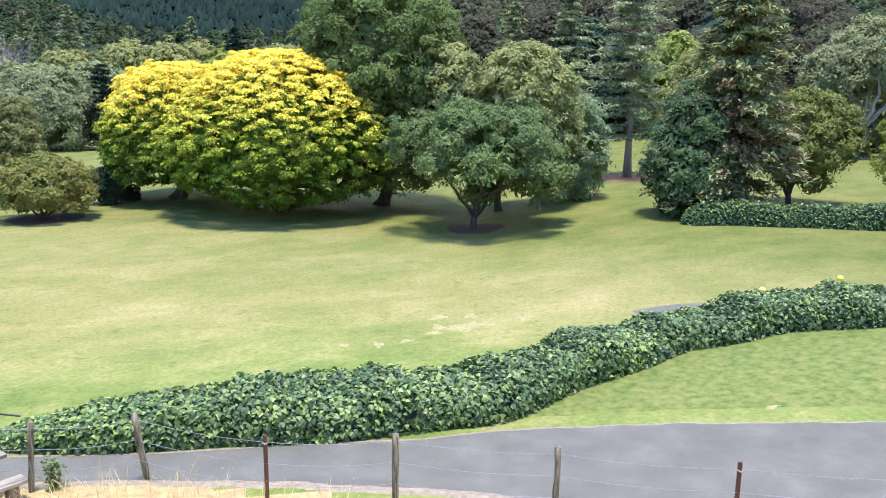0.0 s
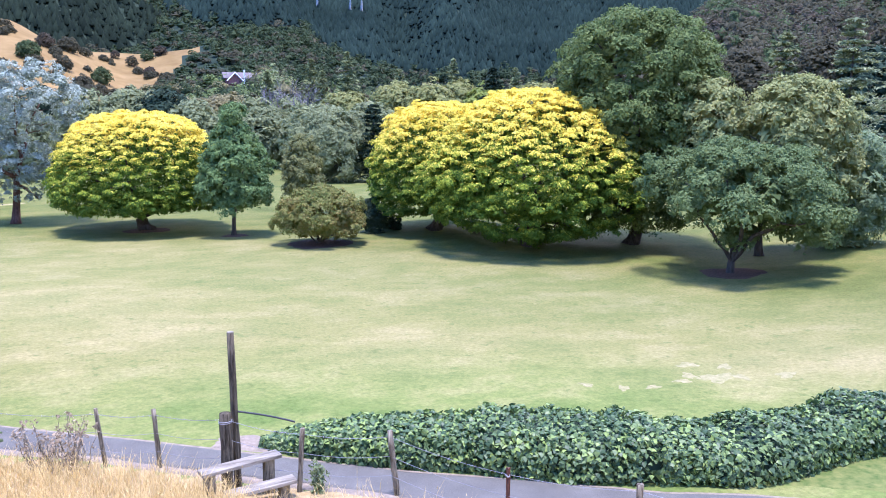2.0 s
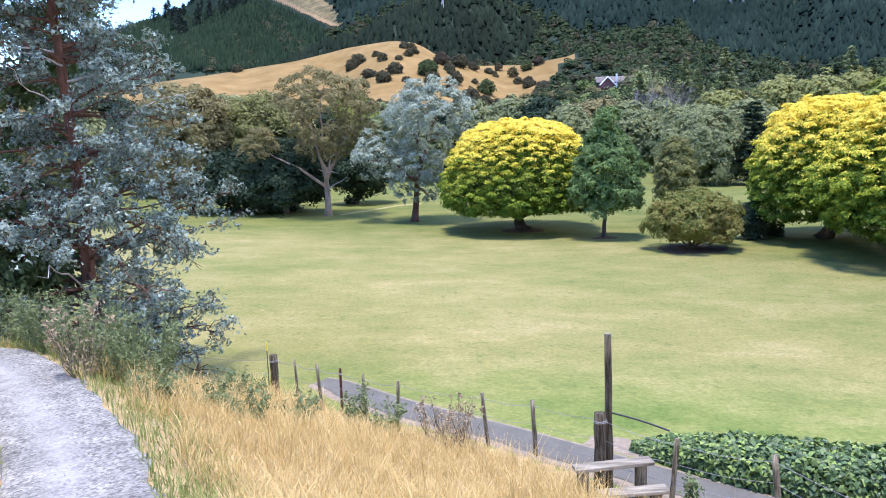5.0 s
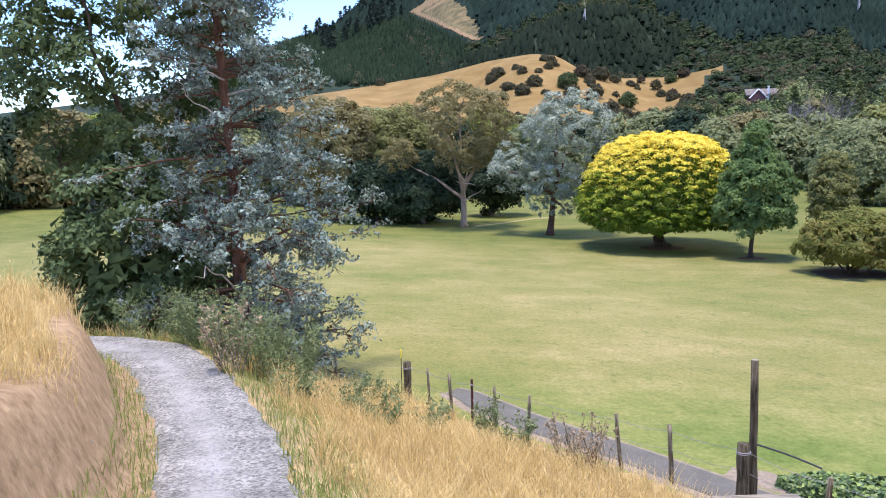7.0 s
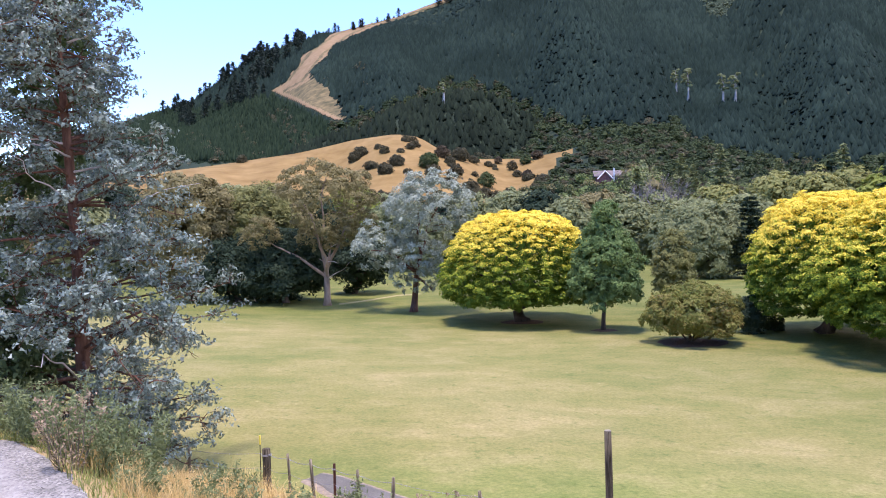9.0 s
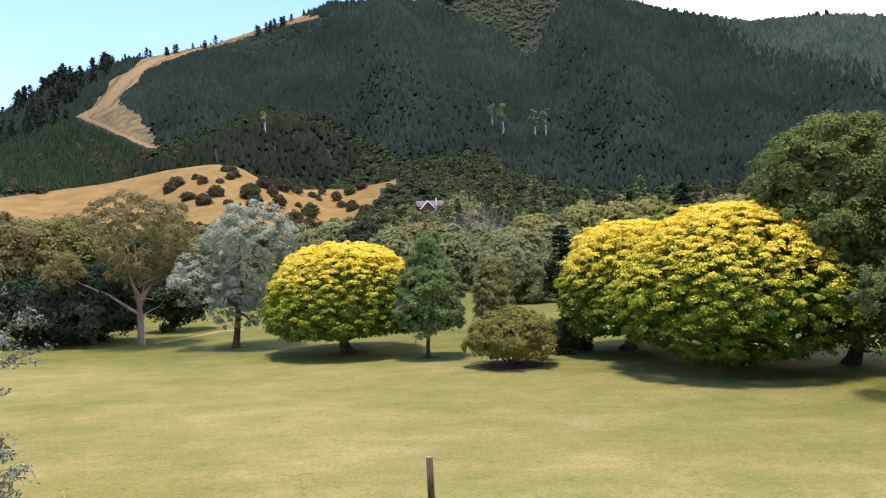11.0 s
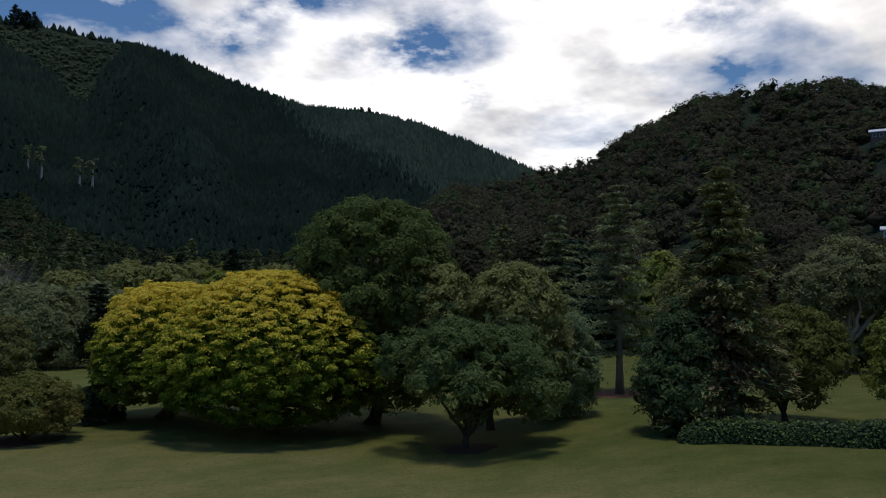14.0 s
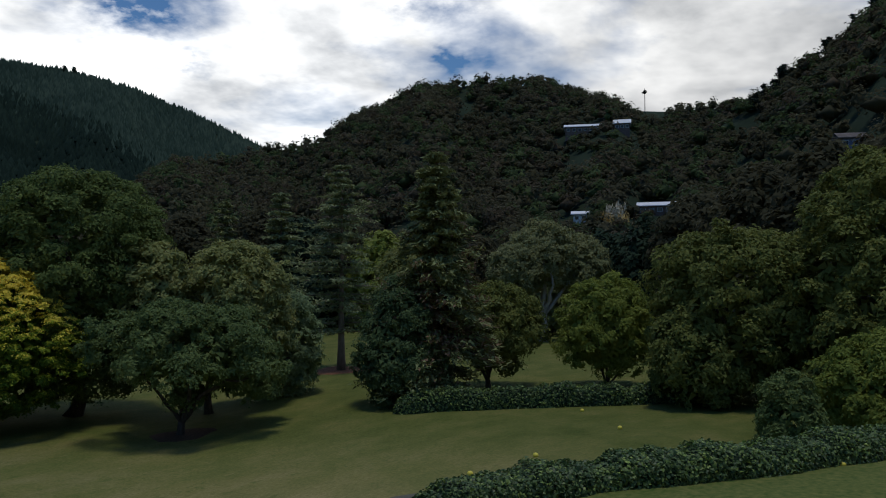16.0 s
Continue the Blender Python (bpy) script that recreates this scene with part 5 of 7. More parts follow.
px, py = 2.52, 11.93
e = thing("tall_pole", px, py, foot(px, py), "tall dark weathered round timber pole beside stile", "pole")
part("shaft", post_line(2.57, 0.062, 0.056, (-0.03, 0), 12, 0.015, 77), M_DARKPOST, e, smooth=True)
part("end_grain", tube(np.array([(-0.03, 0, 2.565), (-0.03, 0, 2.578)]), 0.052, 12), M_PLANK, e, "pale sawn top")
arm = np.linspace(0, 1, 8)[:, None]
part("gate_arm", tube(np.array([0.03, -0.05, 1.28]) + arm * np.array([0.80, -0.42, -0.16]) + np.concatenate([0 * arm, 0 * arm, 0.02 * np.sin(arm * 3.1)], 1), 0.016, 8), M_BLACK, e, "thin black pipe arm")

sx, sy = 2.35, 11.75
sz = foot(sx, sy)
e = thing("stile", sx, sy, sz, "wooden step stile of two weathered planks over fence", "stile")


def plank(p0, p1, width, thick):
    p0, p1 = np.array(p0, float), np.array(p1, float)
    L = np.linalg.norm(p1 - p0)
    v, q, t = box(0, 0, 0, L, width, thick, 0.008)
    ax = (p1 - p0) / L
    ay = np.cross([0, 0, 1.0], ax)
    ay /= np.linalg.norm(ay)
    az = np.cross(ax, ay)
    return v[:, :1] * ax + v[:, 1:2] * ay + v[:, 2:3] * az + (p0 + p1) / 2, q, t


part("step_board", plank((-0.51, -0.45, 0.59), (0.74, -0.25, 0.60), 0.24, 0.06), M_PLANK, e, "upper plank, silvered and worn")
part("step_board", plank((-0.20, -0.72, 0.30), (0.88, -0.63, 0.31), 0.24, 0.06), M_PLANK, e, "lower plank, silvered and worn")
for lx, ly, lh in ((-0.38, -0.46, 0.56), (0.56, -0.28, 0.57), (0.0, -0.70, 0.27), (0.70, -0.645, 0.28)):
    part("leg", box(lx, ly, lh / 2 - 0.1, 0.16, 0.13, lh + 0.2, 0.01, 0.12), M_POST, e)

mx, my = -4.12, 16.9
e = thing("marker_stake", mx, my, foot(mx, my), "slim yellow-topped marker stake by the fence", "stake")
part("shaft", tube(np.array([(0, 0, -0.2), (0, 0, 1.05)]), 0.011, 6), M_DARKPOST, e)
part("tip", tube(np.array([(0, 0, 1.05), (0, 0, 1.25)]), 0.02, 6), M_YELLOW, e, "bright yellow tip")

for x, y in ((34.76, 8.69), (30.5, 6.1), (24.1, 7.4), (25.1, -1.3), (21.6, 8.6)):
    bm = bmesh.new()
    bmesh.ops.create_uvsphere(bm, u_segments=16, v_segments=10, radius=0.09)
    for vv in bm.verts:
        vv.co.z = max(vv.co.z * 0.9, -0.06)
    me = bpy.data.meshes.new("tee_marker")
    bm.to_mesh(me)
    bm.free()
    me.materials.append(M_YELLOW)
    ob = new("tee_marker", me)
    ob.location = (x, y, foot(x, y) + 0.05)
    tagged(ob, "small yellow rounded tee marker on the lawn", "tee marker", "tee markers")


# ---- ivy hedges ----
def hedge(name, line, label, half, tall, count, leaf, seed, mat=None, lead=0.8, singles=0):
    """A low hedge smothered in ivy: a rounded core, dark for the shade between leaves, and leaves standing off it."""
    rng = np.random.default_rng(seed)
    line = np.asarray(line, float)
    s = np.concatenate([[0], np.cumsum(np.hypot(*np.diff(line, axis=0).T))])
    L = s[-1]
    x0, y0 = line[0]
    z0 = foot(x0, y0)
    e = thing(name, x0, y0, z0, label, "hedge")

    def at(u):
        x, y = np.interp(u, s, line[:, 0]), np.interp(u, s, line[:, 1])
        x2, y2 = np.interp(u + 0.1, s, line[:, 0], right=line[-1, 0] + 0.01), np.interp(u + 0.1, s, line[:, 1])
        x1, y1 = np.interp(u - 0.1, s, line[:, 0]), np.interp(u - 0.1, s, line[:, 1])
        t = unit(np.stack([x2 - x1, y2 - y1], 1))
        return x, y, np.stack([-t[:, 1], t[:, 0]], 1)

    ph = rng.uniform(0, 6.28, 6)

    def size(u):
        taper = np.sqrt(np.clip(u / lead, 0.02, 1)) * np.sqrt(np.clip((L - u) / 0.8, 0.02, 1))
        swell = 1 + (0.08 * np.sin(u * 1.1 + ph[0]) + 0.09 * np.sin(u * 2.6 + ph[1]) + 0.06 * np.sin(u * 5.3 + ph[2])) * np.clip(u / 9.0, 0.35, 1.3) + 0.04 * np.sin(u * 11.0 + ph[4])
        top = np.interp(u, np.array([0.0, 6.0, 12.5, 20.0]), tall)
        return half * taper * (1 + 0.08 * np.sin(u * 1.9 + ph[3])), top * taper ** 0.8 * swell

    def surface(u, a, grow):
        x, y, nrm = at(u)
        w, h = size(u)
        ca, sa = np.cos(a), np.sin(a)
        off = np.sign(ca) * np.abs(ca) ** 0.6 * w * grow
        up = np.abs(sa) ** 0.62 * h * grow
        px, py = x + nrm[:, 0] * off, y + nrm[:, 1] * off
        gz = height(px, py)
        P = np.stack([px - x0, py - y0, gz + up - z0], 1)
        N = np.stack([nrm[:, 0] * ca, nrm[:, 1] * ca, sa], 1)
        return P, N
    nu, na = max(20, int(L * 5)), 11
    U, A = np.meshgrid(np.linspace(0, L, nu), np.linspace(0, np.pi, na), indexing="ij")
    P, _ = surface(U.ravel(), A.ravel(), 0.9)
    i, j = np.meshgrid(np.arange(nu - 1), np.arange(na - 1), indexing="ij")
    q = np.stack([i * na + j, (i + 1) * na + j, (i + 1) * na + j + 1, i * na + j + 1], -1).reshape(-1, 4)
    # dark sheet in place of the shaded depth behind the leaves
    part("shade_core", (P, q, None), L_CYPRESS, e, "smooth dark core that stands in for shade between leaves", True)
    u = rng.uniform(0, L, count)
    wall = rng.uniform(size=count) < 0.62
    a = np.where(wall, np.arcsin(rng.uniform(0, 1, count) ** 1.6), np.arccos(rng.uniform(0, 1, count) ** 1.66))
    a = np.where(rng.uniform(size=count) < 0.5, a, np.pi - a)
    P, N = surface(u, a, 0.90 + 0.20 * rng.beta(2, 2, count))
    N = N + np.array([0, 0, 0.4]) + rng.normal(size=N.shape) * 0.7
    # five-cornered leaves hanging tip down
    nrm = unit(N)
    ax = np.tile([0, 0, -1.0], (count, 1)) + rng.normal(size=(count, 3)) * 0.55
    ax = unit(ax - (ax * nrm).sum(1, keepdims=True) * nrm)
    bx = np.cross(nrm, ax)
    sz_ = (leaf * rng.uniform(0.6, 1.35, count))[:, None]
    tip, root = P + ax * sz_ * 0.62, P - ax * sz_ * 0.30
    l1, r1 = P + bx * sz_ * 0.5 - ax * sz_ * 0.18 - nrm * sz_ * 0.1, P - bx * sz_ * 0.5 - ax * sz_ * 0.18 - nrm * sz_ * 0.1
    l2, r2 = P + bx * sz_ * 0.28 + ax * sz_ * 0.2, P - bx * sz_ * 0.28 + ax * sz_ * 0.2
    V = np.stack([root, l1, l2, tip, r2, r1], 1).reshape(-1, 3)
    b = np.arange(count)[:, None] * 6
    q = np.concatenate([b + np.array([0, 1, 2, 3]), b + np.array([0, 3, 4, 5])])
    ob = part("ivy_leaves", (V, q, None), mat or L_IVY, e, "glossy overlapping ivy leaves")
    tagged(ob, kind="stuff")
    if singles:
        one = raw_mesh("ivy_leaf", np.array([(0, -0.30, 0), (0.5, -0.18, -0.1), (0.28, 0.2, 0), (0, 0.62, 0), (-0.28, 0.2, 0), (-0.5, -0.18, -0.1)]), np.array([(0, 1, 2, 3), (0, 3, 4, 5)]), None, (L_IVYLOOSE,))
        u = rng.uniform(4.0, 9.0, singles)
        a = np.arcsin(rng.uniform(0.1, 1, singles) ** 1.3)
        P, N = surface(u, np.pi - a, 1.07)
        nrm = unit(N + np.array([0, 0, 0.45]) + rng.normal(size=N.shape) * 0.3)
        ax = np.tile([0, 0, -1.0], (singles, 1)) + rng.normal(size=(singles, 3)) * 0.5
        ax = unit(ax - (ax * nrm).sum(1, keepdims=True) * nrm)
        bx = np.cross(ax, nrm)
        for i in range(singles):
            k = leaf * rng.uniform(0.8, 1.3)
            ob = new("ivy_leaf", one)
            ob.parent = e
            ob.matrix_local = Matrix(((bx[i, 0] * k, ax[i, 0] * k, nrm[i, 0] * k, P[i, 0]), (bx[i, 1] * k, ax[i, 1] * k, nrm[i, 1] * k, P[i, 1]), (bx[i, 2] * k, ax[i, 2] * k, nrm[i, 2] * k, P[i, 2]), (0, 0, 0, 1)))
    return e


hedge("ivy_hedge", [(3.25, 13.35), (4.2, 12.75), (5.6, 11.95), (7.3, 10.9), (9.0, 9.75), (10.4, 9.15), (12.2, 9.0), (13.9, 8.85), (16.1, 8.4), (18.05, 7.4), (19.2, 6.4), (20.5, 5.0), (21.6, 3.3), (22.8, 1.7), (24.6, 0.2), (27.4, -2.1), (30.5, -4.8), (34.0, -8.0)], "long low hedge covered in glossy green ivy", 0.88, (0.74, 0.74, 0.62, 0.72), 54000, 0.098, 71, lead=4.2, singles=290)
hedge("ivy_hedge", [(31.3, 16.4), (33.0, 14.3), (35.2, 11.4), (37.4, 8.2), (39.3, 5.4), (40.2, 3.0)], "far low ivy hedge at the lawn's end", 0.55, (0.92, 0.92, 0.92, 0.92), 12000, 0.105, 72)


# ---- near trees on the bank ----
def straight_gum(name, x, y, label, top, profile, leaf_mat, seed, trunk, bark, branches=96, leaf=0.13, per=22, dead=16):
    """A gum with one straight trunk and crooked side branches that carry small leafy sprays; profile gives height and reach."""
    rng = np.random.default_rng(seed)
    e = thing(name, x, y, foot(x, y), label, "tree")
    s = np.linspace(0, 1, 12)
    axis = np.stack([0.10 * np.sin(s * 5) - 0.25 * s, 0.08 * np.sin(s * 4 + 1), -0.2 + (top + 0.2) * s], 1)
    wood = [tube(axis, trunk * (1.0 - 0.88 * s ** 0.8) + trunk * 0.45 * np.exp(-s * 22), 10)]
    prof = np.array(profile)
    c, d = [], []
    for k in range(branches):
        z = 0.5 + (top - 0.9) * rng.uniform(0, 1) ** 1.25
        L = np.interp(z, prof[:, 0], prof[:, 1]) * rng.uniform(0.55, 1.08)
        a = rng.uniform(0, 6.28)
        u = np.linspace(0, 1, 7)[:, None]
        base = np.array([np.interp(z, axis[:, 2], axis[:, 0]), np.interp(z, axis[:, 2], axis[:, 1]), z])
        way = np.array([np.cos(a), np.sin(a), rng.uniform(-0.1, 0.45)])
        p = base + way * L * u + np.array([0, 0, -0.20]) * L * u ** 2 + np.cumsum(rng.normal(size=(7, 3)) * 0.035 * L, 0) * u
        r0 = 0.014 + 0.011 * L
        wood.append(tube(p, r0 * (1.08 - u[:, 0]), 5, cap=False))
        for t in range(int(3 + 3.0 * L)):
            f = rng.uniform(0.3, 1.0)
            q = np.array([np.interp(f, u[:, 0], p[:, i]) for i in range(3)])
            w = unit(way + rng.normal(size=3) * 0.8)
            tip = q + w * rng.uniform(0.2, 0.75)
            wood.append(tube(np.array([q, (q + tip) / 2 + rng.normal(size=3) * 0.05, tip]), (0.014, 0.010, 0.005), 3, cap=False))
            if rng.uniform() < 0.9:
                for g in (1.0, 0.5):
                    c.append(q + (tip - q) * g)
                    d.append(w)
    c, d = np.array(c), np.array(d)
    chunk, _ = tuft_leaves(rng, c, d, 0.16, per, leaf, 0.7, 0.8, 0.3, 0.6, 0.9)
    part("crown", chunk, leaf_mat, e)
    part("trunk", join(*wood), bark, e, smooth=True)
    for _ in range(dead):
        z = rng.uniform(0.08, 0.95) * top
        a = rng.uniform(0, 6.28)
        L = np.interp(z, prof[:, 0], prof[:, 1]) * rng.uniform(0.7, 1.15)
        u = np.linspace(0, 1, 9)[:, None]
        p = np.array([0, 0, z]) + np.array([np.cos(a), np.sin(a), rng.uniform(0.0, 0.6)]) * L * u + np.cumsum(rng.normal(size=(9, 3)) * 0.05 * L, 0) * u
        part("dead_branch", tube(p, 0.026 * (1.15 - u[:, 0]), 5), M_WHITEBARK, e, "bare bleached branch")
    return e


straight_gum("near_silver_gum", -8.15, 17.2, "ragged silver-blue gum with red-brown trunk by track", 14.5,
             [(0.0, 1.8), (0.8, 2.4), (2.0, 3.3), (3.0, 3.7), (4.5, 3.2), (6.0, 2.5), (7.5, 1.9), (10.0, 1.6), (13.0, 1.1), (14.5, 0.5)], L_NEARGUM, 81, 0.20, M_REDBARK, 190, 0.086, 25)
tree("bank_tree", -12.1, 19.5, "tall dark green tree beside the silver gum", [(0.1, 0.1, shaped(egg, 2.9, 5.2, 15.0))], L_BANK, 82, 0.2, 0.16, 0.42, fork=0.4, nlimb=14, spread=1.2, tatter=0.5, core=False)
tree("bank_bush", -10.8, 17.7, "dark green leafy bush under the bank trees", [(0.0, -0.1, shaped(egg, 1.9, 1.2, 5.9))], L_BANK, 83, 0.12, 0.15, 0.36, fork=0.25, category="bush", tatter=0.5)


# ---- woods and hills beyond ----
def polar(az, r):
    return r * math.sin(radians(az)), r * math.cos(radians(az))


def elev_z(r, e):
    return 5.9 + r * math.tan(radians(e))


def site(az, e, r0=110.0):
    """Distance at which the slope along a heading rises to an elevation."""
    r = np.arange(r0, 900, 1.0)
    a = np.full(len(r), float(az))
    el = np.degrees(np.arctan2(height(r * np.sin(np.radians(a)), r * np.cos(np.radians(a))) - 5.9, r))
    hit = np.where(el > e)[0]
    return float(r[hit[0]]) if len(hit) else 900.0


# heading, elevation, width seen (degrees) of the house platforms kept clear of trees
HOUSES = ((12.3, 2.4, 2.4), (75.6, 10.6, 2.7), (78.4, 10.7, 1.4), (81.0, 4.7, 3.4), (75.4, 4.3, 1.6), (93.3, 8.5, 2.6))


def cleared(az, r):
    out = np.zeros(az.shape, bool)
    for a, e, w in HOUSES:
        d = site(a, e)
        out |= (np.abs(az - a) < w * 0.5) & (r < d + 10) & (r > d - (30 if a < 40 else 7))
    return out


def below_house(az, r):
    """Ground in front of the hill houses, kept under low bushes for their view."""
    out = np.zeros(az.shape, bool)
    for a, e, w in HOUSES[1:]:
        d = site(a, e)
        out |= (np.abs(az - a) < w * 0.5 + 0.3) & (r < d) & (r > d - 40)
    return out


# heading, distance, half width, elevation of the top, sort
BACK = [(-43, 92, 6, 2.6, "willow"), (-39.5, 98, 6, 2.2, "dark"), (-36, 96, 5.5, 2.8, "gum"), (-33, 100, 5.5, 2.4, "lime"), (-30, 105, 6, 3.2, "gum"), (-26, 110, 6, 3.0, "willow"), (-23, 120, 7, 2.6, "dark"), (-19.0, 96, 5.5, 3.6, "gum"), (-15.2, 104, 6, 2.6, "willow"), (-12, 110, 6, 2.8, "gum"), (-9.5, 112, 5, 2.2, "dark"), (-6.4, 118, 6, 2.6, "lime"), (-3.4, 104, 5, 1.6, "willow"), (-0.6, 120, 5, 1.9, "dark"),
        (2.2, 116, 5, 1.7, "willow"), (5.0, 122, 6, 1.8, "willow"), (7.2, 118, 5, 2.0, "dark"), (9.0, 112, 5, 1.2, "willow"), (11.0, 124, 6, 1.6, "gum"), (13.2, 114, 6, 1.2, "willow"), (15.5, 120, 6, 1.4, "willow"), (17.6, 108, 5.5, 0.9, "willow"), (19.6, 122, 6, 1.9, "goldw"),
        (21.4, 112, 5, 1.2, "willow"), (23.4, 128, 6, 2.4, "goldw"), (25.6, 124, 6, 2.6, "goldw"), (27.6, 132, 6, 2.7, "goldw"), (30.0, 128, 6, 2.4, "lime"), (33.4, 126, 7, 2.6, "goldw"), (36.0, 120, 6, 3.0, "dark"), (39, 118, 6, 3.4, "bush"), (41.8, 112, 6, 4.2, "pine"), (44.4, 104, 5.5, 5.0, "pine"), (47.0, 104, 5.5, 4.6, "bush"), (49.8, 92, 4.8, 6.0, "pine"),
        (52.2, 98, 5, 5.2, "bush"), (55.0, 96, 5, 4.6, "dark"), (58.0, 102, 5, 4.4, "bush"), (61.0, 96, 5, 3.6, "lime"), (64.6, 92, 4, 4.4, "gum"), (68.0, 98, 5, 3.2, "bush"), (71.4, 92, 5, 3.8, "bush"), (74.4, 88, 5, 3.4, "willow"), (77.6, 86, 5, 3.4, "dark"), (80.6, 80, 5, 4.4, "dark"), (84, 76, 5, 6.0, "bush"), (88, 66, 5, 8.0, "bush"), (92, 60, 5, 9.0, "bush"), (97, 60, 5, 9.5, "bush")]
SORTS = {"gum": (L_GUM, "khaki-green gum tree beyond the lawn"), "willow": (L_WILLOW, "grey-green willow at the back of the lawn"), "dark": (L_CYPRESS, "dark evergreen tree beyond the lawn"), "lime": (L_LIME, "light green rounded tree beyond the lawn"), "goldw": (L_GOLDW, "yellow-green willow beyond the lawn"), "bush": (L_BUSH, "dark native tree at the foot of the hill"), "pine": (L_FARPINE, "tall grey-green conifer beyond the lawn")}
for k, (a, r, w, e, sort) in enumerate(BACK):
    x, y = polar(a, r)
    top = elev_z(r, e)
    m, lab = SORTS[sort]
    if sort == "pine":
        conifer("far_conifer", x, y, lab, w * 0.75, foot(x, y) + 1.0, top, m, 200 + k, 0.3, 24, 8, 14, 0.48, 0.2, 0.4, None, 0.0, "far trees", 0.7, sprays=4)
    else:
        z = foot(x, y)
        g = np.random.default_rng(900 + k)
        side = g.uniform(-0.5, 0.5) * w
        low = top - (top - z) * g.uniform(0.12, 0.3)
        lobes = [(0.0, 0.0, shaped(dome if k % 3 else egg, w * 0.85, z + 0.4, top)), (side * math.cos(radians(a)) * 1.2, -side * math.sin(radians(a)) * 1.2, shaped(egg, w * 0.62, z + 0.4, low))]
        tree("far_tree", x, y, lab, lobes, m, 200 + k, 0.32, 0.56, w * 0.15, fork=0.25, nlimb=6, rough=0.06, cover=1.05, jitter=0.2, lean=0.8, group="far trees")
tree("far_tree", 27.7, 84.4, "rounded grey-green willow with dark trunk on lawn", [(0.1, 0.0, shaped(dome, 4.3, -0.1, 6.9))], L_WILLOW, 198, 0.3, 0.3, 0.75, group="far trees")


M_DRIFT = plain("grey_dead_wood", (0.15, 0.135, 0.125), (0.28, 0.26, 0.245), 6.0, 0.9, 0.2)


for k, (a, r, w, e) in enumerate(((14.1, 190, 3.8, 3.3), (17.1, 210, 4.4, 4.3), (17.9, 200, 3.0, 3.4), (19.7, 220, 4.6, 4.8), (23.4, 195, 3.8, 3.7), (9.4, 186, 3.2, 2.2), (27.3, 215, 4.4, 4.4), (31.8, 195, 3.2, 3.8))):
    x, y = polar(a, r)
    conifer("hill_pine", x, y, "dark pointed pine at the foot of the plantation", w, foot(x, y), elev_z(r, e), L_SPRUCE, 260 + k, 0.3, 26, 8, 8, 1.0, 0.15, 0.45, None, 0.0, "foothill pines", 0.75)


def bare_tree(x, y, h, seed):
    """A leafless tree: a stem that forks again and again into fine twigs."""
    rng = np.random.default_rng(seed)
    e = thing("bare_tree", x, y, foot(x, y), "leafless pale grey tree beyond the lawn", "tree", "bare trees")
    out = []

    def grow(p, d, ln, r, depth):
        q = p + d * ln
        out.append(tube(np.array([p, (p + q) / 2 + rng.normal(size=3) * ln * 0.05, q]), (r, r * 0.85, r * 0.65), 4, cap=False))
        if depth:
            for _ in range(3):
                nd = d + rng.normal(size=3) * 0.36 + np.array([0, 0, 0.12])
                grow(q, nd / np.linalg.norm(nd), ln * rng.uniform(0.6, 0.85), r * 0.6, depth - 1)
    grow(np.zeros(3), np.array([0.03, 0, 1.0]), h * 0.27, h * 0.02, 5)
    part("trunk", join(*out), M_DRIFT, e)


for k, (a, r, h) in enumerate(((14.5, 118, 12.8), (16.5, 119, 13.0), (-31.0, 70, 7.0))):
    bare_tree(*polar(a, r), h, 190 + k)


def scatter(seed, n, a0, a1, r0, r1, test=None):
    rng = np.random.default_rng(seed)
    az = rng.uniform(a0, a1, n)
    r = np.sqrt(rng.uniform(r0 * r0, r1 * r1, n))
    x, y = r * np.sin(np.radians(az)), r * np.cos(np.radians(az))
    if test is not None:
        k = test(az, r)
        x, y, az, r = x[k], y[k], az[k], r[k]
    return rng, x, y, height(x, y), az, r


def stuff(name, chunk, mats, label, category, smooth=False):
    ob = new(name, raw_mesh(name, *chunk, mats=mats, smooth=smooth))
    return tagged(ob, label, category, kind="stuff")


def little_pines(rng, x, y, z, h, w, sides=6, tiers=1):
    """Many small conifers: each one or more ragged skirts of boughs, tapering to a tip."""
    n = len(x)
    out = []
    ph = rng.uniform(0, 6.28, n)
    lean = rng.normal(size=(n, 2)) * 0.05 * h[:, None]
    for t in range(tiers):
        f0 = 0.04 + 0.70 * t / tiers
        f1 = 1.0 if t == tiers - 1 else f0 + 0.95 / tiers
        rad = w * (1 - 0.75 * t / tiers)
        ring = []
        for j in range(sides):
            a = ph + t * 0.7 + j * 2 * np.pi / sides
            s = rad * rng.uniform(0.6, 1.25, n)
            ring.append(np.stack([x + np.cos(a) * s, y + np.sin(a) * s, z + h * f0 + rng.uniform(-0.07, 0.07, n) * h], 1))
        tip = np.stack([x + lean[:, 0] * f1, y + lean[:, 1] * f1, z + h * f1], 1)
        v = np.stack([tip] + ring, 1).reshape(-1, 3)
        tri = np.array([(0, 1 + j, 1 + (j + 1) % sides) for j in range(sides)])
        out.append((v, None, (np.arange(n)[:, None, None] * (sides + 1) + tri).reshape(-1, 3)))
    return join(*out)


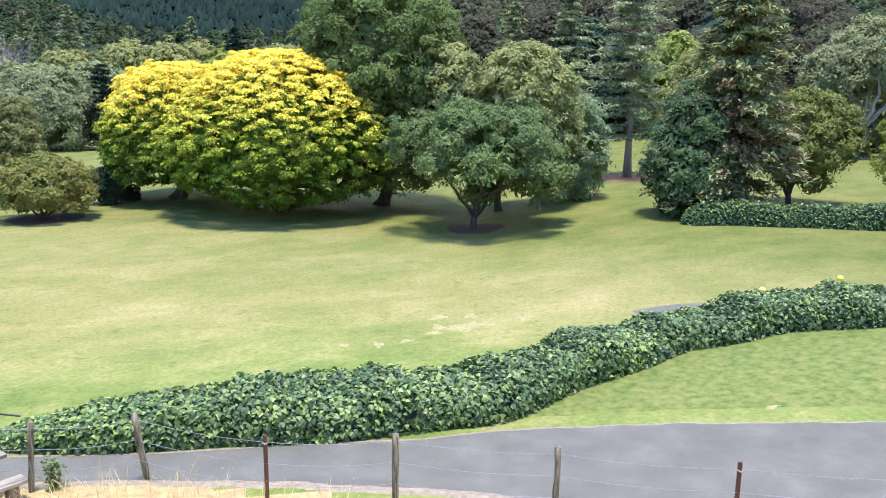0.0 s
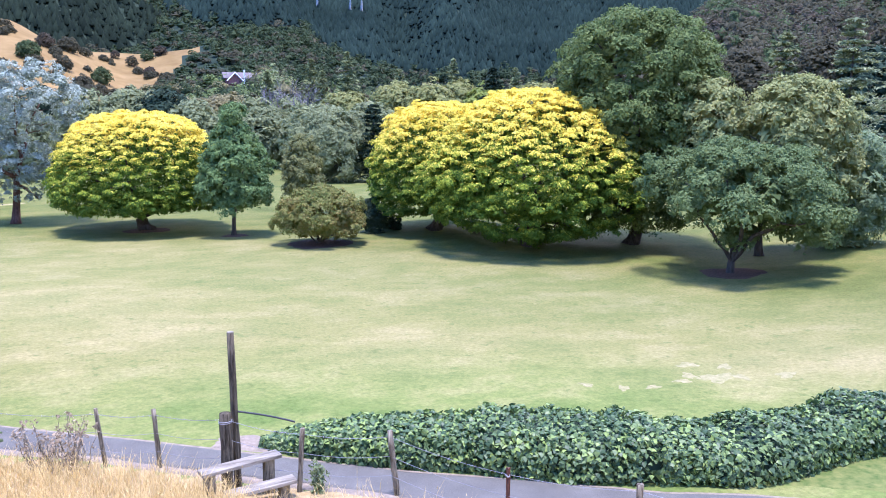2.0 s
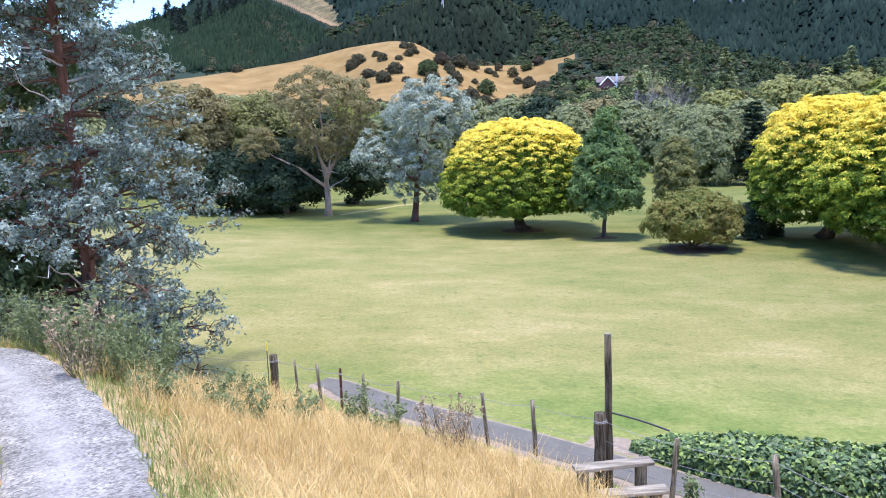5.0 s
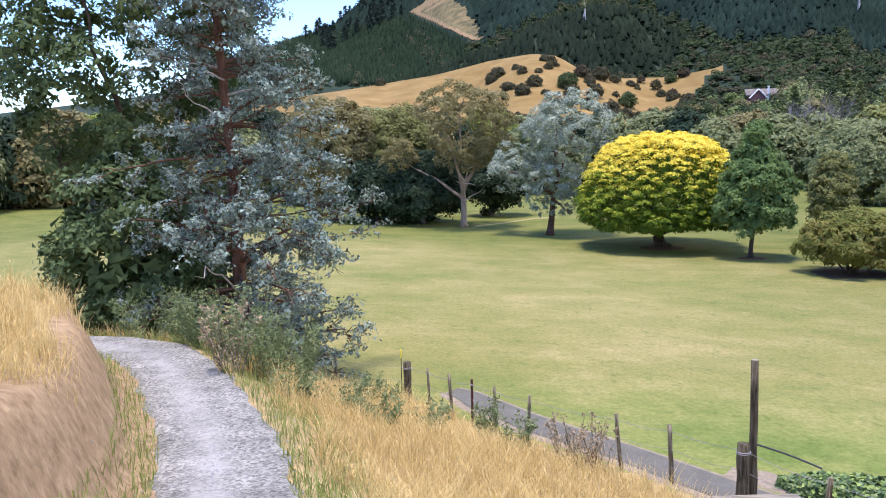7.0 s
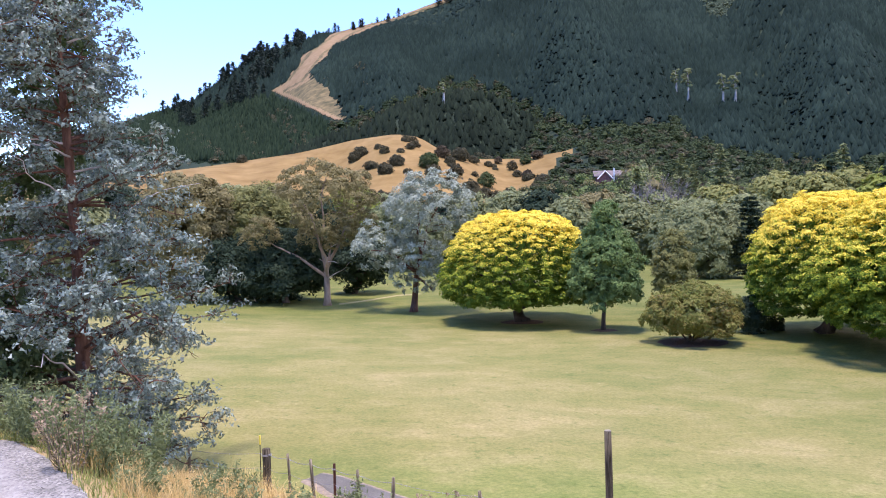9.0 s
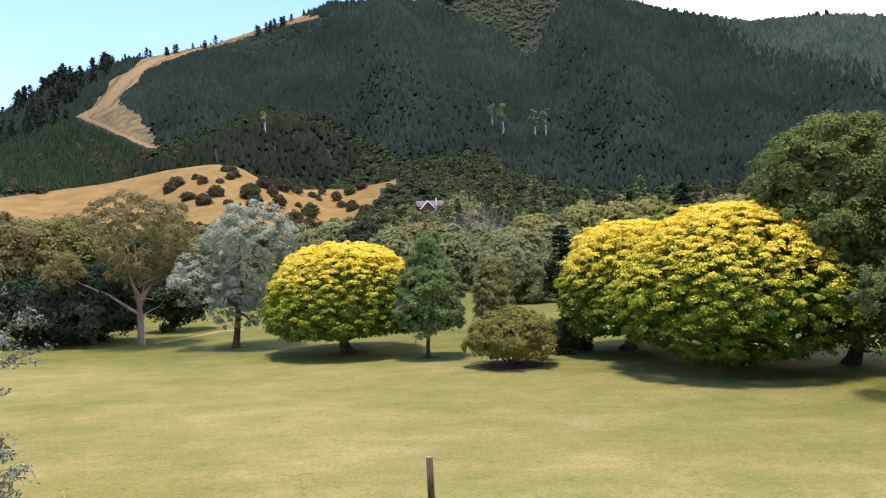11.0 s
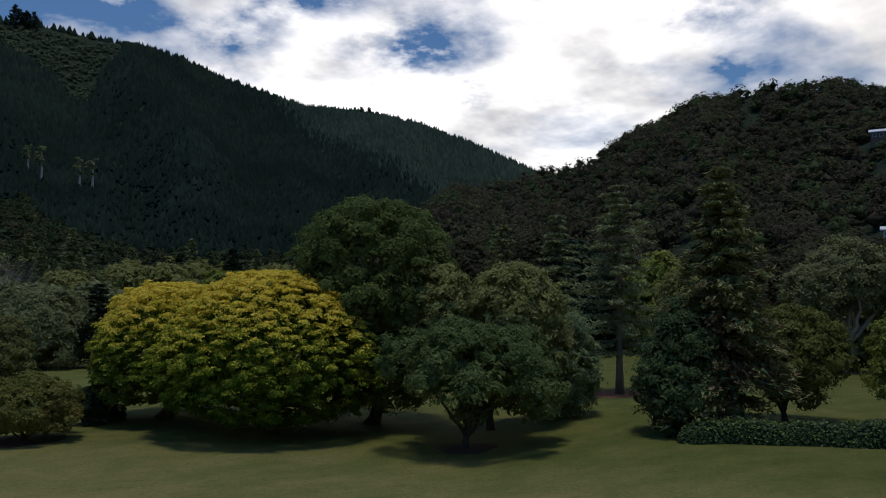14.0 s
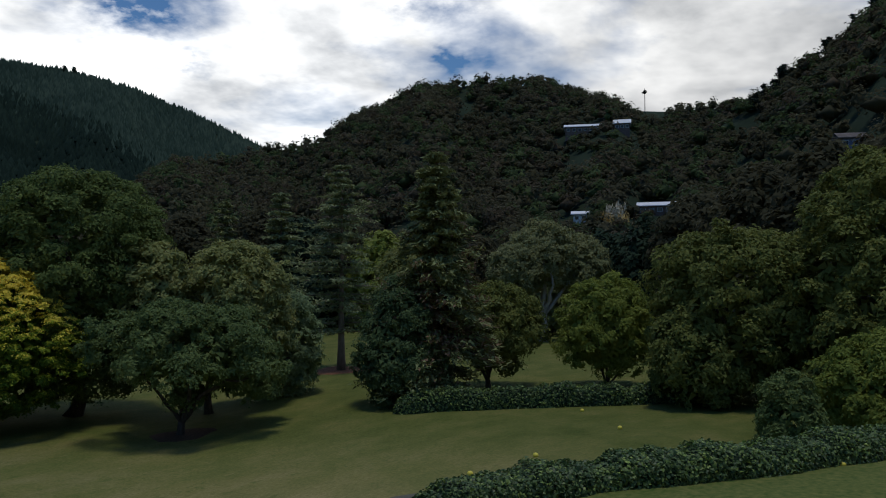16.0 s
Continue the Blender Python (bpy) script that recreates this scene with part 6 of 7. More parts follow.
def break_lines(e):
    """Headings of the lower and upper wheel tracks of the firebreak at an elevation, and of the clearing's right-hand edge."""
    c1 = np.interp(e, [7.3, 8.3, 9.3], [-7.3, -9.6, -11.8])
    c2 = np.interp(e, [9.3, 10.0, 12.0, 13.2, 14.0, 15.3, 16.5], [-11.8, -10.5, -8.9, -7.2, -5.2, -1.0, 3.7])
    edge = np.interp(e, [7.3, 8.0, 9.6, 10.3, 11.0], [-6.9, -7.0, -8.1, -9.2, -9.0])
    return c1, c2, edge


def in_track(az, r):
    """The bare firebreak that climbs the left face of the mountain."""
    e = np.degrees(np.arctan2(hill(az, r, 0) - 5.9, r))
    c1, c2, edge = break_lines(e)
    low = (e > 7.3) & (e < 9.3) & (az > c1 - 0.3) & (az < edge + 0.25 * np.sin(e * 11))
    turn = (e >= 9.3) & (e < 10.4) & (az > c2 - 0.6) & (az < np.maximum(edge, c2 + 0.7))
    return low | turn | ((e >= 10.4) & (e < 16.5) & (np.abs(az - c2) < 0.55 + 0.30 * np.sin(e * 2.0) ** 2 + 0.7 * smooth01((e - 13.2) / 1.2)))


def top_of(az, r):
    return np.argmax(np.stack([hill(az, r, k) for k in range(len(HILLS))]), 0)


def wedge(az, r):
    """Cleared ground under the summit, narrowing into a gully."""
    e = main_elev(az, r) + 0.15 * np.sin(az * 4.1 + 0.03 * r)
    left = np.interp(e, [13.0, 14.8, 15.8, 16.9, 18.0], [19.6, 18.0, 15.6, 13.2, 12.0])
    right = np.interp(e, [13.0, 15.1, 17.2, 18.0], [20.2, 21.0, 22.6, 23.2])
    return (az > left) & (az < right) & (e > 13.0) & (r < 899) & (r > 500)


def main_elev(az, r):
    return np.degrees(np.arctan2(hill(az, r, 0) - 5.9, r))


def above_scrub(az, r):
    """The mountain face above the band of scrub along its foot and behind the spur."""
    return main_elev(az, r) > np.interp(az, [-9, -4, 0.7, 4.2, 7.7, 10, 14, 16.8, 18.4, 23.6, 36, 45], [6.6, 8.2, 10.0, 9.5, 7.5, 6.4, 6.3, 6.5, 4.9, 3.2, 3.0, 3.0]) + 0.25 * np.sin(az * 3.1) + 0.15 * np.sin(az * 7.7 + 1)


def young_here(az, r):
    e = main_elev(az, r)
    return (top_of(az, r) == 0) & (az < -8.0) & (e > 4.4) & (e < np.interp(az, [-30, -21, -19, -12, -8], [7.3, 7.4, 7.8, 9.0, 6.9])) & (r > 400) & ~in_track(az, r)


def forest_here(az, r):
    k = top_of(az, r)
    main = (k == 0) & (r > 215) & ~in_track(az, r) & above_scrub(az, r) & ~young_here(az, r)
    return (main & ~wedge(az, r)) | ((k == 2) & (r > 325))


rng, x, y, z, az, r = scatter(301, 64000, -30, 56, 210, 925, forest_here)
tall, broad = rng.uniform(3.5, 6.2, len(x)) * (0.7 + r / 1000), rng.uniform(2.0, 3.0, len(x)) * (0.75 + r / 1200)
# young growth along the lower side of the firebreak
beside = in_track(az, r + 14) | in_track(az, r + 28) | in_track(az, r + 42)
tall = np.where(beside, tall * 0.4, tall)
spur = top_of(az, r) == 2
near = (r < 430) & ~spur
mid = ~near & (r < 620) & ~spur
away = ~near & ~mid & ~spur
# trees above this line take the paler colour that stands in for sunlight
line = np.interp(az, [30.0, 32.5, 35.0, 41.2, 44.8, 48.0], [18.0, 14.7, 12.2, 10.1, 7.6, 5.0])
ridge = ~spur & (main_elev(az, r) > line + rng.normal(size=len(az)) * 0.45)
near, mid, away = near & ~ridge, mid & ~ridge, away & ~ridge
stuff("ridge_forest", little_pines(rng, x[ridge], y[ridge], z[ridge] - 2.0, 1.4 + tall[ridge] * 0.95, broad[ridge] * 0.9, 6, 1), (L_RIDGE,), "pines on the farther ridge, coloured paler for sunlight", "forest", True)
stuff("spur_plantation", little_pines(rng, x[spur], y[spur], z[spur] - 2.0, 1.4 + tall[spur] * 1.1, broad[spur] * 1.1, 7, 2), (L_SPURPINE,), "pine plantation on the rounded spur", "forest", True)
stuff("plantation_forest", join(little_pines(rng, x[away], y[away], z[away] - 2.0, 1.4 + tall[away] * 1.0, broad[away] * 1.0, 6, 1), little_pines(rng, x[mid], y[mid], z[mid] - 2.0, 1.4 + tall[mid] * 1.05, broad[mid] * 1.22, 7, 2), little_pines(rng, x[near], y[near], z[near] - 2.0, 1.4 + tall[near] * 1.2, broad[near] * 1.2, 8, 3)), (L_FOREST,), "dense dark pine plantation covering the mountain, shade in its colour", "forest", True)
rng, x, y, z, az, r = scatter(306, 30000, -30, -7.5, 400, 925, young_here)
stuff("young_plantation", little_pines(rng, x, y, z - 1.2, 0.8 + rng.uniform(3.0, 8.0, len(x)), rng.uniform(1.3, 2.2, len(x)), 5, 2), (L_YOUNG,), "young lighter green pine plantation on the slope", "forest", True)


def clump_trees(rng, x, y, z, w, h, tufts, per, leaf, lift=0.35):
    """Rounded trees, each of a few leafy tufts heaped about a centre."""
    n = len(x)
    d = unit(rng.normal(size=(n, tufts, 3)))
    d[:, :, 2] = np.abs(d[:, :, 2]) - 0.1
    c = np.stack([x[:, None] + d[:, :, 0] * w[:, None] * 0.62, y[:, None] + d[:, :, 1] * w[:, None] * 0.62, z[:, None] + (0.38 + 0.42 * d[:, :, 2]) * h[:, None]], 2).reshape(-1, 3)
    radius = np.repeat(w * 0.62, tufts)[:, None, None]
    # a shaded heart of boughs under the leaves
    ball = np.array([(1, 0, 0), (0, 1, 0), (-1, 0, 0), (0, -1, 0), (0, 0, 1), (0, 0, -1)]) * np.array([1.0, 1.0, 0.95])
    tri = np.array([(0, 1, 4), (1, 2, 4), (2, 3, 4), (3, 0, 4), (1, 0, 5), (2, 1, 5), (3, 2, 5), (0, 3, 5)])
    hv = np.stack([x, y, z + 0.42 * h], 1)[:, None, :] + ball * np.stack([w, w, h * 0.42], 1)[:, None, :] * 0.72
    heart = (hv.reshape(-1, 3), None, (np.arange(n)[:, None, None] * 6 + tri).reshape(-1, 3))
    return join(heart, tuft_leaves(rng, c, d.reshape(-1, 3), radius, per, leaf, 0.75, 0.75, 0.5, 0.15, lift=lift)[0])


def bush_here(az, r):
    k = top_of(az, r)
    return ((k == 3) | (k == 4)) & (r > 108) & ~cleared(az, r) & ~((np.abs(az - 80.0) < 1.6) & (r > 395))


rng, x, y, z, az, r = scatter(302, 4300, 38, 112, 105, 432, bush_here)
n_ = r < 190
w, h = rng.uniform(2.0, 3.6, len(x)) * (1 + 0.55 * (rng.uniform(size=len(x)) < 0.3)), rng.uniform(4.0, 8.5, len(x))
low = below_house(az, r)
w, h = np.where(low, w * 0.8, w), np.where(low, h * 0.42, h)
kind_of = rng.choice(3, len(x), p=(0.6, 0.25, 0.15))
for i, (m, lab) in enumerate(((L_BUSH, "dense dark native bush covering the hillside"), (L_HILLGREEN, "fresher green trees among the native bush"), (L_HILLBROWN, "brownish trees among the native bush"))):
    a_, b_ = n_ & (kind_of == i), ~n_ & (kind_of == i)
    stuff("hill_bush", join(clump_trees(rng, x[a_], y[a_], z[a_], w[a_], h[a_], 6, 24, 0.8), clump_trees(rng, x[b_], y[b_], z[b_], w[b_], h[b_], 5, 11, 1.15)), (m,), lab, "forest", True)


def scrub_here(az, r):
    k = top_of(az, r)
    low = (k == 0) & ~above_scrub(az, r) & ~young_here(az, r) & (az > -30)
    edge = (k == 1) & ((az > meadow_edge(np.degrees(np.arctan2(hill(az, r, 1) - 5.9, r)), r)) | (r < 200))
    spur = (k == 2) & (r <= 330)
    return (low | edge | spur | wedge(az, r)) & ~cleared(az, r)


rng, x, y, z, az, r = scatter(303, 4300, -34, 50, 135, 440, scrub_here)
rng, x3, y3, z3, _, _ = scatter(307, 550, 6, 18, 140, 390, lambda az, r: ~forest_here(az, r) & ~cleared(az, r) & (az > 0.5 + meadow_edge(np.degrees(np.arctan2(hill(az, r, 1) - 5.9, r)), r)))
rng, x2, y2, z2, _, _ = scatter(305, 11000, -10, 24, 440, 890, scrub_here)
x, y, z = np.concatenate([x, x2, x3]), np.concatenate([y, y2, y3]), np.concatenate([z, z2, z3])
d = np.hypot(x, y)
n_ = d < 265
w, h = rng.uniform(1.6, 4.0, len(x)), rng.uniform(2.5, 6.5, len(x))
az_ = np.degrees(np.arctan2(x, y))
front = (az_ > -6) & (az_ < 11.5) & (d > 185) & (d < 345)
w, h = np.where(front, w * 0.7, w), np.where(front, h * 0.42, h)
pale = wedge(az_, d)
stuff("summit_scrub", clump_trees(rng, x[pale], y[pale], z[pale], w[pale], h[pale] * 0.8, 4, 12, 1.1), (L_SUMMIT,), "pale grey-green scrub in the clearing below the summit", "scrub")
sort = rng.choice(5, len(x), p=(0.42, 0.10, 0.20, 0.18, 0.10))
for m, lab, k_ in ((L_SCRUB, "olive and green scrub on the lower slopes", sort != 2), (L_BUSH, "dark shrubs among the scrub on the slopes", sort == 2)):
    k_ = k_ & ~n_ & ~pale
    stuff("scrub", clump_trees(rng, x[k_], y[k_], z[k_], w[k_], h[k_], 4, 12, 1.1), (m,), lab, "scrub")
for i, (m, lab) in enumerate(((L_SCRUB, "olive rounded trees at the foot of the hills"), (L_WILLOW, "grey-green rounded trees at the foot of the hills"), (L_BUSH, "dark rounded trees at the foot of the hills"), (L_DEEP, "green rounded trees at the foot of the hills"), (L_GUM, "khaki gums at the foot of the hills"))):
    k_ = n_ & (sort == i)
    stuff("foothill_trees", clump_trees(rng, x[k_], y[k_], z[k_], w[k_] * 1.25, h[k_] * 1.3, 6, 25, 0.72), (m,), lab, "trees")

rng, x, y, z, az, r = scatter(309, 420, -21, -5, 352, 700, lambda az, r: (top_of(az, r) == 0) & ((r < 395) | (np.sin(az * 2.1 + r * 0.02) > 0.55)) & ~in_track(az, r))
stuff("slope_shrubs", clump_trees(rng, x, y, z, rng.uniform(2.0, 4.2, len(x)), rng.uniform(3.5, 7.0, len(x)), 5, 14, 0.9), (L_BUSH,), "dark shrubs and small trees along the pasture's upper edge", "scrub")
rng, x, y, z, az, r = scatter(308, 620, -47, -29, 140, 560)
stuff("far_woods", clump_trees(rng, x, y, z, rng.uniform(3.0, 6.0, len(x)), rng.uniform(4.0, 8.0, len(x)), 5, 20, 1.1), (L_BUSH,), "dark woods on the low hill beyond the lawn", "forest")

# single dark shrubs on the dry pasture
rng = np.random.default_rng(304)
for k in range(64):
    a = rng.uniform(-15, 9)
    r = rng.uniform(225, 330)
    if rng.uniform() < 0.6:
        a = rng.normal() * 3.6 + 1.6
        r = rng.uniform(215, 326)
    x, y = polar(a, r)
    w = rng.uniform(0.8, 1.9) * rng.uniform(0.9, 1.5)
    e = thing("pasture_shrub", x, y, foot(x, y), "dark rounded shrub on the dry pasture", "shrub", "pasture shrubs")
    top = w * rng.uniform(1.0, 1.6)
    part("crown", heap(rng, [(0.0, 0.0, [(-0.2, w * 0.75), (0.25 * top, w), (0.6 * top, w * 0.9), (0.85 * top, w * 0.6), (top, w * 0.2)])], 0.30 * w, 0.5, cover=1.3, jitter=0.35, ragged=0.4, core=False)[0], L_BUSH, e)
    part("trunk", tube(np.array([(0, 0, -0.3), (0.1, 0, w * 0.7)]), (0.25, 0.1), 6), M_BARK, e)


# larger dark trees on the pasture and along its upper edge: heading, elevation of the foot, half-width
for k, (a, e0, w) in enumerate(((1.1, 3.1, 2.1), (3.3, 2.31, 2.6), (6.3, 2.88, 1.8), (5.2, 3.46, 1.9), (-0.9, 3.76, 2.9), (0.1, 4.54, 2.4), (1.4, 4.3, 3.0), (6.2, 3.92, 2.1), (7.0, 4.25, 2.1), (2.4, 4.05, 1.9), (8.8, 5.45, 1.4), (4.2, 3.96, 1.6), (0.5, 2.27, 2.1))):
    rng = np.random.default_rng(340 + k)
    x, y = polar(a, min(site(a, e0, 190.0), 345.0))
    e = thing("pasture_tree", x, y, foot(x, y), "broad dark tree standing on the dry pasture", "tree", "pasture trees")
    top = w * rng.uniform(1.4, 2.0)
    part("crown", heap(rng, [(0.0, 0.0, [(0.05 * top, w * 0.6), (0.3 * top, w), (0.6 * top, w * 0.95), (0.85 * top, w * 0.6), (top, w * 0.15)])], 0.24 * w, 0.5, cover=1.3, jitter=0.35, ragged=0.4, core=False)[0], (L_BUSH, L_HILLGREEN, L_HILLBROWN)[k % 3], e)
    part("trunk", tube(np.array([(0, 0, -0.3), (0.1, 0, w * 0.7)]), (0.3, 0.12), 6), M_BARK, e)


def tall_gum(x, y, h, seed, label):
    """A bare-stemmed tall tree with a few tufts at its head."""
    rng = np.random.default_rng(seed)
    e = thing("tall_gum", x, y, foot(x, y), label, "tree", "tall hillside gums")
    s = np.linspace(0, 1, 6)
    part("trunk", tube(np.stack([0.4 * np.sin(s * 3), 0 * s, h * s], 1), 0.85 * (1.1 - s), 6), M_WHITEBARK, e)
    for f in (0.45, 0.6, 0.72):
        a = rng.uniform(0, 6.28)
        part("limb", tube(np.array([(0.3, 0, h * f), (0.3 + np.cos(a) * h * 0.05, np.sin(a) * h * 0.05, h * (f + 0.12)), (0.3 + np.cos(a) * h * 0.07, np.sin(a) * h * 0.07, h * (f + 0.24))]), (0.3, 0.2, 0.08), 5), M_WHITEBARK, e)
    ch = []
    for f in np.linspace(0.52, 0.97, 14):
        reach = h * 0.075 * (1 - abs(f - 0.76) * 1.6)
        ch.append(clump_trees(rng, rng.normal(size=1) * reach, rng.normal(size=1) * reach, np.array([h * f]), np.array([h * rng.uniform(0.05, 0.085)]), np.array([h * rng.uniform(0.06, 0.11)]), 5, 16, 0.75))
    part("crown", join(*ch), L_WILLOW, e)


for k, (a, e0, e1) in enumerate(((16.8, 7.0, 10.0), (17.6, 7.0, 10.0), (19.9, 6.8, 9.4), (20.7, 6.8, 9.4))):
    r = 512
    x, y = polar(a, r)
    tall_gum(x, y, elev_z(r, e1) - foot(x, y), 310 + k, "tall bare-stemmed pale gum on the hillside")
x, y = polar(0.25, 440)
tall_gum(x, y, elev_z(440, 9.9) - foot(x, y), 320, "tall grey half-dead tree on the spur")


def ridge_pine(a, r, h, seed):
    x, y = polar(a, r)
    rng = np.random.default_rng(seed)
    e = thing("ridge_pine", x, y, foot(x, y) - 1, "dark ragged pine on the skyline ridge", "tree", "ridge pines")
    pos, way = [], []
    for t in range(11):
        f = 0.18 + 0.8 * t / 11
        for a in rng.uniform(0, 6.28, 6):
            L = h * 0.36 * (1 - f) ** 0.6 * rng.uniform(0.45, 1.15)
            for u in (0.35, 0.65, 1.0):
                pos.append((np.cos(a) * L * u, np.sin(a) * L * u, h * f + 0.12 * L * u))
                way.append((np.cos(a), np.sin(a), 0.25))
    pos, way = np.repeat(np.array(pos), 2, 0), np.repeat(np.array(way), 2, 0)
    pos = pos + rng.normal(size=pos.shape) * h * 0.022
    part("crown", leaves(rng, pos, np.array([0, 0, 1.0]) + rng.normal(size=pos.shape) * 0.6, np.full(len(pos), 0.10 * h), 0.6, axis=way), L_RIDGEPINE, e)
    part("trunk", tube(np.array([(0, 0, -1), (0, 0, h * 0.95)]), (0.022 * h, 0.006 * h), 5), M_BARK, e)


rng = np.random.default_rng(330)
k = 0
for a0, a1, n, h0, h1 in ((-19.6, -18.6, 3, 18, 24), (-17.6, -11.6, 26, 12, 22), (-11, -10.2, 3, 16, 24), (-9.5, -2, 14, 8, 13), (-0.2, 2.6, 10, 8, 15), (13.9, 14.5, 3, 16, 23), (15.1, 17.0, 10, 16, 24), (39, 39.8, 4, 10, 14)):
    for _ in range(n):
        ridge_pine(a0 + (a1 - a0) * (round(rng.uniform(0, 1) * n * 0.3) / (n * 0.3) * 0.75 + rng.uniform(0, 0.25)), 893 + rng.uniform(-6, 4), rng.uniform(h0, h1), 340 + k)
        k += 1
# the belt of tall pines below the skyline beside the firebreak
for _ in range(60):
    a = rng.uniform(-18.5, -9.6)
    ridge_pine(a, rng.uniform(770, 885) if a < -12.5 else rng.uniform(820, 888), rng.uniform(13, 22), 340 + k)
    k += 1
for _ in range(48):
    ridge_pine(rng.uniform(86.5, 100), 297 + rng.uniform(-8, 3), rng.uniform(5, 11), 340 + k)
    k += 1

# firebreak on the mountain's left face
rngA = np.arange(-13, 4.5, 0.12)
radii = np.arange(430, 900, 4.0)
A, Rr = np.meshgrid(rngA, radii, indexing="ij")
inside = in_track(A, Rr)
Xf, Yf = Rr * np.sin(np.radians(A)), Rr * np.cos(np.radians(A))
V = np.stack([Xf, Yf, height(Xf, Yf) + 0.8], -1).reshape(-1, 3)
nr = len(radii)
ii, jj = np.where(inside[:-1, :-1])
Q = np.stack([ii * nr + jj, ii * nr + jj + 1, (ii + 1) * nr + jj + 1, (ii + 1) * nr + jj], 1)
if len(Q):
    used = np.unique(Q)
    remap = np.zeros(len(V), int)
    remap[used] = np.arange(len(used))
    ae, ar = A[ii, jj], Rr[ii, jj]
    c1, c2, _ = break_lines(main_elev(ae, ar))
    e_ = main_elev(ae, ar)
    off = np.where(e_ < 9.3, np.abs(ae - c1), np.abs(ae - c2))
    wheel = np.where(e_ < 9.3, off < 0.32, (off < 0.38) | (np.abs(off - 0.75) < 0.16))
    ob = new("firebreak", raw_mesh("firebreak", V[used], remap[Q], None, (M_BREAK, M_CLAY), wheel.astype(int), True))
    tagged(ob, "bare tan firebreak track climbing the mountain", "track", kind="structure")


# ---- houses on the hills ----
def house(name, a, r, e_floor, w, d, wall_h, roof_h, wall_mat, roof_mat, label, turn=0.0, windows=4, flat_roof=False, chimney=False, gable=False):
    r = site(a, e_floor)
    w, d, wall_h, roof_h = (v * r / 300.0 for v in (w, d, wall_h, roof_h))
    x, y = polar(a, r)
    z = elev_z(r, e_floor)
    h = thing(name, x, y, z, label, "house")
    h.rotation_euler = (0, 0, -radians(a) + turn)
    low = foot(x, y) - z - 3
    part("wall", box(0, 0, (wall_h + low) / 2, w, d, wall_h - low, 0.02), wall_mat, h)
    if flat_roof:
        part("roof", box(0, 0, wall_h + roof_h / 2, w + 1.2, d + 1.6, roof_h, 0.05), roof_mat, h)
    else:
        o = 0.6
        v = np.array([(-w / 2 - o, -d / 2 - o, wall_h), (w / 2 + o, -d / 2 - o, wall_h), (w / 2 + o, d / 2 + o, wall_h), (-w / 2 - o, d / 2 + o, wall_h), (-w / 2 - o, 0, wall_h + roof_h), (w / 2 + o, 0, wall_h + roof_h)])
        v = np.concatenate([v, v + np.array([0, 0, 0.18])])
        q = [(6, 7, 11, 10), (8, 9, 10, 11), (1, 0, 4, 5), (3, 2, 5, 4), (0, 1, 7, 6), (2, 3, 9, 8)]
        t = [(6, 10, 9), (7, 8, 11), (0, 3, 4), (1, 5, 2)]
        rf = part("roof", (v, np.array(q), np.array(t)), roof_mat, h)
        part("gable_wall", (np.array([(-w / 2, -d / 2, wall_h), (-w / 2, d / 2, wall_h), (-w / 2, 0, wall_h + roof_h * 0.95), (w / 2, -d / 2, wall_h), (w / 2, d / 2, wall_h), (w / 2, 0, wall_h + roof_h * 0.95)]), None, np.array([(0, 2, 1), (3, 4, 5)])), wall_mat, h)
    for k in range(windows):
        cx = -w / 2 + (k + 0.5) * w / windows
        f = part("window_frame", box(cx, -d / 2 - 0.03, wall_h * 0.55, w / windows * 0.62, 0.10, wall_h * 0.5, 0.01), M_WHITE, h)
        g = part("pane", box(cx, -d / 2 - 0.07, wall_h * 0.55, w / windows * 0.54, 0.06, wall_h * 0.42), M_GLASS, f)
    if chimney:
        part("chimney", box(0.03 * w, -d / 2 - 0.3, (wall_h + roof_h * 1.35) / 2, w * 0.05, w * 0.05, wall_h + roof_h * 1.35, 0.05), M_WHITE, h, "white painted chimney")
    if gable:
        x0, x1, yf, top = -w * 0.44, -w * 0.04, -d / 2 - w * 0.08, wall_h + roof_h * 0.92
        xm, low_z = (x0 + x1) / 2, wall_h * 0.7
        v = np.array([(x0, yf, 0), (x1, yf, 0), (x1, yf, low_z), (xm, yf, top), (x0, yf, low_z)])
        v = np.concatenate([v, v + np.array([0, w * 0.3, 0])])
        part("front_gable", (v, np.array([(0, 1, 2, 4), (1, 6, 7, 2), (0, 4, 9, 5)]), np.array([(4, 2, 3)])), wall_mat, h, "brick gabled front")
        for xa in (x0 - w * 0.03, x1 + w * 0.03):
            za = low_z - roof_h * 0.12
            slab = np.array([(xa, yf - 0.3, za), (xm, yf - 0.3, top + 0.1), (xm, yf + w * 0.3, top + 0.1), (xa, yf + w * 0.3, za)])
            slab = np.concatenate([slab, slab + np.array([0, 0, 0.25])])
            part("gable_roof", (slab, np.array([(4, 5, 6, 7), (0, 3, 2, 1), (0, 1, 5, 4), (3, 7, 6, 2), (0, 4, 7, 3)]), None), roof_mat, h)
            part("bargeboard", tube(np.array([(xa, yf - 0.4, za), (xm, yf - 0.4, top)]), 0.22, 4), M_WHITE, h, "white painted bargeboard")
    return h


house("house", 12.3, 0, 2.4, 12.5, 8, 2.0, 2.3, M_BRICK, M_ROOF, "brick house with grey gabled roof and white chimney", 0.15, 3, chimney=True, gable=True)
house("hill_house", 75.6, 0, 10.6, 13, 7, 2.2, 1.5, M_CEDAR, M_ROOFPALE, "long low house with pale iron roof among bush", 0.0, 6)
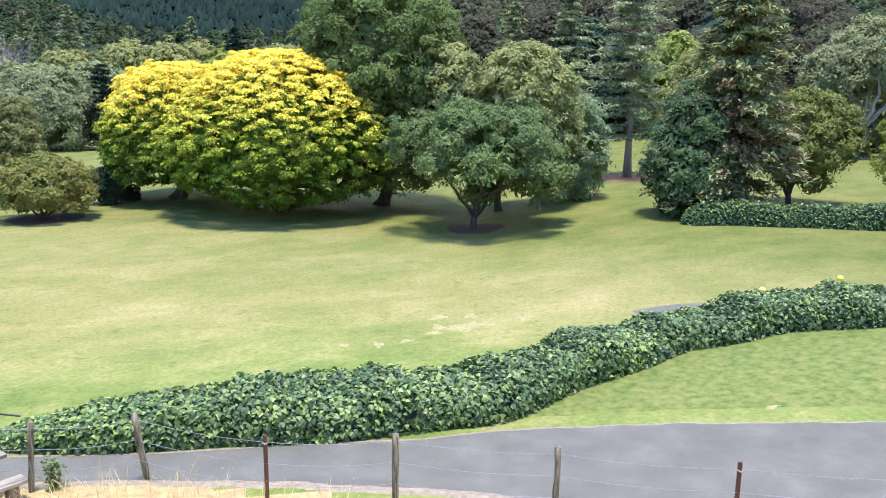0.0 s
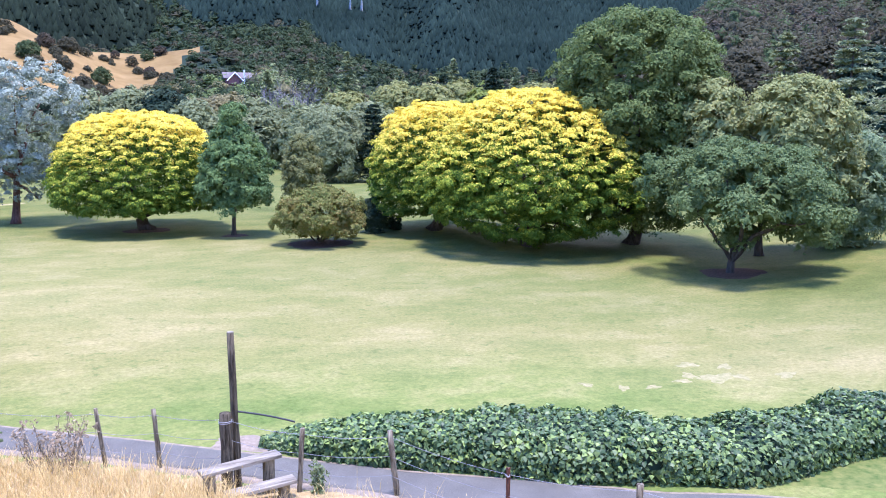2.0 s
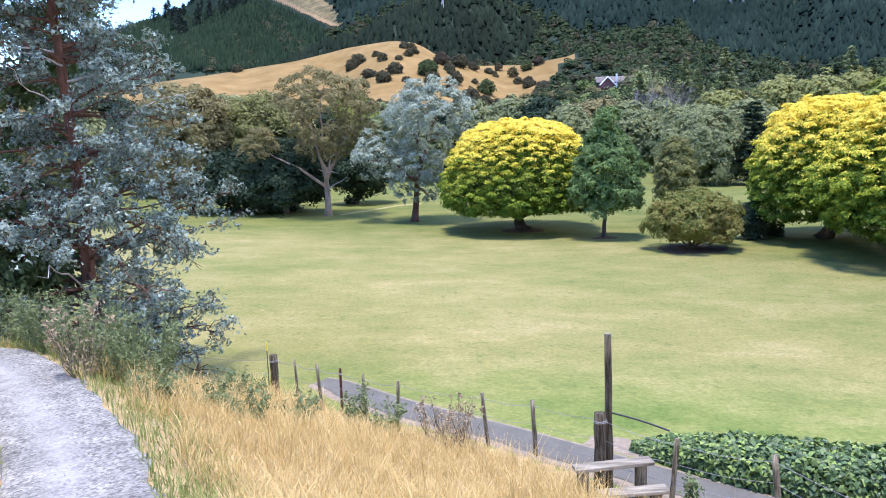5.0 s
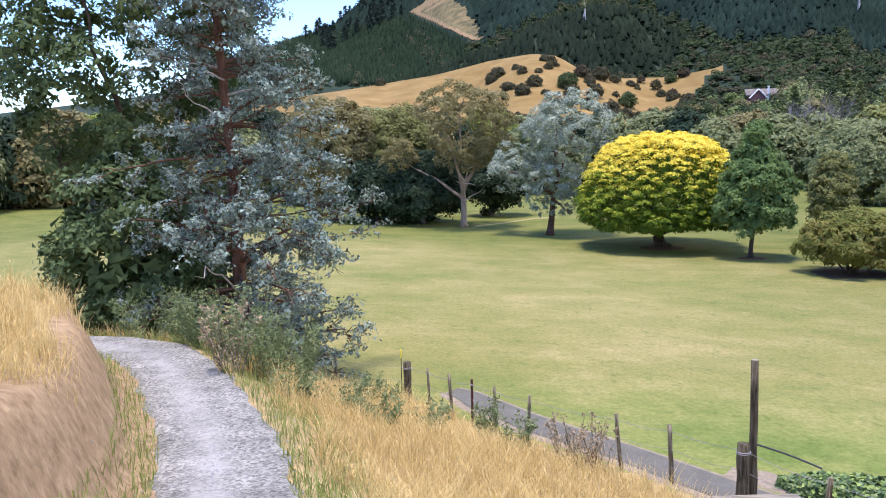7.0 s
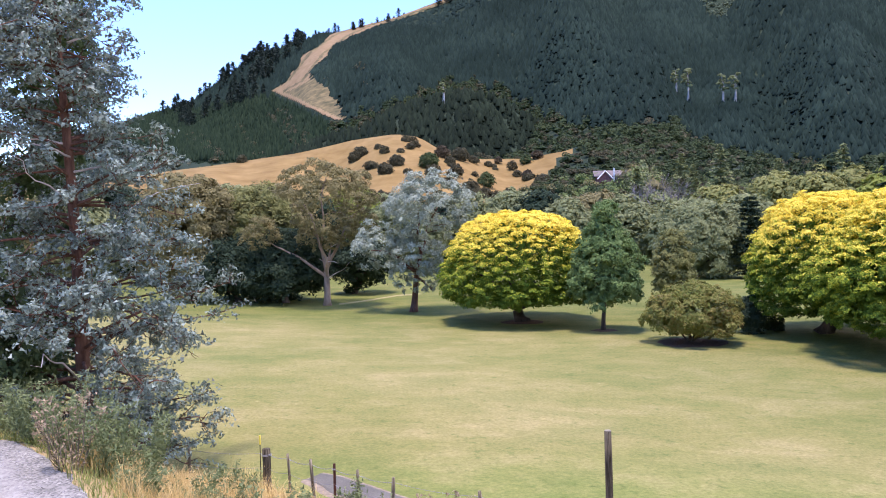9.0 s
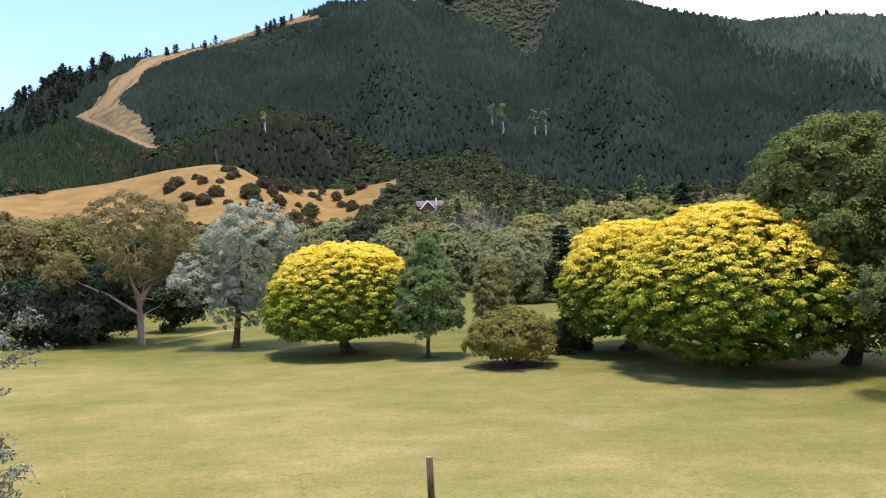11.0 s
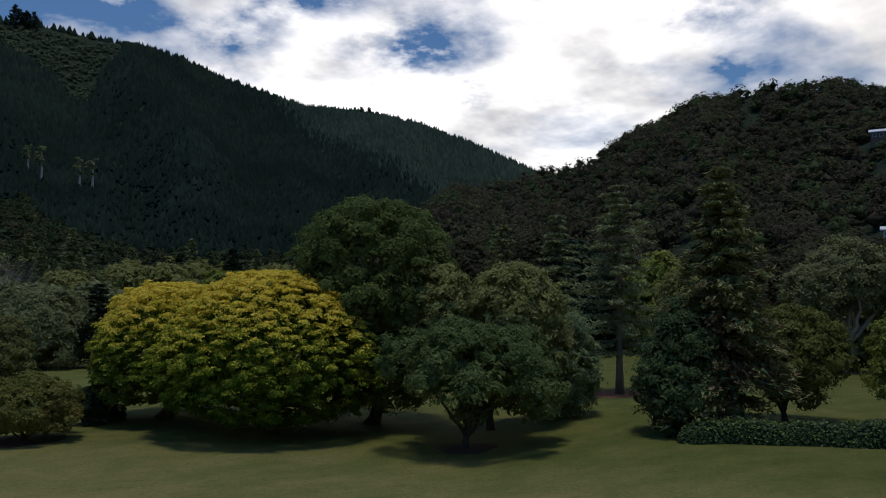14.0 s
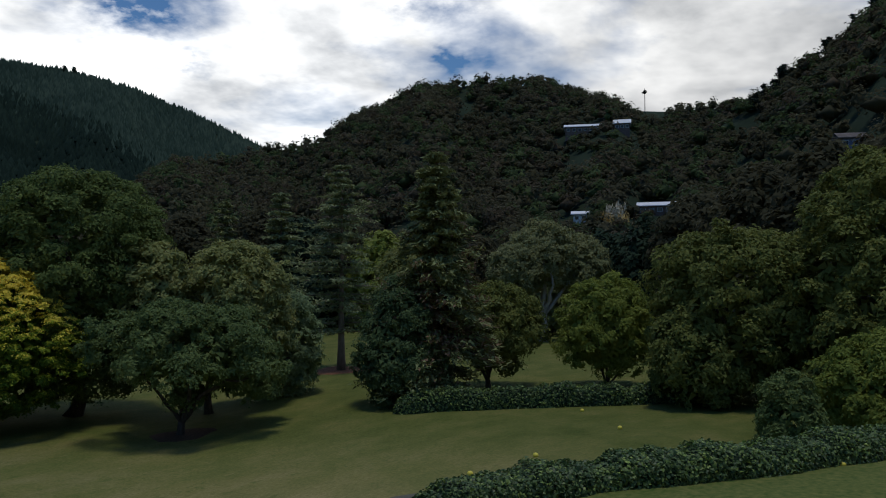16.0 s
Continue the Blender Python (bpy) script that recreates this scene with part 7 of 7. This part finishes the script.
house("hill_house", 78.4, 0, 10.7, 5.6, 6, 2.4, 2.0, M_CEDAR, M_ROOFPALE, "small house with bright pale roof among bush", 0.0, 3)
house("hill_house", 81.0, 0, 4.7, 15, 7, 3.0, 1.6, M_CEDAR, M_ROOFPALE, "dark low house with pale iron roof below bush", 0.0, 5)
house("hill_house", 75.4, 0, 4.3, 5.0, 5, 2.6, 1.3, M_WHITE, M_ROOFPALE, "small white two-level house among trees", 0.0, 2)
house("hill_house", 93.3, 0, 8.5, 9.5, 7, 3.4, 2.2, M_BLUEWALL, M_ROOF, "blue weatherboard house with grey roof among trees", 0.3, 3)

x, y = polar(80.0, 415)
e = thing("lone_tree", x, y, foot(x, y), "slender lone tree standing on the skyline", "tree")
ht = elev_z(415, 13.6) - foot(x, y)
part("trunk", tube(np.array([(0, 0, -1), (0, 0, ht)]), (0.22, 0.12), 6), M_BARK, e)
part("crown", clump_trees(np.random.default_rng(9), np.zeros(1), np.zeros(1), np.array([ht * 0.72]), np.array([1.3]), np.array([3.0]), 6, 20, 0.7), L_FOREST, e)


def pampas(a, e0, seed):
    """A clump of arching blades with cream plumes standing over it."""
    rng = np.random.default_rng(seed)
    d = site(a, e0)
    x, y = polar(a, d)
    e = thing("pampas_grass", x, y, foot(x, y), "clump of pampas grass with cream plumes on hillside", "grass clump", "pampas clumps")
    part("blades", leaves(rng, rng.normal(size=(160, 3)) * np.array([0.9, 0.9, 0.5]) + np.array([0, 0, 2.0]), rng.normal(size=(160, 3)), np.full(160, 1.8), 0.12, axis=np.tile([0, 0, 1.0], (160, 1))), L_STRAW, e)
    for k in range(7):
        b = rng.normal(size=3) * np.array([0.9, 0.5, 0]) + np.array([0, 0, 3.2 + rng.uniform(0, 1.6)])
        part("plume", leaves(rng, b + rng.normal(size=(40, 3)) * np.array([0.14, 0.14, 0.5]), rng.normal(size=(40, 3)), np.full(40, 0.55), 0.4, axis=np.tile([0.2, 0, 1.0], (40, 1))), M_PLUME, e, "cream feathery plume")
        part("stalk", tube(np.array([(b[0] * 0.3, b[1] * 0.3, -0.5), b]), 0.04, 4), M_PLUME, e)


M_PLUME = plain("cream_plume", (0.55, 0.48, 0.34), (0.75, 0.68, 0.52), 4.0, 0.9, 0.0)
for k, (a, e0) in enumerate(((77.5, 3.8), (78.2, 3.9), (78.0, 3.5))):
    pampas(a, e0, 390 + k)


# ---- dry grass, weeds and fringe on the bank ----
def blades(rng, x, y, z, tall, width, lean):
    n = len(x)
    a = rng.uniform(0, 6.28, n)
    side = np.stack([np.cos(a), np.sin(a), np.zeros(n)], 1) * (width / 2)[:, None]
    way = np.stack([np.cos(a + 1.57 + rng.normal(size=n) * 0.5), np.sin(a + 1.57 + rng.normal(size=n) * 0.5), np.zeros(n)], 1)
    b = np.stack([x, y, z], 1)
    m = b + way * (tall * lean * 0.35)[:, None] + np.array([0, 0, 1.0]) * (tall * 0.6)[:, None]
    t = b + way * (tall * lean)[:, None] + np.array([0, 0, 1.0]) * tall[:, None]
    v = np.stack([b - side * 0.7, b + side * 0.7, m + side, m - side, t], 1).reshape(-1, 3)
    k = np.arange(n)[:, None] * 5
    return v, k + np.array([0, 1, 2, 3]), k + np.array([3, 2, 4])


def bank_points(seed, n, test):
    rng = np.random.default_rng(seed)
    az = rng.uniform(-44, 40, n)
    r = 3.0 + 23 * rng.uniform(0, 1, n) ** 0.9
    x, y = r * np.sin(np.radians(az)), r * np.cos(np.radians(az))
    df, sf, _ = along(x, y, FENCE)
    dt, st, _ = along(x, y, TRACK)
    k = (sf < 0) & test(x, y, df, dt, st, rng)
    return rng, x[k], y[k], height(x[k], y[k])


rng, x, y, z = bank_points(401, 205000, lambda x, y, df, dt, st, g: np.where(st > 0, dt > 1.45 + 0.3 * g.uniform(size=len(x)) + 0.25 * np.sin(y * 1.7), dt > 0.95 + 0.35 * np.sin(x * 2.3) ** 2) & ((df > 0.35) | (g.uniform(size=len(x)) < 0.3)) & ((x < 2.3) | (df > 2.2) | (g.uniform(size=len(x)) < 0.12)))
patchy = 0.5 + 0.5 * np.sin(x * 1.9 + np.sin(y * 1.3) * 2) * np.sin(y * 2.1 + 1)
clump = 0.75 + 0.4 * np.sin(x * 7.3 + 2 * np.sin(y * 3.1)) * np.sin(y * 6.1 + 2 * np.sin(x * 2.7))
tall = (0.25 + 0.28 * patchy) * clump * rng.uniform(0.55, 1.35, len(x))
bear = rng.uniform(size=len(x)) < 0.22
seeds = leaves(rng, np.stack([x[bear] + rng.normal(size=bear.sum()) * 0.05, y[bear] + rng.normal(size=bear.sum()) * 0.05, z[bear] + tall[bear] * 1.0], 1), rng.normal(size=(bear.sum(), 3)), np.full(bear.sum(), 0.042), 0.3, axis=np.tile([0.2, 0.1, 1.0], (bear.sum(), 1)))
stuff("dry_grass", join(seeds, blades(rng, x, y, z - 0.02, tall, np.where(rng.uniform(size=len(x)) < 0.3, 0.0095, 0.006), rng.uniform(0.1, 0.85, len(x)))), (L_STRAW,), "tall straw-coloured dry grass on the bank", "grass")
rng, x, y, z = bank_points(402, 95000, lambda x, y, df, dt, st, g: (dt > 0.62) & (dt < np.where(st > 0, 1.05, 1.55)) & (g.uniform(size=len(x)) < 0.9))
stuff("green_grass", blades(rng, x, y, z - 0.01, rng.uniform(0.05, 0.24, len(x)), np.full(len(x), 0.011), rng.uniform(0.2, 0.9, len(x))), (L_GREENBLADE,), "short green grass fringe along the gravel track", "grass")


rng = np.random.default_rng(403)
m = 1100
u = rng.uniform(2.0, 11.5, m)
off = rng.normal(size=m) * 0.38
px = np.interp(u, np.arange(len(TRACK)), TRACK[:, 0]) + off * 0.85
py = np.interp(u, np.arange(len(TRACK)), TRACK[:, 1]) + off * 0.5
pz = height(px, py) + 0.036
size = rng.uniform(0.006, 0.018, m)[:, None, None] * rng.uniform(0.6, 1.3, (m, 6, 1))
corner = np.array([(1, 0, 0), (0, 1, 0), (-1, 0, 0), (0, -1, 0), (0, 0, 0.7), (0, 0, -0.6)])
V = (np.stack([px, py, pz], 1)[:, None, :] + corner * size).reshape(-1, 3)
face = np.array([(0, 1, 4), (1, 2, 4), (2, 3, 4), (3, 0, 4), (1, 0, 5), (2, 1, 5), (3, 2, 5), (0, 3, 5)])
stuff("loose_stones", (V, None, (np.arange(m)[:, None, None] * 6 + face).reshape(-1, 3)), (M_CRUSHED,), "loose grey stones lying on the track", "gravel")


def weed(name, x, y, tall, wide, stems, seed, mat, label, leaf=0.085, per=60, head=None):
    """An upright branching weed: thin stems set with small leaves."""
    rng = np.random.default_rng(seed)
    e = thing(name, x, y, foot(x, y), label, "weed", "weeds on the bank")
    ch, hd = [], []
    if mat is L_DEADWEED:
        per, leaf = 22, 0.06
    for _ in range(stems):
        a = rng.uniform(0, 6.28)
        L = tall * rng.uniform(0.55, 1.0)
        s = np.linspace(0, 1, 6)[:, None]
        p = np.array([np.cos(a) * wide * 0.25, np.sin(a) * wide * 0.25, -0.05]) + s * np.array([np.cos(a) * wide * 0.6, np.sin(a) * wide * 0.6, L])
        p += rng.normal(size=p.shape) * 0.02
        part("stem", tube(p, np.linspace(0.009, 0.003, 6), 4, cap=False), M_POST if mat is L_DEADWEED else L_WEED, e)
        u = rng.uniform(0.1, 1.0, per)
        pos = np.stack([np.interp(u, s[:, 0], p[:, c]) for c in range(3)], 1) + rng.normal(size=(per, 3)) * np.array([0.05, 0.05, 0.03])
        ch.append(leaves(rng, pos, rng.normal(size=(per, 3)) + np.array([0, 0, 0.8]), np.full(per, leaf), 0.4))
        if head is not None:
            hd.append(leaves(rng, p[-1] + rng.normal(size=(8, 3)) * 0.03, rng.normal(size=(8, 3)), np.full(8, 0.05), 0.8))
    part("foliage", join(*ch), mat, e)
    if hd:
        tagged(part("seed_head", join(*hd), head, e, "dried brown seed heads"), kind="stuff")


WEEDS = [(-6.0, 12.6, 1.5, 0.7, 26, L_WEED, "tall grey-green leafy weed beside the gravel track"), (-6.9, 13.4, 1.5, 0.8, 26, L_WEED, "tall grey-green leafy weed beside the gravel track"), (-5.2, 11.8, 1.3, 0.6, 24, L_WEED, "tall grey-green leafy weed beside the gravel track"), (-5.5, 11.2, 1.2, 0.5, 20, L_DEADWEED, "browning tall weed beside the gravel track"), (-4.9, 12.2, 1.4, 0.6, 24, L_WEED, "tall grey-green leafy weed beside the gravel track"),
         (-7.9, 14.4, 1.4, 0.8, 26, L_WEED, "bushy green weed at the foot of the gum"), (-9.0, 14.9, 1.5, 0.9, 28, L_WEED, "bushy green weed at the foot of the gum"), (-4.3, 10.9, 0.6, 0.4, 14, L_WEED, "low green weed in the dry grass"), (-3.9, 11.9, 0.6, 0.5, 14, L_WEED, "low green weed in the dry grass"), (-3.2, 11.6, 0.6, 0.4, 12, L_WEED, "spiky green broom seedling in the dry grass"),
         (-1.9, 14.4, 0.9, 0.3, 10, L_WEED, "thin green weed near the fence"), (-1.2, 13.6, 0.8, 0.35, 10, L_WEED, "thin green weed near the fence"), (0.0, 13.5, 1.0, 0.45, 16, L_DEADWEED, "dried thistle clump standing by the fence"), (-0.35, 13.7, 1.0, 0.4, 14, L_DEADWEED, "dried thistle clump standing by the fence"), (0.25, 13.2, 0.9, 0.35, 12, L_DEADWEED, "dried thistle clump standing by the fence"), (-3.9, 13.9, 0.7, 0.5, 14, L_WEED, "thin green weed in the dry grass"), (-2.7, 12.8, 0.6, 0.4, 14, L_WEED, "thin green weed in the dry grass"), (3.62, 11.15, 0.55, 0.06, 5, L_WEED, "slim green weed at the fence post")]
for k, (x, y, tall, wide, stems, m, lab) in enumerate(WEEDS):
    weed("weed", x, y, tall, wide, stems, 420 + k, m, lab, head=L_DEADWEED if m is L_DEADWEED else None)
